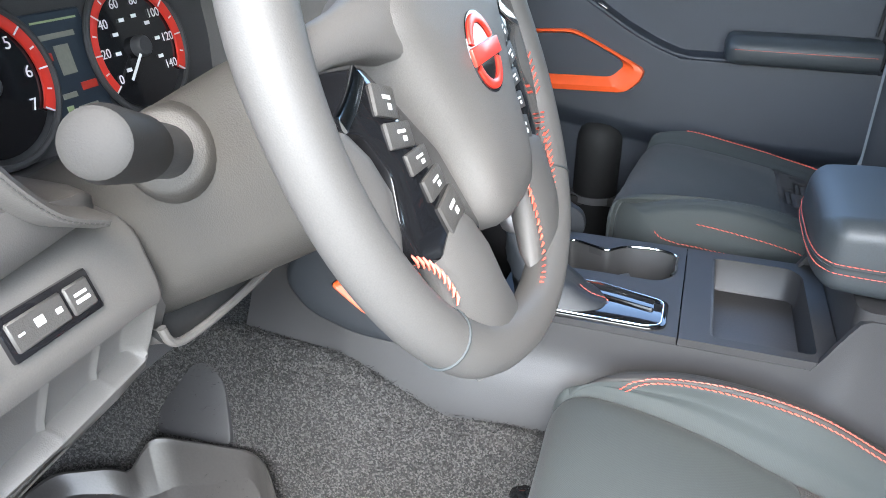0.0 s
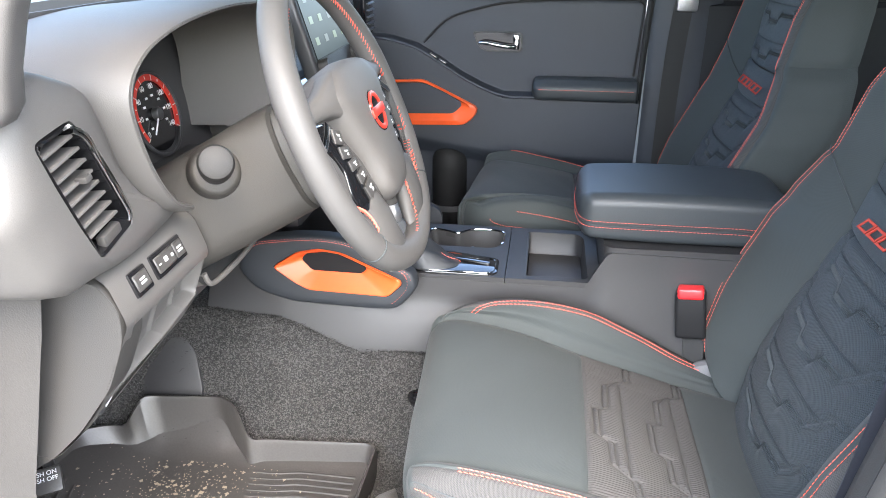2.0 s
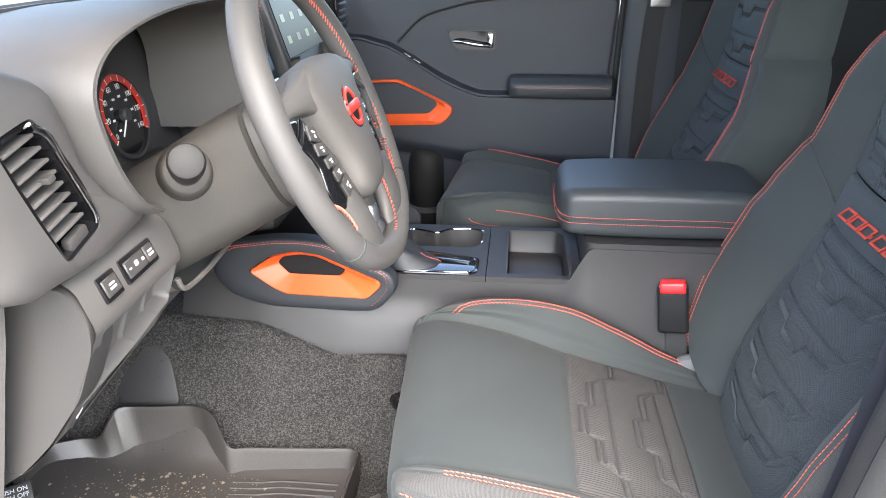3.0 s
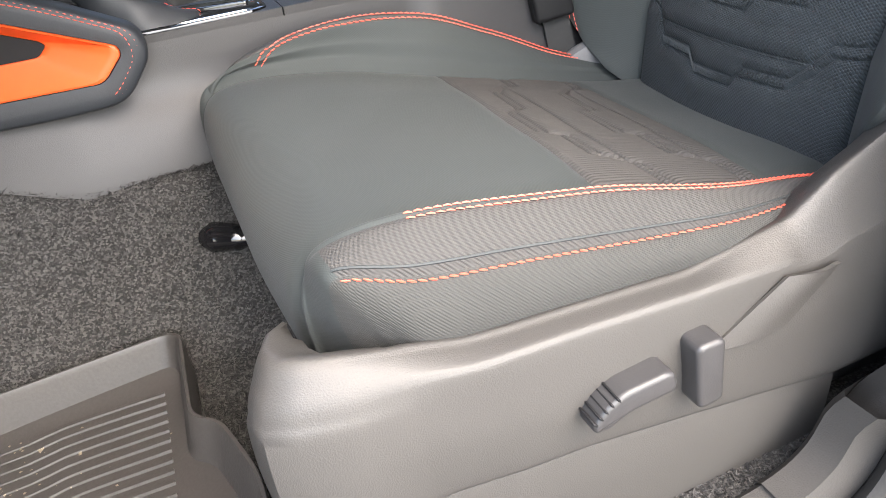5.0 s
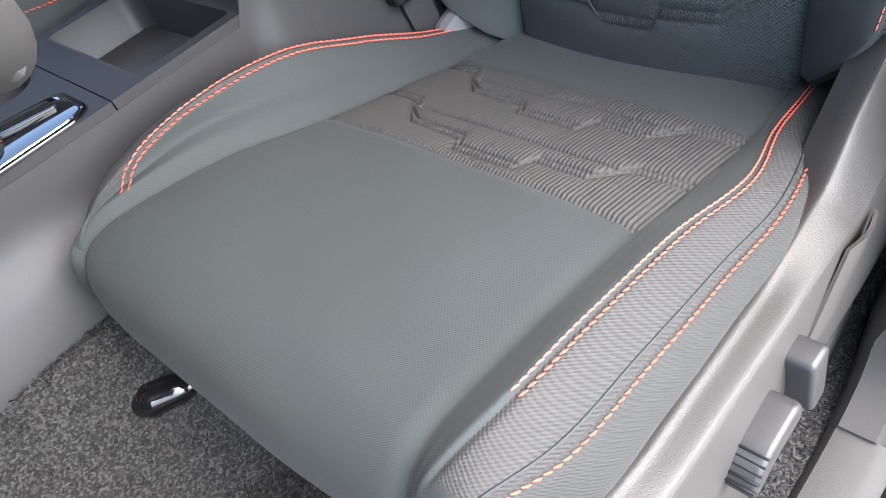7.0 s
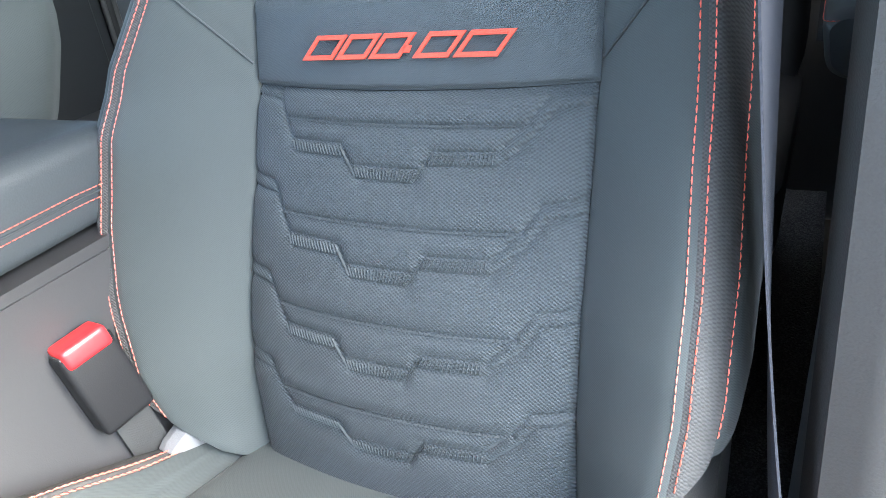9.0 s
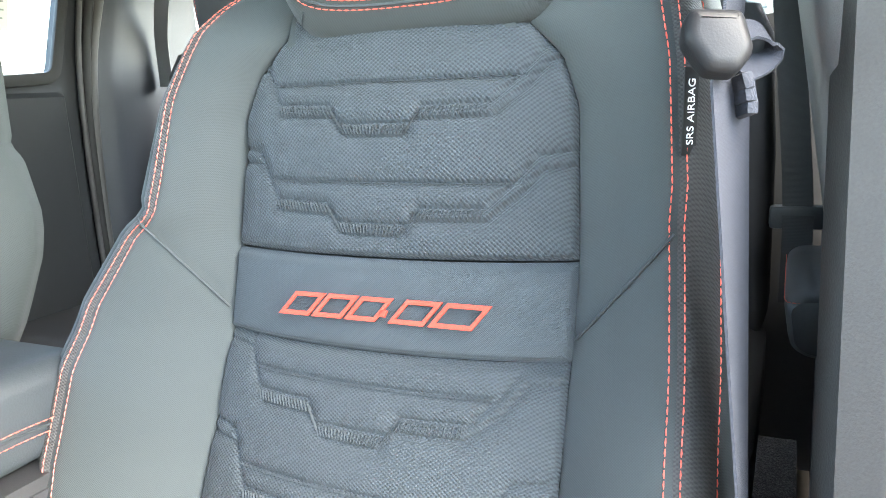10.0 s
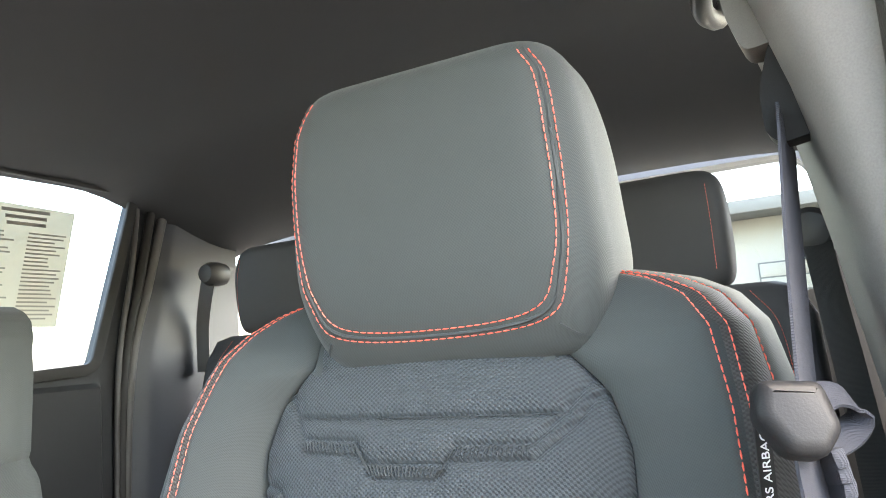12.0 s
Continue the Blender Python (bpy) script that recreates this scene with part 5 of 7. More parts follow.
def wl_(P):
    """From the wheel's own frame (right, up, towards the driver) to the cab."""
    P = np.asarray(P, float)
    A = np.array(MW)
    return P @ A[:3, :3].T + A[:3, 3]


wheel = thing("steering_wheel", "grey leather steering wheel with coral stitching and an orange emblem", "steering wheel", at=tuple(WC))
th = np.linspace(0, 2 * math.pi, 145)[:-1]


def rim_at(a, R=0.1785):
    x, y = R * math.cos(a), R * math.sin(a)
    flat = S((-math.sin(a) - 0.75) / 0.25)
    return np.array([x, y + 0.006 * flat, 0.0])


rings = []
for a in th:
    c = rim_at(a)
    out = np.array([math.cos(a), math.sin(a), 0])
    fat = 1.0 + 0.10 * math.exp(-((math.sin(a) - 0.35) / 0.25) ** 2)
    rings.append([c + out * (0.0165 * fat * math.cos(b)) + np.array([0, 0, 0.0155 * fat * math.sin(b)]) for b in np.linspace(0, 2 * math.pi, 21)[:-1]])
rings.append(rings[0])
rim = loft("rim", wl_(rings), LEATHER, wheel, "grey leather rim", caps=False)
for a in (radians(160), radians(20), radians(222), radians(318)):
    c = rim_at(a)
    out = np.array([math.cos(a), math.sin(a), 0])
    ring = [c + out * 0.01685 * math.cos(b) * 1.0 + np.array([0, 0, 0.0159 * math.sin(b)]) for b in np.linspace(0, 2 * math.pi, 25)]
    sweep("rim_seam", wl_(ring), disc(0.0009, 5), THREAD_DARK, rim, "sewn joint in the rim", up=tuple(wl_([-out[1], out[0], 0]) - wl_([0, 0, 0])))
for a0, a1 in ((-62, -30), (-20, -6), (8, 62), (118, 172)):
    p, q = [], []
    for a in np.radians(np.linspace(a0, a1, 40)):
        out = np.array([math.cos(a), math.sin(a), 0])
        p.append(rim_at(a) - out * 0.0155 + np.array([0, 0, 0.008]))
        q.append(-out * 0.8 + np.array([0, 0, 0.6]))
    q = wl_(q) - wl_([0, 0, 0])
    stitches("stitching", wl_(p), q, rim, pitch=0.0058, length=0.0052, w=0.0011, slant=0.0022, label="coral cross stitching")
# hub cover
hub = []
base = [(-0.100, 0.044), (-0.060, 0.068), (0.0, 0.073), (0.060, 0.068), (0.100, 0.044), (0.088, 0.022), (0.058, -0.046), (0.052, -0.086), (0.030, -0.102), (-0.030, -0.102), (-0.052, -0.086), (-0.058, -0.046), (-0.088, 0.022)]
o = np.array(rounded(base, 0.014, 4))
for z, k in ((-0.030, 0.92), (-0.006, 1.0), (0.006, 0.995), (0.015, 0.965), (0.021, 0.90), (0.025, 0.75), (0.0275, 0.5), (0.0285, 0.2)):
    hub.append([(a * k, b * k, z) for a, b in o])
hubob = loft("airbag_cover", wl_(hub), PLASTIC, wheel, "charcoal plastic airbag cover")
# emblem: a ring with a plain bar
ring = [(0.0205 * math.cos(a), 0.002 + 0.0205 * math.sin(a), 0.0295) for a in np.linspace(0, 2 * math.pi, 41)[:-1]]
loft("emblem_plate", wl_([[(x * 1.28, (y - 0.002) * 1.28 + 0.002, z - 0.003) for x, y, z in ring], [(x * 1.25, (y - 0.002) * 1.25 + 0.002, z - 0.0005) for x, y, z in ring]]), PIANO, hubob, "gloss black emblem plate")
for a0, a1 in ((20, 160), (200, 340)):
    arc = [(0.0208 * math.cos(a), 0.002 + 0.0208 * math.sin(a), 0.0292) for a in np.radians(np.linspace(a0, a1, 24))]
    sweep("emblem_arc", wl_(arc), rounded([(-0.003, -0.0012), (0.003, -0.0012), (0.003, 0.0012), (-0.003, 0.0012)], 0.0008, 3), REDTRIM, hubob, "red emblem arc", up=tuple(MW.to_3x3() @ Vector((0, 0, 1))))
part("emblem_bar", rbox_bm((0.053, 0.0105, 0.0026), 0.0008, 2, MW @ pose(0, 0.002, 0.0300)), REDTRIM, hubob, "red plain emblem bar")
# spokes
NW = tuple(MW.to_3x3() @ Vector((0, 0, 1)))
for s in (-1, 1):
    rings = []
    for x, y0, y1, z, hz in ((0.050, -0.006, 0.068, 0.006, 0.018), (0.080, 0.018, 0.062, 0.008, 0.013), (0.110, 0.026, 0.054, 0.006, 0.011), (0.140, 0.029, 0.050, 0.002, 0.010), (0.172, 0.026, 0.050, -0.002, 0.010)):
        r_ = rounded([(y0, -hz), (y1, -hz), (y1, hz * 0.5), ((y0 + y1) / 2, hz), (y0, hz * 0.7)], 0.006, 4)
        rings.append([(s * x, a, z + b) for a, b in r_])
    loft("spoke", wl_(rings), PLASTIC, wheel, "charcoal plastic wheel spoke")
    # thumb rest where the rim swells above the spoke
    rings = [[(s * (cx + hx * math.cos(b)), y, -0.004 + hz * math.sin(b)) for b in np.linspace(0, 2 * math.pi, 21)[:-1]] for y, cx, hx, hz in ((0.010, 0.168, 0.006, 0.008), (0.000, 0.160, 0.014, 0.012), (-0.016, 0.153, 0.020, 0.013), (-0.036, 0.147, 0.020, 0.013), (-0.056, 0.146, 0.012, 0.011), (-0.072, 0.148, 0.005, 0.007))]
    loft("thumb_rest", wl_(rings), LEATHER, wheel, "grey leather thumb rest")
    rings = [[(s * (cx + hx * math.cos(b)), y, z + hz * math.sin(b)) for b in np.linspace(0, 2 * math.pi, 25)[:-1]] for y, cx, hx, hz, z in ((-0.074, 0.082, 0.022, 0.010, 0.0), (-0.082, 0.088, 0.036, 0.012, 0.0), (-0.100, 0.083, 0.036, 0.015, 0.0), (-0.125, 0.080, 0.040, 0.016, -0.002), (-0.146, 0.073, 0.044, 0.014, -0.003), (-0.160, 0.068, 0.044, 0.008, -0.002))]
    low = loft("lower_spoke", wl_(rings), LEATHER, wheel, "creased grey leather lower spoke")
    for pts in ([(0.146, -0.069), (0.132, -0.078), (0.121, -0.093), (0.117, -0.112)], [(0.049, -0.092), (0.046, -0.118), (0.034, -0.144), (0.018, -0.157), (0.0, -0.161)])[:1 if s < 0 else 2]:
        c_ = spline([(s * a, b, 0.0085) for a, b in pts], 40)
        stitches("stitching", wl_(c_), np.tile(NW, (40, 1)), low, pitch=0.0056, length=0.0052, w=0.0013, slant=0.0026, label="coral cross stitching")
    # gloss panel with switches
    out = rounded([(s * 0.166, 0.030), (s * 0.117, 0.024), (s * 0.100, 0.004), (s * 0.070, -0.034), (s * 0.052, -0.088), (s * 0.060, -0.094), (s * 0.118, -0.082), (s * 0.137, -0.074), (s * 0.142, -0.052), (s * 0.131, -0.029), (s * 0.142, -0.006), (s * 0.164, 0.005)], 0.005, 4)
    if s < 0:
        out = out[::-1]
    mp = MW @ pose(0, 0, -0.004)
    pan_ = prism("switch_panel", out[::-1], 0.012, PIANO, wheel, "gloss black switch panel", mp, r=0.002)
    arc = wl_([(s * 0.125, 0.022, 0.0088), (s * 0.141, 0.012, 0.0088), (s * 0.158, 0.005, 0.0088)])
    sweep("panel_trim", spline(arc, 16), rounded([(-0.005, -0.001), (0.005, -0.001), (0.005, 0.001), (-0.005, 0.001)], 0.0008, 3), CHROME, pan_, "satin chrome strip", up=NW)
    for x, y, w, h, r in ((0.111, 0.004, 0.022, 0.017, 20), (0.109, -0.0145, 0.026, 0.014, 12), (0.100, -0.031, 0.025, 0.012, 2), (0.092, -0.047, 0.025, 0.013, -6), (0.084, -0.066, 0.027, 0.019, -12)):
        q = MW @ pose(s * x, y, 0.0080, 0, 0, s * r)
        b = part("switch", rbox_bm((w, h, 0.004), 0.0015, 2, q), PLASTIC_GREY, pan_, "grey rubber wheel switch")
        part("switch_mark", rbox_bm((w * 0.34, h * 0.13, 0.0006), 0.0002, 1, q @ pose(0.001, h * 0.12, 0.0020, 0, 0, 0)), WHITE, b)
        part("switch_mark", rbox_bm((w * 0.16, h * 0.20, 0.0006), 0.0002, 1, q @ pose(w * 0.12, -h * 0.16, 0.0020, 0, 0, 0)), WHITE, b)
loft("wheel_back", wl_([[(a * k, b * k, z) for a, b in o] for z, k in ((-0.065, 0.55), (-0.055, 0.72), (-0.03, 0.85), (-0.02, 0.85))]), PLASTIC_DARK, wheel, "black plastic rear cover of the hub")

col = thing("steering_column", "charcoal plastic steering column shroud with stalks", "steering column", at=(-0.12, -0.417, 0.56))
rings = []
for d, hx, up, dn in ((0.045, 0.058, 0.040, 0.060), (0.050, 0.066, 0.050, 0.068), (0.075, 0.073, 0.056, 0.076), (0.078, 0.070, 0.053, 0.073), (0.081, 0.076, 0.057, 0.077), (0.13, 0.085, 0.054, 0.083), (0.20, 0.098, 0.045, 0.090), (0.30, 0.115, 0.035, 0.10)):
    r = rounded([(-hx * 0.80, up), (hx * 0.80, up), (hx, 0.0), (hx * 0.86, -dn * 0.75), (hx * 0.6, -dn), (-hx * 0.6, -dn), (-hx * 0.86, -dn * 0.75), (-hx, 0.0)], 0.03, 5)
    rings.append([(a, b, -d) for a, b in r])
shroud = loft("shroud", wl_(rings), COLUMN, col, "charcoal plastic shroud")
for s in (-1, 1):
    c0, c1 = np.array([-0.148, WC.y + s * 0.052, 0.583]), np.array([-0.074, WC.y + s * 0.202, 0.644])
    at_ = lambda t: c0 * (1 - t) + c1 * t
    sweep("stalk_collar", [at_(t) for t in (0.0, 0.17, 0.25, 0.30, 0.315)], disc(0.029, 28), COLUMN, shroud, "charcoal raised collar", scale=[1.25, 1.12, 1.02, 0.92, 0.80], up=(0, 0, 1))
    st = sweep("stalk", [at_(t) for t in (0.10, 0.28, 0.66, 0.68)], disc(0.0165, 24), PLASTIC_DARK, col, "black plastic stalk", scale=[1.12, 1.0, 0.98, 0.9], up=(0, 0, 1))
    sweep("stalk_tip", [at_(t) for t in (0.60, 0.605, 0.64, 0.93, 0.99, 1.0)], disc(0.0182, 28), STALK, st, "slate plastic twist tip", scale=[0.7, 0.95, 1.0, 1.02, 0.90, 0.72], up=(0, 0, 1))
    p = at_(0.52)
    for j in range(3):
        rbox("stalk_mark", tuple(p + np.array([0.0140, 0.004 * s, 0.009 - 0.007 * j])), (0.0024, 0.007, 0.004), WHITE, st, r=0.0003, seg=1, rot=(0, -30, 0))

# ---- dashboard ----
dash = thing("dashboard", "charcoal plastic dashboard with coral stitched passenger side", "dashboard", at=(-0.4, MID, 0.4))
prof_d = np.array([(-1.02, 0.645), (-0.80, 0.690), (-0.55, 0.722), (-0.38, 0.733), (-0.285, 0.725), (-0.255, 0.700), (-0.250, 0.640), (-0.265, 0.560), (-0.290, 0.470), (-0.330, 0.400), (-0.42, 0.36)])
pd = spline(prof_d, 60)
rows = []
for y in np.linspace(-0.775, 0.70, 80):
    crown = -0.02 * abs((y - MID) / 0.72) ** 3
    gap = 0.14 * S((y + 0.66) / 0.03) * S((-0.17 - y) / 0.03)
    rows.append([(a - gap * S((0.76 - b) / 0.03) * S((a + 0.60) / 0.2) - 0.03 * abs((y - MID) / 0.72) ** 2 + (0.07 * S((0.22 - abs(y - 0.01)) / 0.06) * S((0.69 - b) / 0.06)), y, b + crown) for a, b in pd])
body = sheet("dash_body", rows, PLASTIC, dash, "charcoal moulded dash")
for dz in (0.0, 0.007):
    c = spline([(-0.238, 0.16, 0.655 + dz), (-0.241, 0.35, 0.655 + dz), (-0.248, 0.52, 0.650 + dz), (-0.262, 0.66, 0.645 + dz)], 60)
    stitches("stitching", c, np.tile([1.0, 0, 0.1], (60, 1)), body)
# seam across the dash top
c = spline([(-0.33, -0.70, 0.735), (-0.375, -0.465, 0.736), (-0.44, -0.2, 0.736), (-0.50, 0.0, 0.731), (-0.49, 0.3, 0.731), (-0.46, 0.6, 0.722)], 60)
sweep("dash_seam", c, disc(0.0014, 6), THREAD_DARK, body, "seam in the dash top")

# hood over the instruments
HC = np.array([-0.415, 0.655])
arch = spline([(-0.560, 0.570), (-0.596, 0.590), (-0.630, 0.635), (-0.650, 0.690), (-0.645, 0.722), (-0.612, 0.746), (-0.560, 0.760), (-0.500, 0.768), (-0.415, 0.772), (-0.330, 0.770), (-0.25, 0.764), (-0.200, 0.745), (-0.180, 0.70), (-0.185, 0.62), (-0.20, 0.57)], 120)
rows = []
for y, z in arch:
    d = np.array([y, z]) - HC
    rows.append([(x, *(HC + d * k + np.array([0, dz]))) for x, k, dz in ((-0.300, 0.80, -0.004), (-0.24, 0.88, 0), (-0.18, 0.92, 0), (-0.150, 0.945, 0), (-0.139, 0.958, 0), (-0.135, 0.978, 0), (-0.136, 1.0, 0), (-0.143, 1.018, 0), (-0.17, 1.04, 0), (-0.24, 1.06, -0.004), (-0.36, 1.08, -0.018), (-0.50, 1.08, -0.04))])
hood = sheet("instrument_hood", rows, PLASTIC, dash, "charcoal instrument hood with a sewn edge")
e = np.array([(-0.1345, *(HC + (np.array(q) - HC) * 0.993)) for q in arch])
stitches("stitching", e, np.tile([1.0, 0, 0], (120, 1)), hood, mat=PLASTIC_GREY, pitch=0.004, length=0.003, w=0.0006, label="grey edge stitching")
rbox("instrument_panel", (-0.310, -0.415, 0.640), (0.02, 0.46, 0.26), PANEL, dash, "matt slate instrument panel", r=0.004, rot=(0, -12, 0))
cluster = thing("instrument_cluster", "instrument cluster with red ringed dials and a dark display", "instrument cluster", at=(-0.295, -0.415, 0.60))
for cy in (-0.338, -0.492):
    mg = frame_of((-0.288, cy, 0.621), (0, 1, 0), (-0.22, 0, 1))
    face = loft("dial_face", [[mg @ Vector((0.050 * math.cos(a), 0.050 * math.sin(a), z)) for a in np.linspace(0, 2 * math.pi, 49)[:-1]] for z in (-0.004, 0.0)], PIANO, cluster, "black dial face")
    arc = [mg @ Vector((0.050 * math.cos(a), 0.050 * math.sin(a), 0.002)) for a in np.radians(np.linspace(-32, 215, 70))]
    nz = tuple(mg.to_3x3() @ Vector((0, 0, 1)))
    sweep("dial_ring", np.array([tuple(v) for v in arc]), rounded([(-0.0045, -0.0015), (0.0045, -0.0015), (0.0045, 0.0015), (-0.0045, 0.0015)], 0.001, 3), REDTRIM, face, "red outer dial ring", up=nz)
    for j in range(15):
        a = radians(215 - j * 247 / 14)
        big = j % 2 == 0
        q = mg @ pose(0.0495 * math.cos(a), 0.0495 * math.sin(a), 0.0038, 0, 0, math.degrees(a))
        part("dial_tick", rbox_bm((0.008 if big else 0.004, 0.0012, 0.0004), 0, 1, q), WHITE, face)
        if big and cy > -0.4:
            lettering("dial_number", str(j * 10), 0.0105, WHITE, face, mg @ pose(0.0385 * math.cos(a), 0.0385 * math.sin(a), 0.001), 0.0002)
            b = a + radians(4)
            part("scale_mark", rbox_bm((0.0062, 0.0030, 0.0003), 0, 1, mg @ pose(0.0255 * math.cos(b), 0.0255 * math.sin(b), 0.0012)), WHITE, face)
        elif big:
            lettering("dial_number", str(j // 2), 0.0125, WHITE, face, mg @ pose(0.0385 * math.cos(a), 0.0385 * math.sin(a), 0.001), 0.0002)
    a = radians(224 if cy > -0.4 else 214)
    part("needle", rbox_bm((0.036, 0.0026, 0.0016), 0.0006, 1, mg @ pose(0.017 * math.cos(a), 0.017 * math.sin(a), 0.006, 0, 0, math.degrees(a))), WHITE, face, "white needle")
    loft("needle_hub", [[mg @ Vector((0.009 * k * math.cos(b), 0.009 * k * math.sin(b), z)) for b in np.linspace(0, 2 * math.pi, 21)[:-1]] for z, k in ((0.0, 1), (0.007, 1), (0.009, 0.8))], PLASTIC_DARK, face)
    sweep("dial_bezel", np.array([tuple(mg @ Vector((0.0565 * math.cos(a), 0.0565 * math.sin(a), 0.003))) for a in np.linspace(0, 2 * math.pi, 61)[:-1]]), disc(0.0028, 8), PLASTIC_DARK, face, "black dial bezel", closed=True, up=nz)
DISPLAY = glow("display dark blue", (0.012, 0.016, 0.022), 0.05)
LIT = glow("lit pictogram and screen patch", (0.12, 0.12, 0.10), 0.03)
LITRED = glow("lit red pictogram", (0.22, 0.02, 0.012), 0.04)
LITGREEN = glow("lit green pictogram and screen patch", (0.15, 0.18, 0.10), 0.05)
md = frame_of((-0.289, -0.415, 0.617), (0, 1, 0), (-0.22, 0, 1))
disp = part("centre_display", rbox_bm((0.058, 0.088, 0.003), 0.002, 1, md), DISPLAY, cluster, "dark driver display")
for x, y, w, h, mt in ((-0.002, 0.026, 0.034, 0.004, LIT), (-0.002, 0.008, 0.014, 0.022, LIT), (-0.016, 0.012, 0.006, 0.006, LITRED), (-0.014, -0.030, 0.006, 0.009, LITGREEN), (0.004, -0.030, 0.020, 0.005, LIT), (0.012, -0.014, 0.016, 0.006, LITRED), (-0.010, -0.018, 0.014, 0.004, LIT), (-0.024, 0.026, 0.006, 0.006, LITRED), (0.0, 0.037, 0.044, 0.0015, LITGREEN)):
    part("display_mark", rbox_bm((w, h, 0.0006), 0, 1, md @ pose(x, y, 0.002)), mt, disp)

# outer vent pod
pod = [(-0.785, 0.740), (-0.735, 0.752), (-0.676, 0.728), (-0.658, 0.690), (-0.642, 0.640), (-0.608, 0.600), (-0.566, 0.582), (-0.530, 0.580), (-0.530, 0.562), (-0.620, 0.552), (-0.752, 0.552), (-0.778, 0.566), (-0.815, 0.640)]
ro = np.array(rounded(pod, 0.012, 5))
pc = ro.mean(0)
opening = rounded([(-0.772, 0.698), (-0.720, 0.707), (-0.656, 0.592), (-0.715, 0.577)], 0.008, 4)
oi = np.array(opening)


def resample(pts, n):
    p = np.asarray(list(pts) + [pts[0]], float)
    d = np.r_[0, np.cumsum(np.linalg.norm(np.diff(p, axis=0), axis=1))]
    s = np.linspace(0, d[-1], n, endpoint=False)
    return np.stack([np.interp(s, d, p[:, k]) for k in range(p.shape[1])], -1)


A, B = resample(ro, 96), resample(oi, 96)
B = np.roll(B, -int(np.argmin(np.linalg.norm(B - A[0], axis=1))), axis=0)
rings = []
for x, t, k in ((-0.50, 0.0, 1.10), (-0.30, 0.0, 1.08), (-0.215, 0.0, 1.02), (-0.185, 0.0, 1.0), (-0.166, 0.06, 1.0), (-0.156, 0.20, 1.0), (-0.150, 0.6, 1.0), (-0.149, 0.97, 1.0), (-0.153, 1.0, 1.0)):
    L = pc + (A - pc) * k
    L = L * (1 - t) + B * t
    rings.append([(x, y, z) for y, z in L])
mesh("vent_pod", np.array(rings).reshape(-1, 3), grid_faces(len(rings), 96, True), PLASTIC, dash, "charcoal vent pod")
vent = thing("air_vent", "gloss black framed dashboard air vent with slats", "air vent", at=(-0.17, -0.715, 0.64))
rings = []
bc = B.mean(0)
for x, k in ((-0.152, 0.995), (-0.148, 0.985), (-0.149, 0.93), (-0.158, 0.90), (-0.21, 0.88)):
    rings.append([(x, *(bc + (q - bc) * k)) for q in B])
mesh("vent_frame", np.array(rings).reshape(-1, 3), grid_faces(5, 96, True), PIANO, vent, "gloss black vent frame")
holed("vent_back", [tuple(q) for q in (bc + (B - bc) * 0.90)], [], 0.004, PIANO, vent, "dark duct", frame_of((-0.215, 0, 0), (0, 1, 0), (0, 0, 1)))
c = np.array([(-0.1470, -0.7235, 0.7000), (-0.1455, -0.7090, 0.690), (-0.1450, -0.697, 0.668), (-0.1450, -0.668, 0.613), (-0.1465, -0.664, 0.598)])
sweep("vent_chrome", spline(c, 24), rounded([(-0.0035, -0.0015), (0.0035, -0.0015), (0.0035, 0.0015), (-0.0035, 0.0015)], 0.0012, 3), CHROME, vent, "chrome strip of the vent", up=(1, 0, 0))
for j in range(8):
    t = (j + 0.6) / 8.6
    l = np.array([-0.768, 0.690]) * (1 - t) + np.array([-0.722, 0.588]) * t
    r = np.array([-0.722, 0.700]) * (1 - t) + np.array([-0.668, 0.598]) * t
    mid = (l + r) / 2
    ln = np.linalg.norm(r - l) * 0.90
    ang = math.degrees(math.atan2(r[1] - l[1], r[0] - l[0]))
    q = pose(-0.161, mid[0], mid[1], ang, 0, 0) @ pose(0, 0, 0, 0, -8, 0)
    sl = part("vent_slat", rbox_bm((0.024, ln, 0.0030), 0.0012, 2, q), PLASTIC, vent)
    if j == 3:
        part("vent_tab", rbox_bm((0.012, 0.010, 0.006), 0.002, 2, q @ pose(0.014, 0.004, 0.001)), PLASTIC_GREY, sl, "grey vent adjuster tab")
for j in range(4):
    t = (j + 0.7) / 4.4
    a = np.array([-0.768, 0.690]) * (1 - t) + np.array([-0.722, 0.700]) * t
    b = np.array([-0.722, 0.588]) * (1 - t) + np.array([-0.668, 0.598]) * t
    m2 = (a + b) / 2
    q = pose(-0.192, m2[0], m2[1], 0, 0, 0) @ pose(0, 0, 0, math.degrees(math.atan2(b[0] - a[0], a[1] - b[1])), 0, 0)
    part("vent_vane", rbox_bm((0.018, 0.0018, np.linalg.norm(b - a)), 0.0005, 1, q), PLASTIC_DARK, vent)
part("vent_wheel", rbox_bm((0.010, 0.030, 0.012), 0.003, 2, pose(-0.154, -0.690, 0.592, 12, 0, 0)), PLASTIC_GREY, vent, "ridged vent thumbwheel")

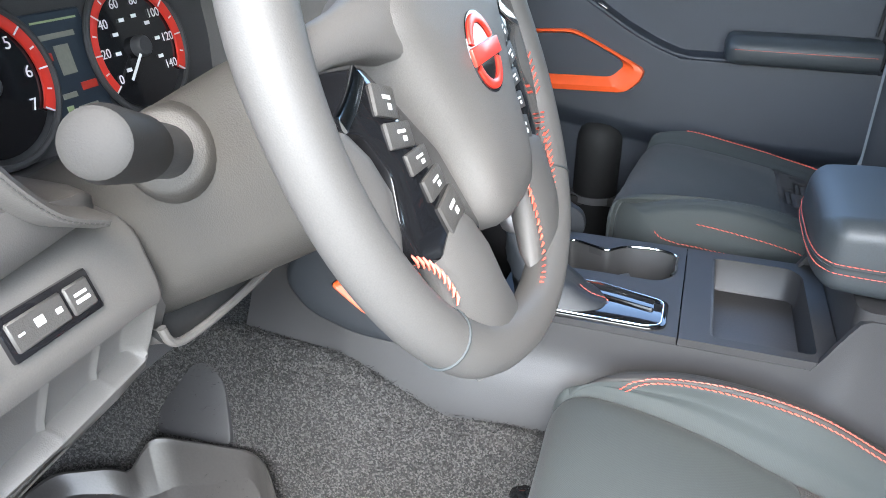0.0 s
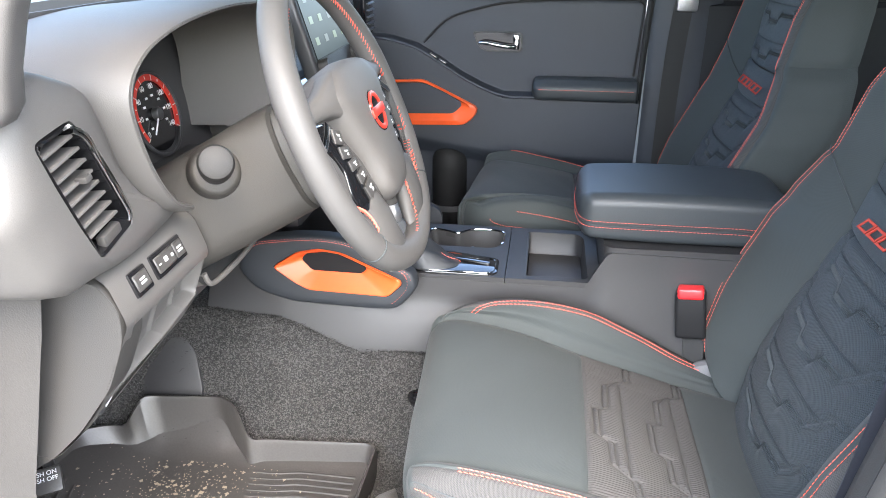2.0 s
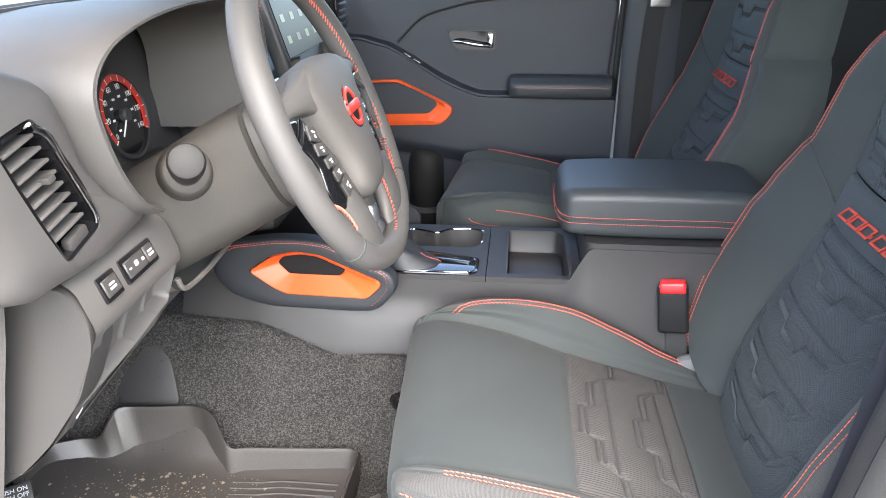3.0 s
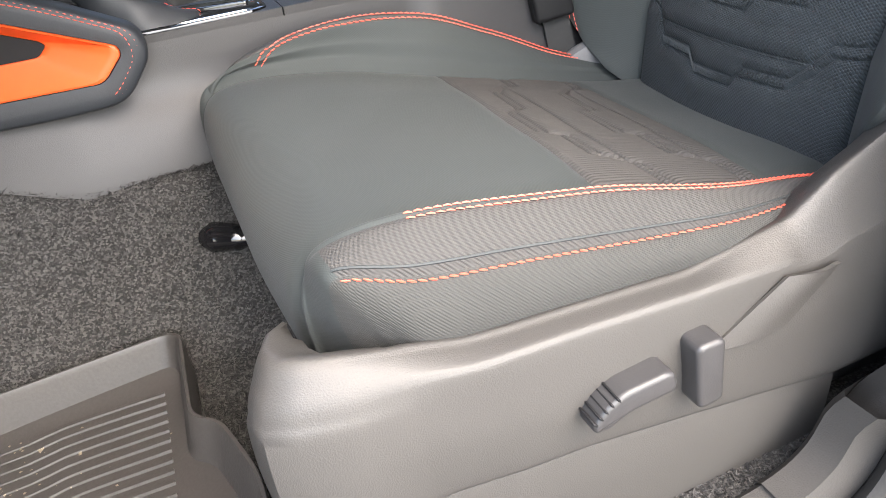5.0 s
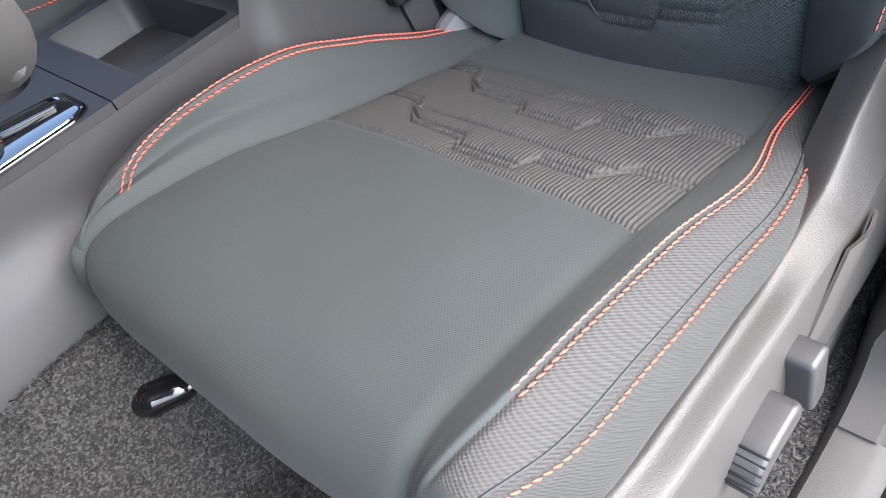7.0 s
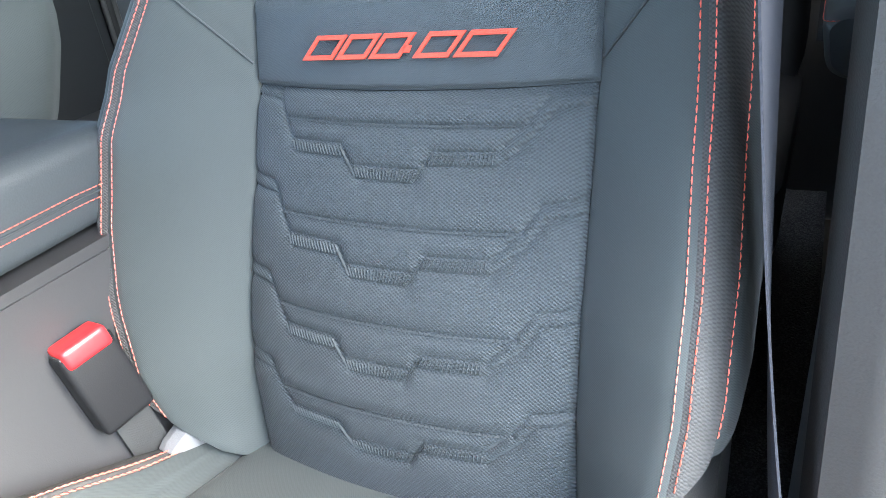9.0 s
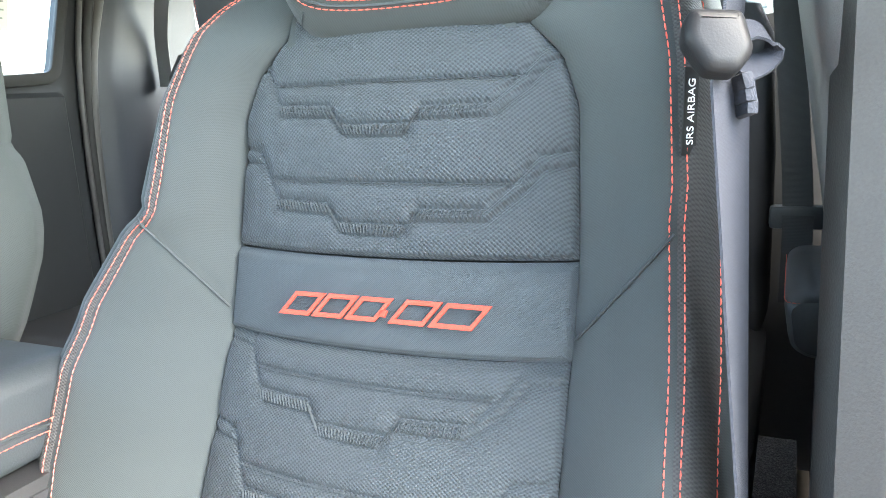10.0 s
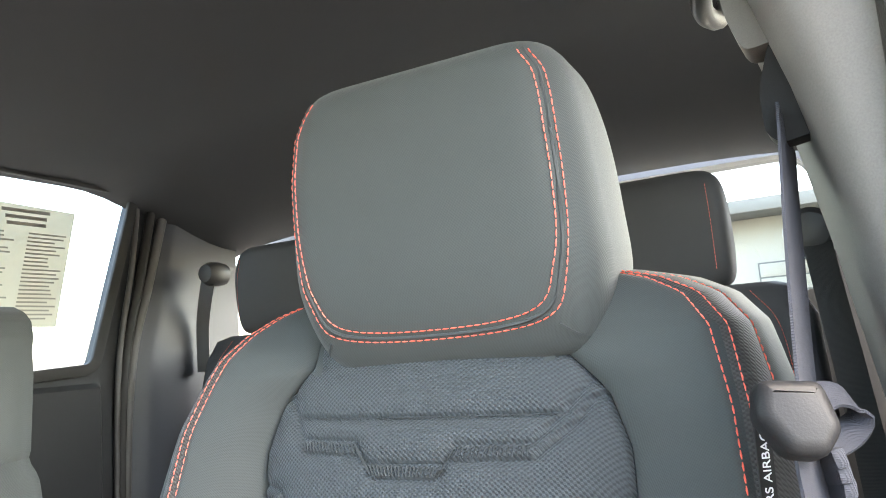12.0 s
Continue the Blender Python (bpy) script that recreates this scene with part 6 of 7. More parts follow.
# lower dash: switch panel and knee bolster
pl = []
for y in np.linspace(-0.7005, -0.492, 150):
    tz = I(y, [-0.70, -0.533, -0.49], [0.548, 0.550, 0.548])
    bz = I(y, [-0.692, -0.66, -0.60, -0.54, -0.495], [0.328, 0.352, 0.396, 0.424, 0.446])
    ends = S((-0.505 - y) / 0.012)
    ledge = 0.440 + (y + 0.539) * 0.25
    rib = max(math.exp(-((y - q) / 0.0020) ** 2) for q in (-0.546, -0.590, -0.634))
    d1 = 0.022 * S((-0.512 - y) / 0.010) * S((y + 0.684) / 0.008) * (1 - 0.18 * rib)
    d2 = 0.014 * S((-0.580 - y) / 0.010) * S((y + 0.680) / 0.008)
    k_ = 0.010 * (1 - ends)
    xz = lambda z_: I(z_, [0.30, 0.33, 0.366, 0.424, 0.48, 0.515], [-0.285, -0.256, -0.220, -0.178, -0.154, -0.149])
    low_ = [ledge + 0.010, ledge + 0.004, ledge, ledge - 0.003, ledge - 0.010, ledge - 0.013, ledge - 0.018, ledge - 0.042, ledge - 0.048, ledge - 0.052, ledge - 0.06, bz + 0.008, bz]
    cut_ = [d1, d1 * 0.9, d1 * 0.2, 0, 0, d2 * 0.6, d2, d2, d2 * 0.3, 0, 0, 0, 0.004]
    pts = [(-0.200, tz + 0.012), (-0.172, tz + 0.003), (-0.163, tz - 0.003), (-0.158, tz - 0.010), (-0.148, tz - 0.040), (-0.147, tz - 0.048), (-0.149, tz - 0.055), (-0.152 - d1 * 0.6, tz - 0.060), (-0.154 - d1, tz - 0.066)]
    pts += [(xz(max(b_, bz)) - d_, max(b_, bz)) for b_, d_ in zip(low_, cut_)] + [(xz(bz) - 0.03, bz + 0.004)]
    pl.append([(a - k_, y, max(b, bz)) for a, b in pts])
knee = sheet("knee_bolster", pl, PLASTIC, dash, "charcoal knee bolster with switch panel and open pockets")
for y, w, nb in ((-0.655, 0.026, 1), (-0.596, 0.060, 2)):
    ms = frame_of((-0.1520, y, 0.529 + (y + 0.6) * 0.02), (0, 1, 0.02), (-0.38, 0, 1))
    fr = part("switch_frame", rbox_bm((w + 0.005, 0.027, 0.006), 0.0025, 2, ms @ pose(0, 0, -0.0022)), PIANO, knee, "gloss black switch frame")
    for x_, wb in ([(0, 0.025)] if nb == 1 else [(-0.010, 0.038), (0.020, 0.018)]):
        q = ms @ pose(x_, 0, 0.0004)
        part("switch", rbox_bm((wb, 0.018, 0.004), 0.0012, 1, q), PLASTIC_GREY, fr)
        for mx, my, mw, mh in ([(0, 0.002, 0.009, 0.0018), (0, -0.002, 0.010, 0.0022)] if wb < 0.03 else [(-0.013, 0, 0.004, 0.0012), (0.0, 0.001, 0.006, 0.005), (0.013, 0, 0.004, 0.003)]):
            part("switch_mark", rbox_bm((mw, mh, 0.0005), 0, 1, q @ pose(mx, my, 0.0022)), WHITE, fr)
mm = frame_of((-0.222, -0.655, 0.379), (0, 1, 0.35), (0.30, 0, 1))
rel = part("hood_release", rbox_bm((0.034, 0.020, 0.012), 0.004, 2, mm), PLASTIC_DARK, knee, "black bonnet release lever")
part("release_mark", rbox_bm((0.014, 0.007, 0.0008), 0, 1, mm @ pose(0, 0, 0.0065)), WHITE, rel)
# outer end panel, kick panel
ends = rounded([(-0.170, 0.545), (-0.151, 0.515), (-0.154, 0.480), (-0.178, 0.424), (-0.222, 0.366), (-0.258, 0.330), (-0.300, 0.300), (-0.36, 0.300), (-0.36, 0.545)], 0.012, 5)
rings = [[(cx_ + (x - cx_) * k, y, 0.44 + (z - 0.44) * k) for x, z in ends] for cx_ in (-0.25,) for y, k in ((-0.660, 0.985), (-0.694, 1.0), (-0.700, 0.985))]
# same plastic as the dash, coloured darker for the shade on this outer face
loft("dash_end_panel", rings, ENDTRIM, dash, "charcoal dash end panel, coloured darker for shade")
tagged(sheet("trim_kick_panel", [[(I(z, [-0.06, 0.30, 0.402, 0.525, 0.60], [-0.345, -0.277, -0.245, -0.210, -0.204]) - 0.7 * s_, -0.708 - 0.02 * S((z - 0.1) / 0.4), z) for s_ in np.linspace(0, 1, 14)] for z in np.linspace(-0.06, 0.62, 18)], JAMB), "dark grained plastic kick panel under the dash", "trim", kind="structure")
rbox("column_filler", (-0.30, -0.40, 0.48), (0.20, 0.30, 0.16), PLASTIC_DARK, dash, "dark panel round the column", r=0.02)

# the lower lip under the column; a black sheet above it stands in for the hollow's shade
lip_line = spline([(-0.160, -0.508, 0.466), (-0.158, -0.503, 0.452), (-0.156, -0.488, 0.447), (-0.151, -0.450, 0.450), (-0.145, -0.410, 0.458), (-0.140, -0.375, 0.468)], 30)
lip = sweep("column_lip", lip_line, disc(0.0035, 8), PLASTIC, dash, "charcoal rolled lip under the column")
sheet("lip_skirt", [[tuple(q + np.array([-0.16 * t, 0.01 * t, -0.050 * t - 0.03 * t * t])) for t in np.linspace(0, 1, 8)] for q in lip_line], PLASTIC, lip, "charcoal underside trim")
sheet("hollow_shade", [[tuple(q + np.array([-0.05 * t - 0.002, 0.0, -0.004 + 0.05 * t * t])) for t in np.linspace(0, 1, 8)] for q in lip_line], WEATHER, lip, "black sheet standing in for the shaded hollow behind the lip")

# centre screen, with the controls under it
ms = frame_of((-0.150, -0.008, 0.705), (0, 1, 0), (-0.30, 0, 1))
unit = thing("infotainment_screen", "dark touchscreen reflecting the sky above the console", "screen", at=(-0.16, -0.008, 0.62))
part("bezel", rbox_bm((0.236, 0.150, 0.026), 0.008, 3, ms), PLASTIC_DARK, unit, "black screen bezel")
SCREEN = glow("screen picture", (0.012, 0.015, 0.014), 0.08)
SCREEN.node_tree.nodes["Principled BSDF"].inputs["Specular IOR Level"].default_value = 0.2
scr = part("screen_glass", rbox_bm((0.212, 0.118, 0.002), 0.001, 1, ms @ pose(0, 0.010, 0.0135)), SCREEN, unit, "lit glossy screen")
# dim glowing patches in rows stand in for the reflections on the glass
for r in range(3):
    for cidx in range(4):
        part("reflection_patch", rbox_bm((0.018, 0.012, 0.0004), 0, 1, ms @ pose(-0.076 + cidx * 0.05, 0.046 - r * 0.034, 0.0148)), LIT if (r + cidx) % 3 == 0 else LITGREEN, scr)
for s in (-1, 1):
    ring = [ms @ Vector((s * 0.098 + 0.013 * math.cos(a), -0.062 + 0.013 * math.sin(a), 0)) for a in np.linspace(0, 2 * math.pi, 25)[:-1]]
    nz = ms.to_3x3() @ Vector((0, 0, 1))
    loft("knob", [[v + nz * z for v in ring] for z in (0.008, 0.030)], PLASTIC_GREY, unit, "grey volume knob")
stack = thing("climate_panel", "black climate control panel under the screen", "climate panel", at=(-0.2, MID, 0.5))
mc = frame_of((-0.165, -0.008, 0.585), (0, 1, 0), (-0.15, 0, 1))
part("panel", rbox_bm((0.23, 0.075, 0.03), 0.008, 2, mc), PIANO, stack)
for s in (-1, 0, 1):
    ring = [mc @ Vector((s * 0.082 + 0.020 * math.cos(a), 0.020 * math.sin(a), 0)) for a in np.linspace(0, 2 * math.pi, 25)[:-1]]
    nz = mc.to_3x3() @ Vector((0, 0, 1))
    loft("dial", [[v + nz * z for v in ring] for z in (0.012, 0.036)], PLASTIC_GREY, stack, "grey climate dial")
rbox("stack_body", (-0.24, MID, 0.47), (0.14, 0.22, 0.20), PLASTIC_DARK, stack, "dark lower centre stack", r=0.02)
# passenger side outer vent
pv = thing("air_vent", "gloss black framed dashboard air vent with slats", "air vent", at=(-0.23, 0.62, 0.66))
rbox("vent_frame", (-0.222, 0.610, 0.665), (0.03, 0.085, 0.110), PIANO, pv, "gloss black vent frame", r=0.006, rot=(12, 0, 0))
for j in range(6):
    rbox("vent_slat", (-0.206, 0.610, 0.627 + j * 0.0155), (0.010, 0.070, 0.003), PLASTIC_GREY, pv, r=0.001, rot=(0, 20, 0))

# driver's floor mat
mat_ = thing("floor_mat", "black rubber driver floor mat with ribs and dusty debris", "floor mat", at=(-0.25, -0.45, -0.03))
outl = rounded([(-0.545, -0.330), (-0.492, -0.290), (-0.455, -0.284), (-0.425, -0.256), (-0.300, -0.238), (-0.262, -0.262), (-0.236, -0.284), (-0.215, -0.276), (-0.012, -0.258), (-0.014, -0.404), (0.010, -0.425), (0.030, -0.50), (0.032, -0.645), (-0.40, -0.655), (-0.56, -0.56)], 0.022, 5)
oo = np.array(outl)
cm = np.array([-0.25, -0.45])


def mat_z(x):
    return I(x, [-0.95, -0.70, -0.52, -0.40, 0.0, 0.1], [0.44, 0.18, 0.045, 0.004, 0.0, 0.0])


def mat_span(x):
    ys_ = []
    for (x0, y0), (x1, y1) in zip(outl, outl[1:] + outl[:1]):
        if (x0 - x) * (x1 - x) <= 0 and abs(x1 - x0) > 1e-9:
            ys_.append(y0 + (y1 - y0) * (x - x0) / (x1 - x0))
    return min(ys_), max(ys_)


rows = []
for x in np.linspace(oo[:, 0].min() + 0.004, oo[:, 0].max() - 0.004, 70):
    y0, y1 = mat_span(x)
    rows.append([(x, y, max(-0.0105 + mat_z(x), floor_height(x, y) + 0.009)) for y in np.linspace(y0 + 0.004, y1 - 0.004, 30)])
sheet("mat_base", rows, RUBBER, mat_)
rings = []
for k, z in ((1.0, -0.022), (1.0, 0.030), (0.996, 0.036), (0.984, 0.036), (0.970, 0.030), (0.945, -0.004), (0.925, -0.0115)):
    rings.append([(a, b, z + (mat_z(a) if z < 0.02 else mat_z(a) * 0.4 + 0.055 * S((a + 0.470) / 0.04) * S((-0.225 - a) / 0.05) * S((b + 0.34) / 0.06))) for a, b in cm + (oo - cm) * k])
mesh("mat_lip", np.array(rings).reshape(-1, 3), grid_faces(len(rings), len(outl), True), RUBBER, mat_, "raised rubber edge")
for j in range(22):
    y = -0.300 - j * 0.0145
    x0 = -0.225 + 0.002 * j
    c = spline([(x0, y - 0.010, -0.0105), (x0 + 0.05, y - 0.007, -0.0105), (x0 + 0.085, y, -0.0105), (-0.045, y, -0.0105)], 12)
    sweep("mat_rib", c, [(-0.0030, 0), (-0.0018, 0.0034), (0.0018, 0.0034), (0.0030, 0)], RUBBER, mat_)
for j in range(9):
    x = -0.52 + j * 0.018
    c = spline([(q, w, -0.0105 + mat_z(q)) for q, w in ((x, -0.40 - j * 0.008), (x + 0.02, -0.50), (x + 0.05, -0.62))], 8)
    sweep("mat_rib", c, [(-0.0030, 0), (-0.0018, 0.0034), (0.0018, 0.0034), (0.0030, 0)], RUBBER, mat_)
rng = np.random.default_rng(8)
v, f = [], []
for _ in range(1500):
    x, y = rng.normal(-0.31, 0.09), rng.normal(-0.43, 0.09)
    if not (-0.5 < x < -0.03 and -0.62 < y < -0.27):
        continue
    r = rng.uniform(0.0006, 0.0028) if rng.random() < 0.9 else rng.uniform(0.003, 0.007)
    a = rng.uniform(0, 6.28)
    o = len(v)
    v += [(x + r * math.cos(a + k) * rng.uniform(0.4, 1), y + r * math.sin(a + k) * rng.uniform(0.4, 1), -0.0105 + mat_z(x) + rng.uniform(0.0005, 0.0015)) for k in (0, 1.57, 3.14, 4.71)]
    f.append((o, o + 1, o + 2, o + 3))
GRIT = material("dry grit", (0.24, 0.205, 0.155), 0.9, vary=0.4, grain=900, bump=0)
tagged(mesh("grit", v, f, GRIT, None, smooth=False), "scattered beige grit and leaf crumbs on the mat", "grit", kind="stuff")

# foot brake pedal with its two lines of print, and the tunnel cover plate
ped = thing("parking_brake_pedal", "black rubber parking brake pedal with white print", "pedal", at=(-0.49, -0.49, 0.06))
mp = frame_of((-0.482, -0.476, 0.080), (0.80, 0.50, 0.05), (-0.35, 0.50, 0.65))
part("pad", rbox_bm((0.050, 0.040, 0.014), 0.005, 2, mp), RUBBER, ped)
lettering("print", "PUSH ON\nPUSH OFF", 0.0092, WHITE, ped, mp @ pose(0, 0.006, 0.0078, 0, 0, 0), 0.0003, "white print")
part("arm", rbox_bm((0.018, 0.16, 0.010), 0.003, 1, mp @ pose(0, 0.08, -0.02, 35, 0, 0)), PLASTIC_DARK, ped)
tp = thing("tunnel_cover", "dark plastic cover plate on the side of the tunnel", "cover plate", at=(-0.42, -0.20, 0.08))
mq = frame_of((-0.415, -0.214, 0.130), (1, 0, 0.05), (0, 0.35, 1))
prism("plate", rounded([(-0.075, -0.055), (0.080, -0.050), (0.066, 0.030), (0.035, 0.065), (-0.055, 0.060)], 0.014, 5), 0.010, PLASTIC_BLUE, tp, "", mq, r=0.003)

# lower end of the windscreen pillar, with its small side outlet
pc_ = thing("pillar_foot", "grey plastic pillar foot with a small side outlet", "pillar", at=(-0.15, -0.80, 0.72), kind="structure")
rings = []
for z, x0, x1 in ((0.722, -0.180, -0.140), (0.735, -0.21, -0.130), (0.76, -0.24, -0.126), (0.80, -0.27, -0.112), (0.84, -0.30, -0.092), (0.90, -0.34, -0.06)):
    r_ = rounded([(x0, -0.835), (x1, -0.815), (x1 - 0.01, -0.775), (x0, -0.77)], 0.012, 4)
    rings.append([(a, b, z) for a, b in r_])
foot = loft("foot_body", rings, PLASTIC, pc_)
mo = frame_of((-0.166, -0.824, 0.775), (0.98, 0.18, 0.0), (-0.14, 0, 1))
part("outlet_frame", rbox_bm((0.030, 0.064, 0.010), 0.004, 2, mo), PLASTIC_GREY, foot, "grey outlet frame")
part("outlet", rbox_bm((0.022, 0.054, 0.011), 0.003, 2, mo), PIANO, foot, "dark outlet")


# ---- passenger door ----
door = thing("door_passenger", "dark slate moulded passenger door trim with padded armrest", "car door", at=(0.0, 0.70, 0.0), kind="structure")


def l1(x):
    return I(x, [-0.5, -0.30, -0.17, -0.10, -0.04, 0.02, 0.08, 0.13, 0.52], [0.620, 0.610, 0.600, 0.580, 0.546, 0.508, 0.478, 0.460, 0.456])


def l2(x):
    return I(x, [-0.5, -0.18, 0.08, 0.2, 0.52], [0.36, 0.358, 0.318, 0.305, 0.305])


rows = []
for x in np.linspace(-0.55, 0.478, 150):
    r = []
    a, b = l1(x), l2(x)
    for z in np.r_[np.linspace(-0.06, b - 0.06, 18), np.linspace(b - 0.05, b + 0.005, 14), np.linspace(b + 0.012, a - 0.016, 18), np.linspace(a - 0.012, a + 0.008, 18), np.linspace(a + 0.014, 0.712, 40)]:
        bulge = 0.050 * S((a + 0.004 - z) / 0.012) * S((z - b + 0.05) / 0.05)
        lowp = 0.020 * S((b - z) / 0.04)
        r.append((x, 0.704 - bulge - lowp - 0.008 * S((z - 0.69) / 0.02), z))
    rows.append(r)
dp = slab("door_panel", rows, -0.01, DOORSKIN, door, "dark slate moulded panel")
c = spline([(-0.085, 0.700, 0.585), (-0.070, 0.700, 0.600), (-0.02, 0.700, 0.646), (0.05, 0.700, 0.670), (0.139, 0.700, 0.688), (0.28, 0.699, 0.697), (0.44, 0.699, 0.698), (0.468, 0.699, 0.690), (0.472, 0.699, 0.665), (0.462, 0.699, 0.51)], 80)
sweep("insert_seam", c, disc(0.0030, 8), WEATHER, dp, "dark groove round the door insert", up=(0, 1, 0))
c = spline([(x, 0.654, l1(x) - 0.003) for x in np.linspace(-0.3, 0.47, 20)], 60)
sweep("ledge", c, disc(0.004, 8), DOORSKIN, dp, "rolled ledge", up=(0, 1, 0))
# armrest
rings = []
for x, k in ((0.205, 0.35), (0.208, 0.75), (0.216, 0.95), (0.235, 1.0), (0.45, 1.0), (0.466, 0.95), (0.472, 0.7)):
    r = rounded([(0.625, 0.455), (0.70, 0.455), (0.70, 0.508), (0.640, 0.508), (0.622, 0.490)], 0.013, 5)
    cc = np.array([0.665, 0.482])
    rings.append([(x, *(cc + (np.array(q) - cc) * k)) for q in r])
ar = loft("armrest", rings, SOFTPAD, door, "padded slate vinyl armrest with a coral seam")
c = np.array([(x, 0.6212, 0.484) for x in np.linspace(0.222, 0.462, 60)])
stitches("stitching", c, np.tile([0, -1.0, 0], (60, 1)), ar)
# inner handle
cupo = rounded([(0.042, 0.616), (0.172, 0.616), (0.176, 0.564), (0.078, 0.564), (0.058, 0.575)], 0.012, 5)
ring_frame("handle_bezel", cupo, [(a * 0.93 + 0.0075, b * 0.86 + 0.082) for a, b in cupo], [(0.0, 0.7035), (0.1, 0.6985), (0.6, 0.6985), (1.0, 0.703)], PLASTIC_DARK, door, "black handle surround")
prism("handle_cup", cupo, 0.002, PIANO, door, "dark handle recess", frame_of((0, 0.7030, 0), (1, 0, 0), (0, 0, 1)), r=0)
c = spline([(0.062, 0.690, 0.588), (0.085, 0.684, 0.588), (0.115, 0.684, 0.583), (0.145, 0.688, 0.579), (0.158, 0.695, 0.580)], 24)
sweep("handle_lever", c, disc(0.0062, 10), CHROME, door, "chrome pull lever", scale=I(np.arange(24), [0, 3, 12, 20, 23], [0.5, 0.9, 1.0, 1.0, 1.2]))
rbox("lock_tab", (0.158, 0.694, 0.590), (0.016, 0.012, 0.038), CHROME, door, "chrome lock tab", r=0.004)
# orange trim
outer = rounded([(-0.235, 0.470), (-0.160, 0.494), (-0.078, 0.498), (0.068, 0.428), (0.060, 0.404), (0.034, 0.379), (-0.225, 0.372)], 0.014, 5)
inner = rounded([(-0.205, 0.462), (-0.145, 0.484), (-0.080, 0.486), (-0.044, 0.473), (0.016, 0.440), (-0.008, 0.416), (-0.200, 0.411)], 0.010, 5)
ring_frame("orange_frame", outer, inner, [(0.0, 0.655), (0.06, 0.643), (0.35, 0.640), (0.75, 0.652), (1.0, 0.664)], ORANGE, door, "orange satin painted pull frame")
prism("pull_cup", inner, 0.003, DOORSKIN, door, "dark slate pull cup", frame_of((0, 0.656, 0), (1, 0, 0), (0, 0, 1)), r=0)
# switches on the sloping ledge
for j, x in enumerate((-0.055, -0.030)):
    rbox("window_switch", (x, 0.664, l1(x) + 0.002), (0.022, 0.016, 0.006), PIANO, door, "black window switch", r=0.002, rot=(0, 30, 0))
# bottle pocket low in the door
rings = [[(-0.012 + 0.048 * math.cos(a), 0.690 - 0.052 * max(0, math.sin(a)) - 0.002, z) for a in np.linspace(0, math.pi, 24)] for z in np.linspace(0.0, 0.262, 10)]
bp = sheet("bottle_pocket", rings, WEATHER, door, "black bottle pocket")
rings = [[(-0.012 + 0.048 * k * math.cos(a), 0.690 - 0.052 * k * max(0, math.sin(a)) - 0.002, z) for a in np.linspace(0, math.pi, 24)] for k, z in ((1, 0.262), (0.97, 0.278), (0.86, 0.294), (0.62, 0.306), (0.3, 0.311), (0.0, 0.312))]
sheet("pocket_top", rings, WEATHER, bp)
rings = [[(-0.012 + 0.052 * math.cos(a), 0.690 - 0.057 * max(0, math.sin(a)), z) for a in np.linspace(0, math.pi, 24)] for z in (0.136, 0.152)]
slab("pocket_band", rings, 0.002, PALE, bp, "light grey pocket band")
c = spline([(-0.35, 0.655, 0.17), (-0.15, 0.648, 0.155), (-0.05, 0.644, 0.140), (0.02, 0.648, 0.142), (0.3, 0.66, 0.16)], 40)
sweep("pocket_rim", c, rounded([(-0.004, -0.010), (0.004, -0.010), (0.004, 0.010), (-0.004, 0.010)], 0.003, 3), PLASTIC_GREY, door, "grey map pocket rim", up=(0, 0, 1))
# frame behind the door: pillar with its belt
pp = thing("pillar_passenger", "dark pillar trim with a belt beside the passenger seat", "pillar", at=(0.6, 0.70, 0.0), kind="structure")
rows = [[(0.486 + 0.04 * S((z - 0.6) / 0.5), 0.73, z), (0.492 + 0.04 * S((z - 0.6) / 0.5), 0.700, z), (0.508 + 0.04 * S((z - 0.6) / 0.5), 0.690, z), (0.62, 0.688, z), (0.66, 0.70, z), (0.665, 0.74, z)] for z in np.linspace(-0.05, 1.12, 24)]
slab("pillar_trim", rows, 0.003, DOORSKIN, pp)
for x, r in ((0.488, 0.008),):
    c = spline([(x - 0.02, 0.700, -0.03), (x - 0.012, 0.700, 0.3), (x, 0.700, 0.70), (x + 0.03, 0.69, 1.05)], 24)
    sweep("seal", c, disc(r, 8), WEATHER, pp, "black rubber door seal", up=(0, 1, 0))


# ---- belts ----
def webbing(name, pts, width, mat, parent, label="", across=(0, 1, 0), n=60):
    p = spline(pts, n)
    t = np.gradient(p, axis=0)
    t /= np.linalg.norm(t, axis=1, keepdims=True)
    a = np.asarray(across, float)
    if a.ndim == 1:
        a = np.tile(a, (n, 1))
    else:
        a = spline(a, n)
    a = a - (a * t).sum(1, keepdims=True) * t
    a /= np.linalg.norm(a, axis=1, keepdims=True)
    w = np.linspace(-0.5, 0.5, 7)
    rows = [[p[i] + a[i] * width * k for k in w] for i in range(n)]
    return slab(name, rows, 0.0014, mat, parent, label)


belt = thing("seat_belt", "grey driver seat belt hanging from its pillar guide", "seat belt", at=(0.62, -0.66, 0.0))
webbing("webbing", [(0.690, -0.645, 0.815), (0.665, -0.643, 0.770), (0.63, -0.641, 0.712), (0.606, -0.640, 0.665)], 0.044, BELT, belt, "grey webbing", across=(0.99, -0.10, 0))
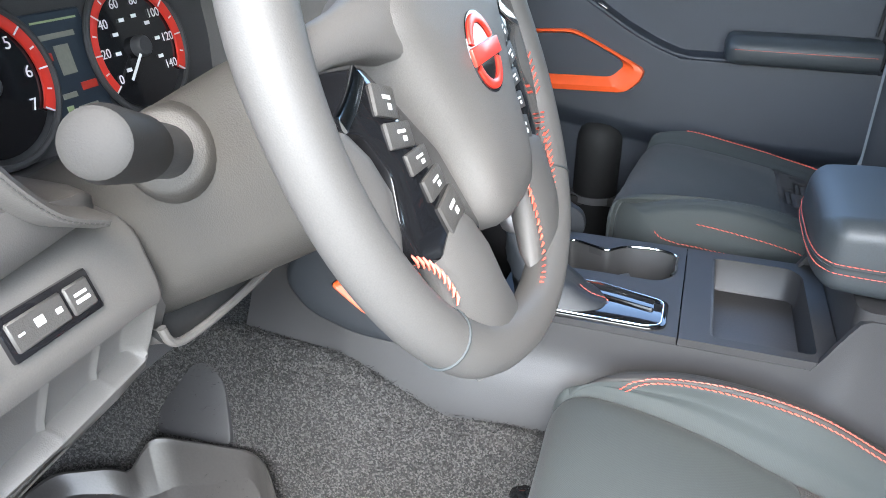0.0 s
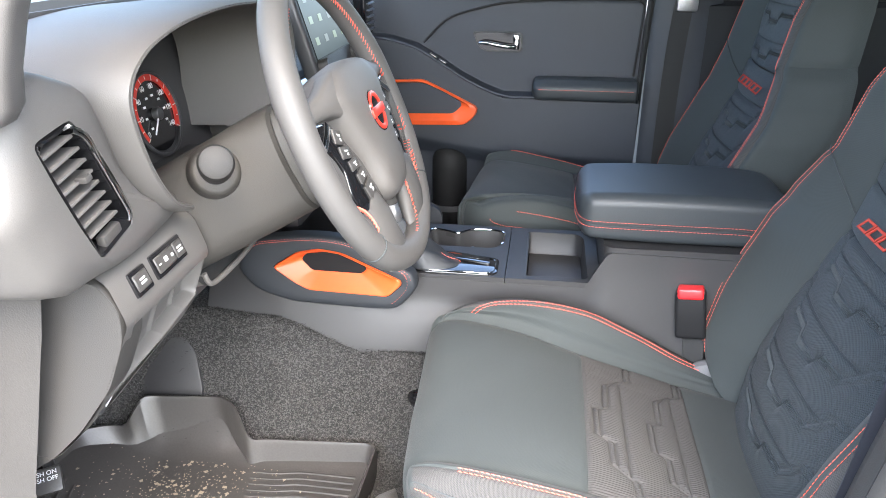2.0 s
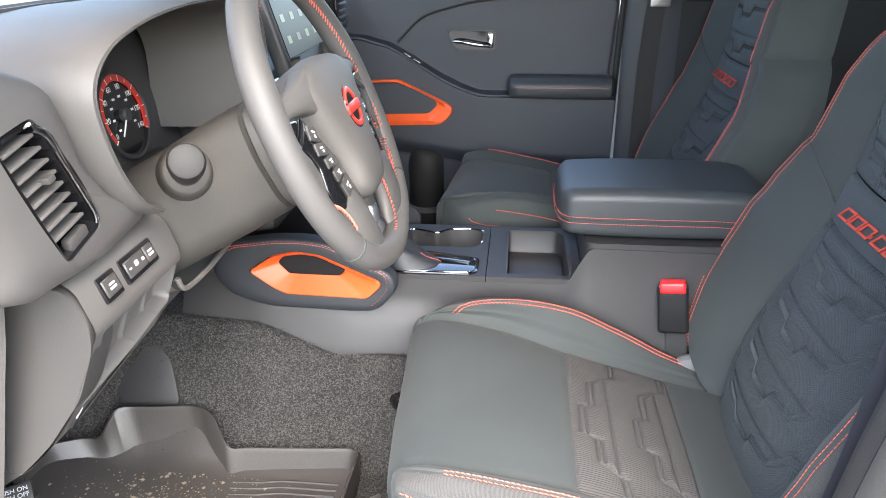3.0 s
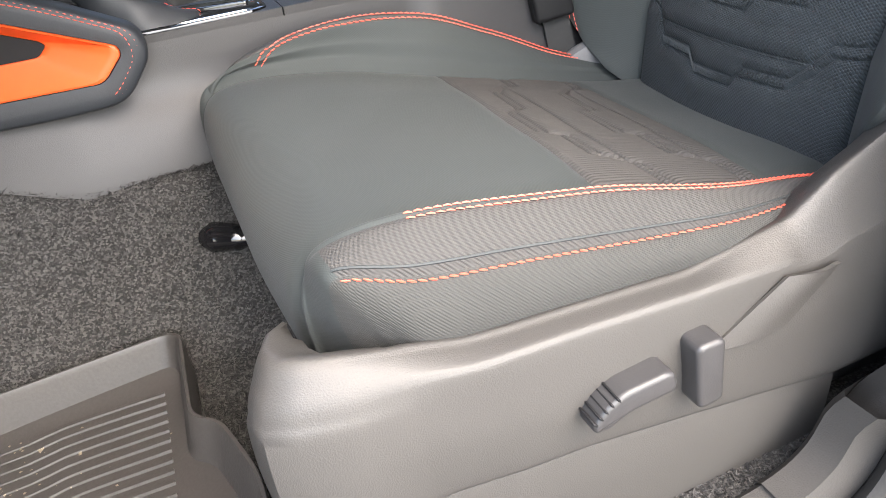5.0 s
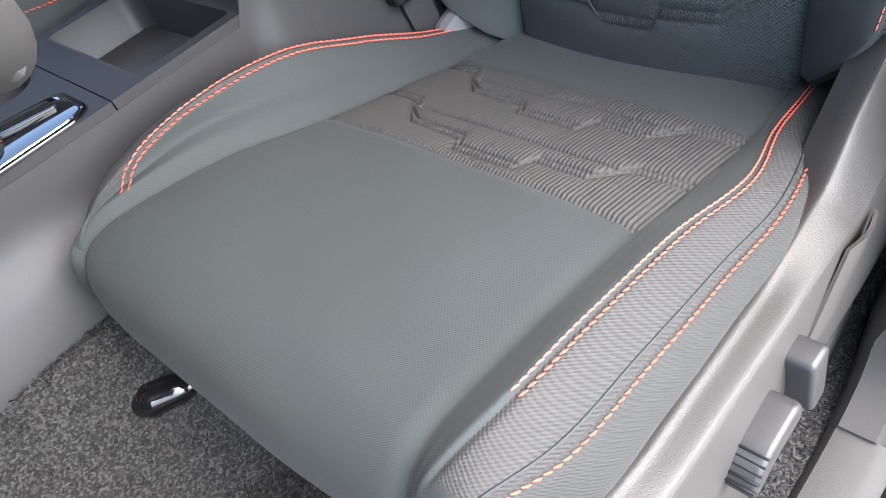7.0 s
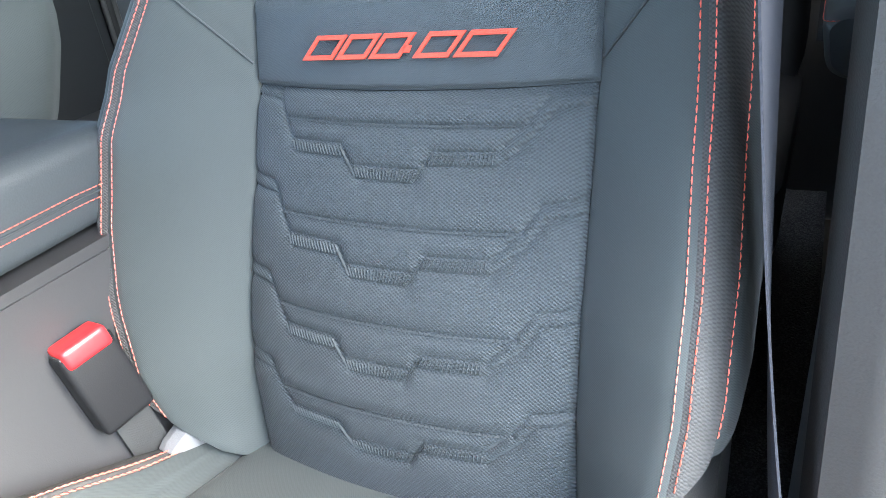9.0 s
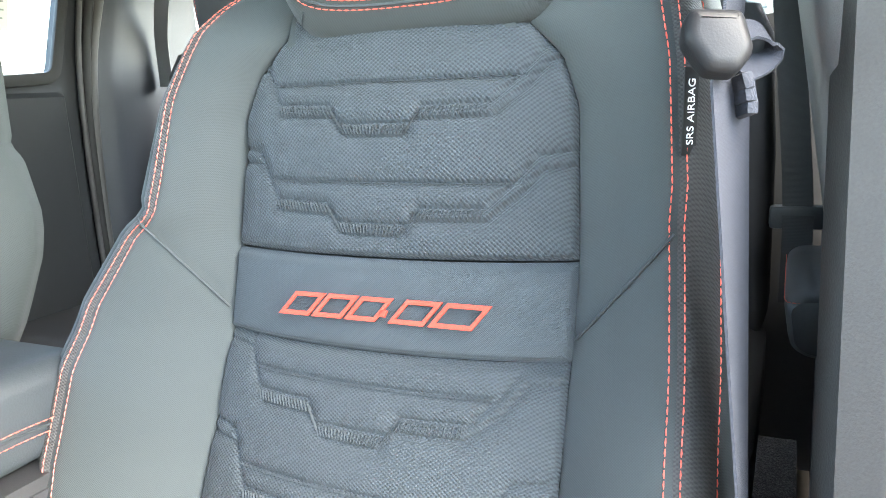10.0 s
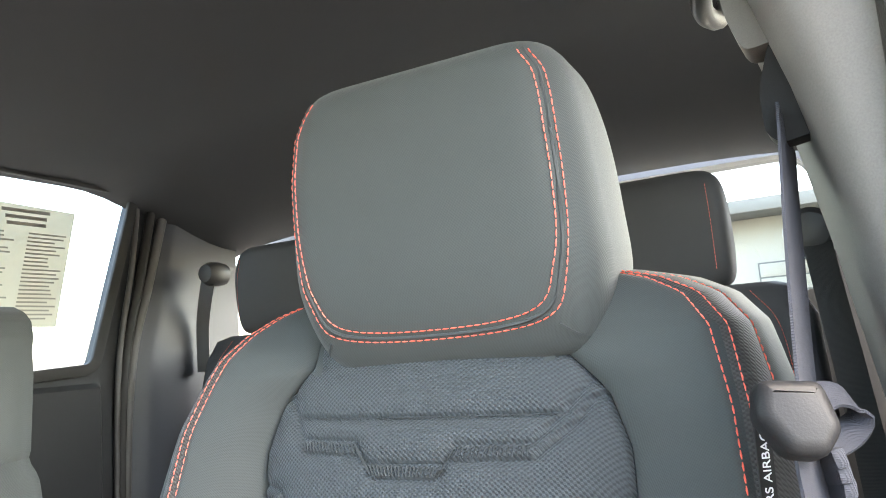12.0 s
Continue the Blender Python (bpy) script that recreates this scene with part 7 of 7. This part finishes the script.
webbing("webbing", [(0.606, -0.640, 0.670), (0.601, -0.644, 0.60), (0.592, -0.650, 0.50), (0.576, -0.657, 0.40), (0.556, -0.666, 0.31), (0.534, -0.675, 0.24), (0.516, -0.681, 0.178)], 0.044, BELT, belt, "grey webbing", across=[(0.95, -0.28, 0), (0.95, -0.29, 0), (0.94, -0.30, 0), (0.95, -0.26, 0), (0.99, -0.12, -0.1), (1, 0.10, -0.2), (0.9, 0.35, -0.2)])
mt = frame_of((0.583, -0.636, 0.675), (0.30, -0.92, -0.20), (0.28, 0.15, 1))
prism("tongue", rounded([(-0.015, 0.013), (0.009, 0.016), (0.017, -0.002), (0.011, -0.014), (-0.003, -0.015), (-0.015, -0.002)], 0.004, 4), 0.014, TONGUE, belt, "black plastic belt tongue", mt @ pose(0, 0, -0.006), r=0.006, seg=4)
c = [(0.603, -0.641, 0.676), (0.611, -0.648, 0.681), (0.618, -0.655, 0.679), (0.621, -0.658, 0.672), (0.615, -0.654, 0.666), (0.606, -0.646, 0.662)]
webbing("loop", c, 0.015, BELT, belt, "folded grey webbing", across=(0.6, 0.3, 0.5), n=24)
for k in range(3):
    rbox("fold", (0.606 + 0.001 * k, -0.645 - 0.001 * k, 0.656 - 0.006 * k), (0.026, 0.006, 0.0085), BELT, belt, "gathered webbing", r=0.0022, rot=(8 * k - 12, 10, 25))
guide = thing("belt_guide", "black plastic belt guide on its height adjuster", "belt guide", at=(0.70, -0.66, 0.84))
md_ = frame_of((0.690, -0.650, 0.833), (0.10, 0.99, 0), (0.16, 0.07, 1))
loop = rounded([(-0.013, -0.026), (0.006, -0.029), (0.013, -0.022), (0.014, 0.004), (0.006, 0.032), (-0.006, 0.034), (-0.014, 0.006), (-0.016, -0.014)], 0.008, 5)
prism("guide_loop", loop, 0.016, TONGUE, guide, "black rounded loop", md_ @ pose(0, 0, -0.008), r=0.006, seg=3)
ma = frame_of((0.700, -0.646, 0.885), (0.05, 1.0, -0.25), (0.20, 0.28, 1))
carrier = rounded([(-0.020, -0.022), (-0.002, -0.024), (-0.002, -0.002), (0.012, 0.002), (0.020, 0.012), (0.018, 0.070), (-0.016, 0.070), (-0.022, 0.0)], 0.006, 4)
prism("adjuster", carrier, 0.022, PLASTIC, guide, "charcoal height adjuster", ma @ pose(0, 0, -0.012) @ Matrix.Diagonal((-1, 1, 1, 1)), r=0.004, seg=3)
part("release_button", rbox_bm((0.022, 0.024, 0.006), 0.002, 2, ma @ pose(0.0, 0.048, -0.014)), PLASTIC_DARK, guide, "dark release button")
ring = np.array([(0.511 + 0.004 * math.cos(a), -0.682 + 0.0125 * math.cos(a), 0.162 + 0.017 * math.sin(a)) for a in np.linspace(0, 2 * math.pi, 33)])
sweep("anchor_ring", ring, disc(0.0042, 8), PLASTIC_DARK, belt, "black anchor ring", up=(1, 0, 0))
stem = spline([(0.509, -0.683, 0.156), (0.506, -0.686, 0.12), (0.503, -0.690, 0.07), (0.500, -0.694, 0.0)], 16)
sweep("anchor_stem", stem, rounded([(-0.009, -0.003), (0.009, -0.003), (0.009, 0.003), (-0.009, 0.003)], 0.002, 3), PALE, belt, "light grey anchor stem", up=(1, 0, 0))

pb = thing("seat_belt", "dark passenger seat belt on its pillar", "seat belt", at=(0.56, 0.68, 0.5))
webbing("webbing", [(0.60, 0.672, 1.0), (0.575, 0.675, 0.80), (0.555, 0.680, 0.55), (0.55, 0.682, 0.1)], 0.046, BELT_DARK, pb, "", across=(1, 0, 0), n=24)
rbox("tongue", (0.570, 0.666, 0.700), (0.05, 0.016, 0.05), STEEL, pb, "metal belt tongue", r=0.006)

# ---- rear bench ----
bench = thing("rear_bench", "black cloth rear bench seat with coral piping", "rear seat", at=(1.3, MID, 0.0))
rings = []
for z, x0, x1, w in ((0.18, 1.36, 1.52, 0.60), (0.30, 1.37, 1.56, 0.63), (0.55, 1.44, 1.60, 0.63), (0.72, 1.48, 1.61, 0.62), (0.765, 1.495, 1.60, 0.60), (0.775, 1.51, 1.59, 0.57)):
    r = rounded([(x0, -w), (x0, w), (x1, w), (x1, -w)], 0.04, 5)
    rings.append([(a, MID + b, z) for a, b in r])
loft("backrest", rings, REARCLOTH, bench, "black cloth rear backrest")
rings = []
for z, x0, x1, w in ((0.05, 0.98, 1.45, 0.60), (0.20, 0.94, 1.45, 0.63), (0.265, 0.95, 1.45, 0.63), (0.285, 0.99, 1.45, 0.60)):
    r = rounded([(x0, -w), (x0, w), (x1, w), (x1, -w)], 0.05, 5)
    rings.append([(a, MID + b, z) for a, b in r])
loft("cushion", rings, REARCLOTH, bench, "black cloth rear cushion")
for s in (-1, 1):
    for off in (0.0, 0.03):
        c = spline([(1.372, MID + s * (0.53 + off), 0.30), (1.437, MID + s * (0.55 + off), 0.55), (1.476, MID + s * (0.54 + off), 0.70), (1.495, MID + s * (0.50 + off), 0.765)], 60)
        stitches("stitching", c - np.array([0.004, 0, 0]), np.tile([-1.0, 0, 0], (60, 1)), bench)
    cy = MID + s * 0.385
    rings = []
    for z, hw, x0, x1 in ((0.772, 0.10, 1.50, 1.56), (0.785, 0.122, 1.485, 1.575), (0.83, 0.127, 1.475, 1.585), (0.90, 0.126, 1.47, 1.58), (0.945, 0.120, 1.478, 1.57), (0.962, 0.105, 1.49, 1.555), (0.966, 0.085, 1.505, 1.545)):
        r = rounded([(x0, -hw), (x0, hw), (x1, hw), (x1, -hw)], 0.03, 5)
        rings.append([(a, cy + b, z) for a, b in r])
    R = np.array(rings)
    hd = loft("headrest", np.stack([spline(R[:, i], 30) for i in range(R.shape[1])], 1), REARCLOTH, bench, "black cloth rear headrest")
    for u in (-0.105, 0.105):
        c = spline([(1.474, cy + u, 0.80), (1.470, cy + u, 0.88), (1.479, cy + u * 0.97, 0.94)], 40)
        stitches("stitching", c - np.array([0.002, 0, 0]), np.tile([-1.0, 0, 0], (40, 1)), hd)
for s in (-1, 1):
    rb = thing("rear_seat_belt", "dark rear seat belt with a rounded guide", "seat belt", "rear belts", at=(1.56, MID + s * 0.64, 0.8))
    y = MID + s * 0.645
    ring = [[(1.535 + dx_, y - s * 0.02 + r * (1.0 if s < 0 else 0.72) * math.cos(a), (0.845 if s < 0 else 0.925) + r * (1.0 if s < 0 else 0.72) * math.sin(a)) for a in np.linspace(0, 2 * math.pi, 25)[:-1]] for dx_, r in ((-0.030, 0.010), (-0.026, 0.028), (-0.012, 0.038), (0.01, 0.040), (0.03, 0.036))]
    loft("guide", ring, PLASTIC_DARK, rb, "black rounded belt guide")
    webbing("webbing", [(1.51, y - s * 0.012, 0.825), (1.47, y - s * 0.004, 0.74), (1.42, y + s * 0.008, 0.62), (1.36, y + s * 0.020, 0.47), (1.32, y + s * 0.020, 0.34)] if s < 0 else [(1.525, y - 0.012, 0.905), (1.535, y + 0.010, 0.86), (1.545, y + 0.030, 0.80), (1.55, y + 0.036, 0.70)], 0.040, BELT_DARK if s < 0 else PALE, rb, "", across=(0, 1, 0), n=30)
    if s < 0:
        rbox("tongue", (1.366, y - 0.020, 0.455), (0.02, 0.075, 0.035), PLASTIC_DARK, rb, "black belt tongue", r=0.008)

# grab handle on the roof side
gh = thing("grab_handle", "dark plastic grab handle on the headliner", "grab handle", at=(0.95, -0.60, 1.08))
c = spline([(0.98, -0.60, 1.09), (1.0, -0.585, 1.055), (1.06, -0.575, 1.045), (1.12, -0.585, 1.055), (1.14, -0.60, 1.09)], 24)
sweep("grip", c, disc(0.011, 10), PLASTIC_DARK, gh, up=(0, 1, 0.3))

# price sheet on the passenger's rear window: plain bars for its lines
sh = thing("window_sticker", "cream paper price sheet with grey printed lines on the window", "sticker", at=(1.10, 0.72, 0.82))
paper = holed("paper", [(0.99, 0.815), (1.215, 0.815), (1.262, 1.052), (1.035, 1.060)], [], 0.0006, PAPER, sh, "", frame_of((0, 0.722, 0), (1, 0, 0), (0, 0, 1)))
rng = np.random.default_rng(2)
for cx in (0, 1):
    for j in range(22):
        z = 1.000 - j * 0.0080
        x0 = 1.020 + (z - 0.82) * 0.19 + cx * 0.105
        w = rng.uniform(0.045, 0.085)
        rbox("print_line", (x0 + w / 2, 0.7208, z), (w, 0.0004, 0.0034), PRINT, paper, r=0)
for z, w in ((1.044, 0.10), (1.031, 0.085), (1.018, 0.08)):
    rbox("print_line", (1.155, 0.7208, z), (w, 0.0004, 0.007), PRINT, paper, r=0)


# ---- outside: low building, far hills, parked truck ----
SIDING = material("pale metal siding", (0.22, 0.21, 0.18), 0.5, wear=0.5, grain=8, bump=0.05, vary=0.08)
ROOFING = material("grey metal roof", (0.07, 0.071, 0.068), 0.5, wear=0.5, grain=8, bump=0.05)
HILL = material("hazy hill", (0.11, 0.113, 0.105), 1.0, wear=0.02, grain=0.3, bump=0)
hall = thing("service_building", "pale metal service building with roll-up doors", "building", at=(26, -6, -0.72))
rbox("wall", (28, -4, 1.6), (6, 30, 4.6), SIDING, hall, r=0.02)
rbox("roof", (27.6, -4, 4.1), (8.5, 31, 0.4), ROOFING, hall, "grey metal roof edge", r=0.05)
rbox("canopy", (23.5, -8, 2.7), (4.0, 16, 0.22), SIDING, hall, "white canopy", r=0.03)
for y in range(-15, 1, 5):
    rbox("canopy_post", (21.8, y, 0.95), (0.16, 0.16, 3.4), SIDING, hall, r=0.01)
for y in (-14, -9.5, -5, -0.5, 4):
    d = rbox("roll_up_door", (24.97, y, 0.9), (0.06, 3.4, 3.2), ROOFING, hall, "grey roll-up door", r=0.01)
    for k in range(7):
        rbox("door_slat", (24.92, y, -0.45 + k * 0.45), (0.03, 3.3, 0.40), SIDING, d, r=0.01)
rows = [[(x, 260 + 20 * math.sin(x / 90.0), z * (14 + 9 * math.sin(x / 70.0) + 5 * math.sin(x / 31.0)) - 1.0) for x in np.linspace(-400, 700, 90)] for z in (0, 0.5, 0.85, 1.0)]
tagged(sheet("backdrop_hills", rows, HILL), "far hazy hills on the horizon", "hills", kind="structure")
CARBODY = material("dark blue grey car paint", (0.05, 0.055, 0.065), 0.25, 0.2, coat=0.8, bump=0)
car = thing("parked_car", "dark parked car in the lot", "car", at=(9.0, 9.5, -0.72))
side = rounded([(-2.2, 0.25), (2.2, 0.25), (2.25, 0.75), (1.3, 0.95), (0.8, 1.45), (-1.1, 1.45), (-1.8, 0.98), (-2.25, 0.85)], 0.12, 4)
prism("body", side, 1.8, CARBODY, car, "dark blue grey body", pose(9.0, 10.4, -0.72) @ pose(0, 0, 0, 90, 0, 0), r=0.10, seg=3)
for x in (-1.35, 1.35):
    ring = [[(9.0 + x + 0.33 * k * math.cos(a), y, -0.39 + 0.33 * k * math.sin(a)) for a in np.linspace(0, 2 * math.pi, 25)[:-1]] for y, k in ((8.56, 0.8), (8.56, 1.0), (8.80, 1.0))]
    loft("wheel", ring, WEATHER, car, "black tyre")
rbox("windscreen", (9.0, 8.59, 0.50), (1.5, 0.02, 0.36), PIANO, car, "dark side glass", r=0.01)
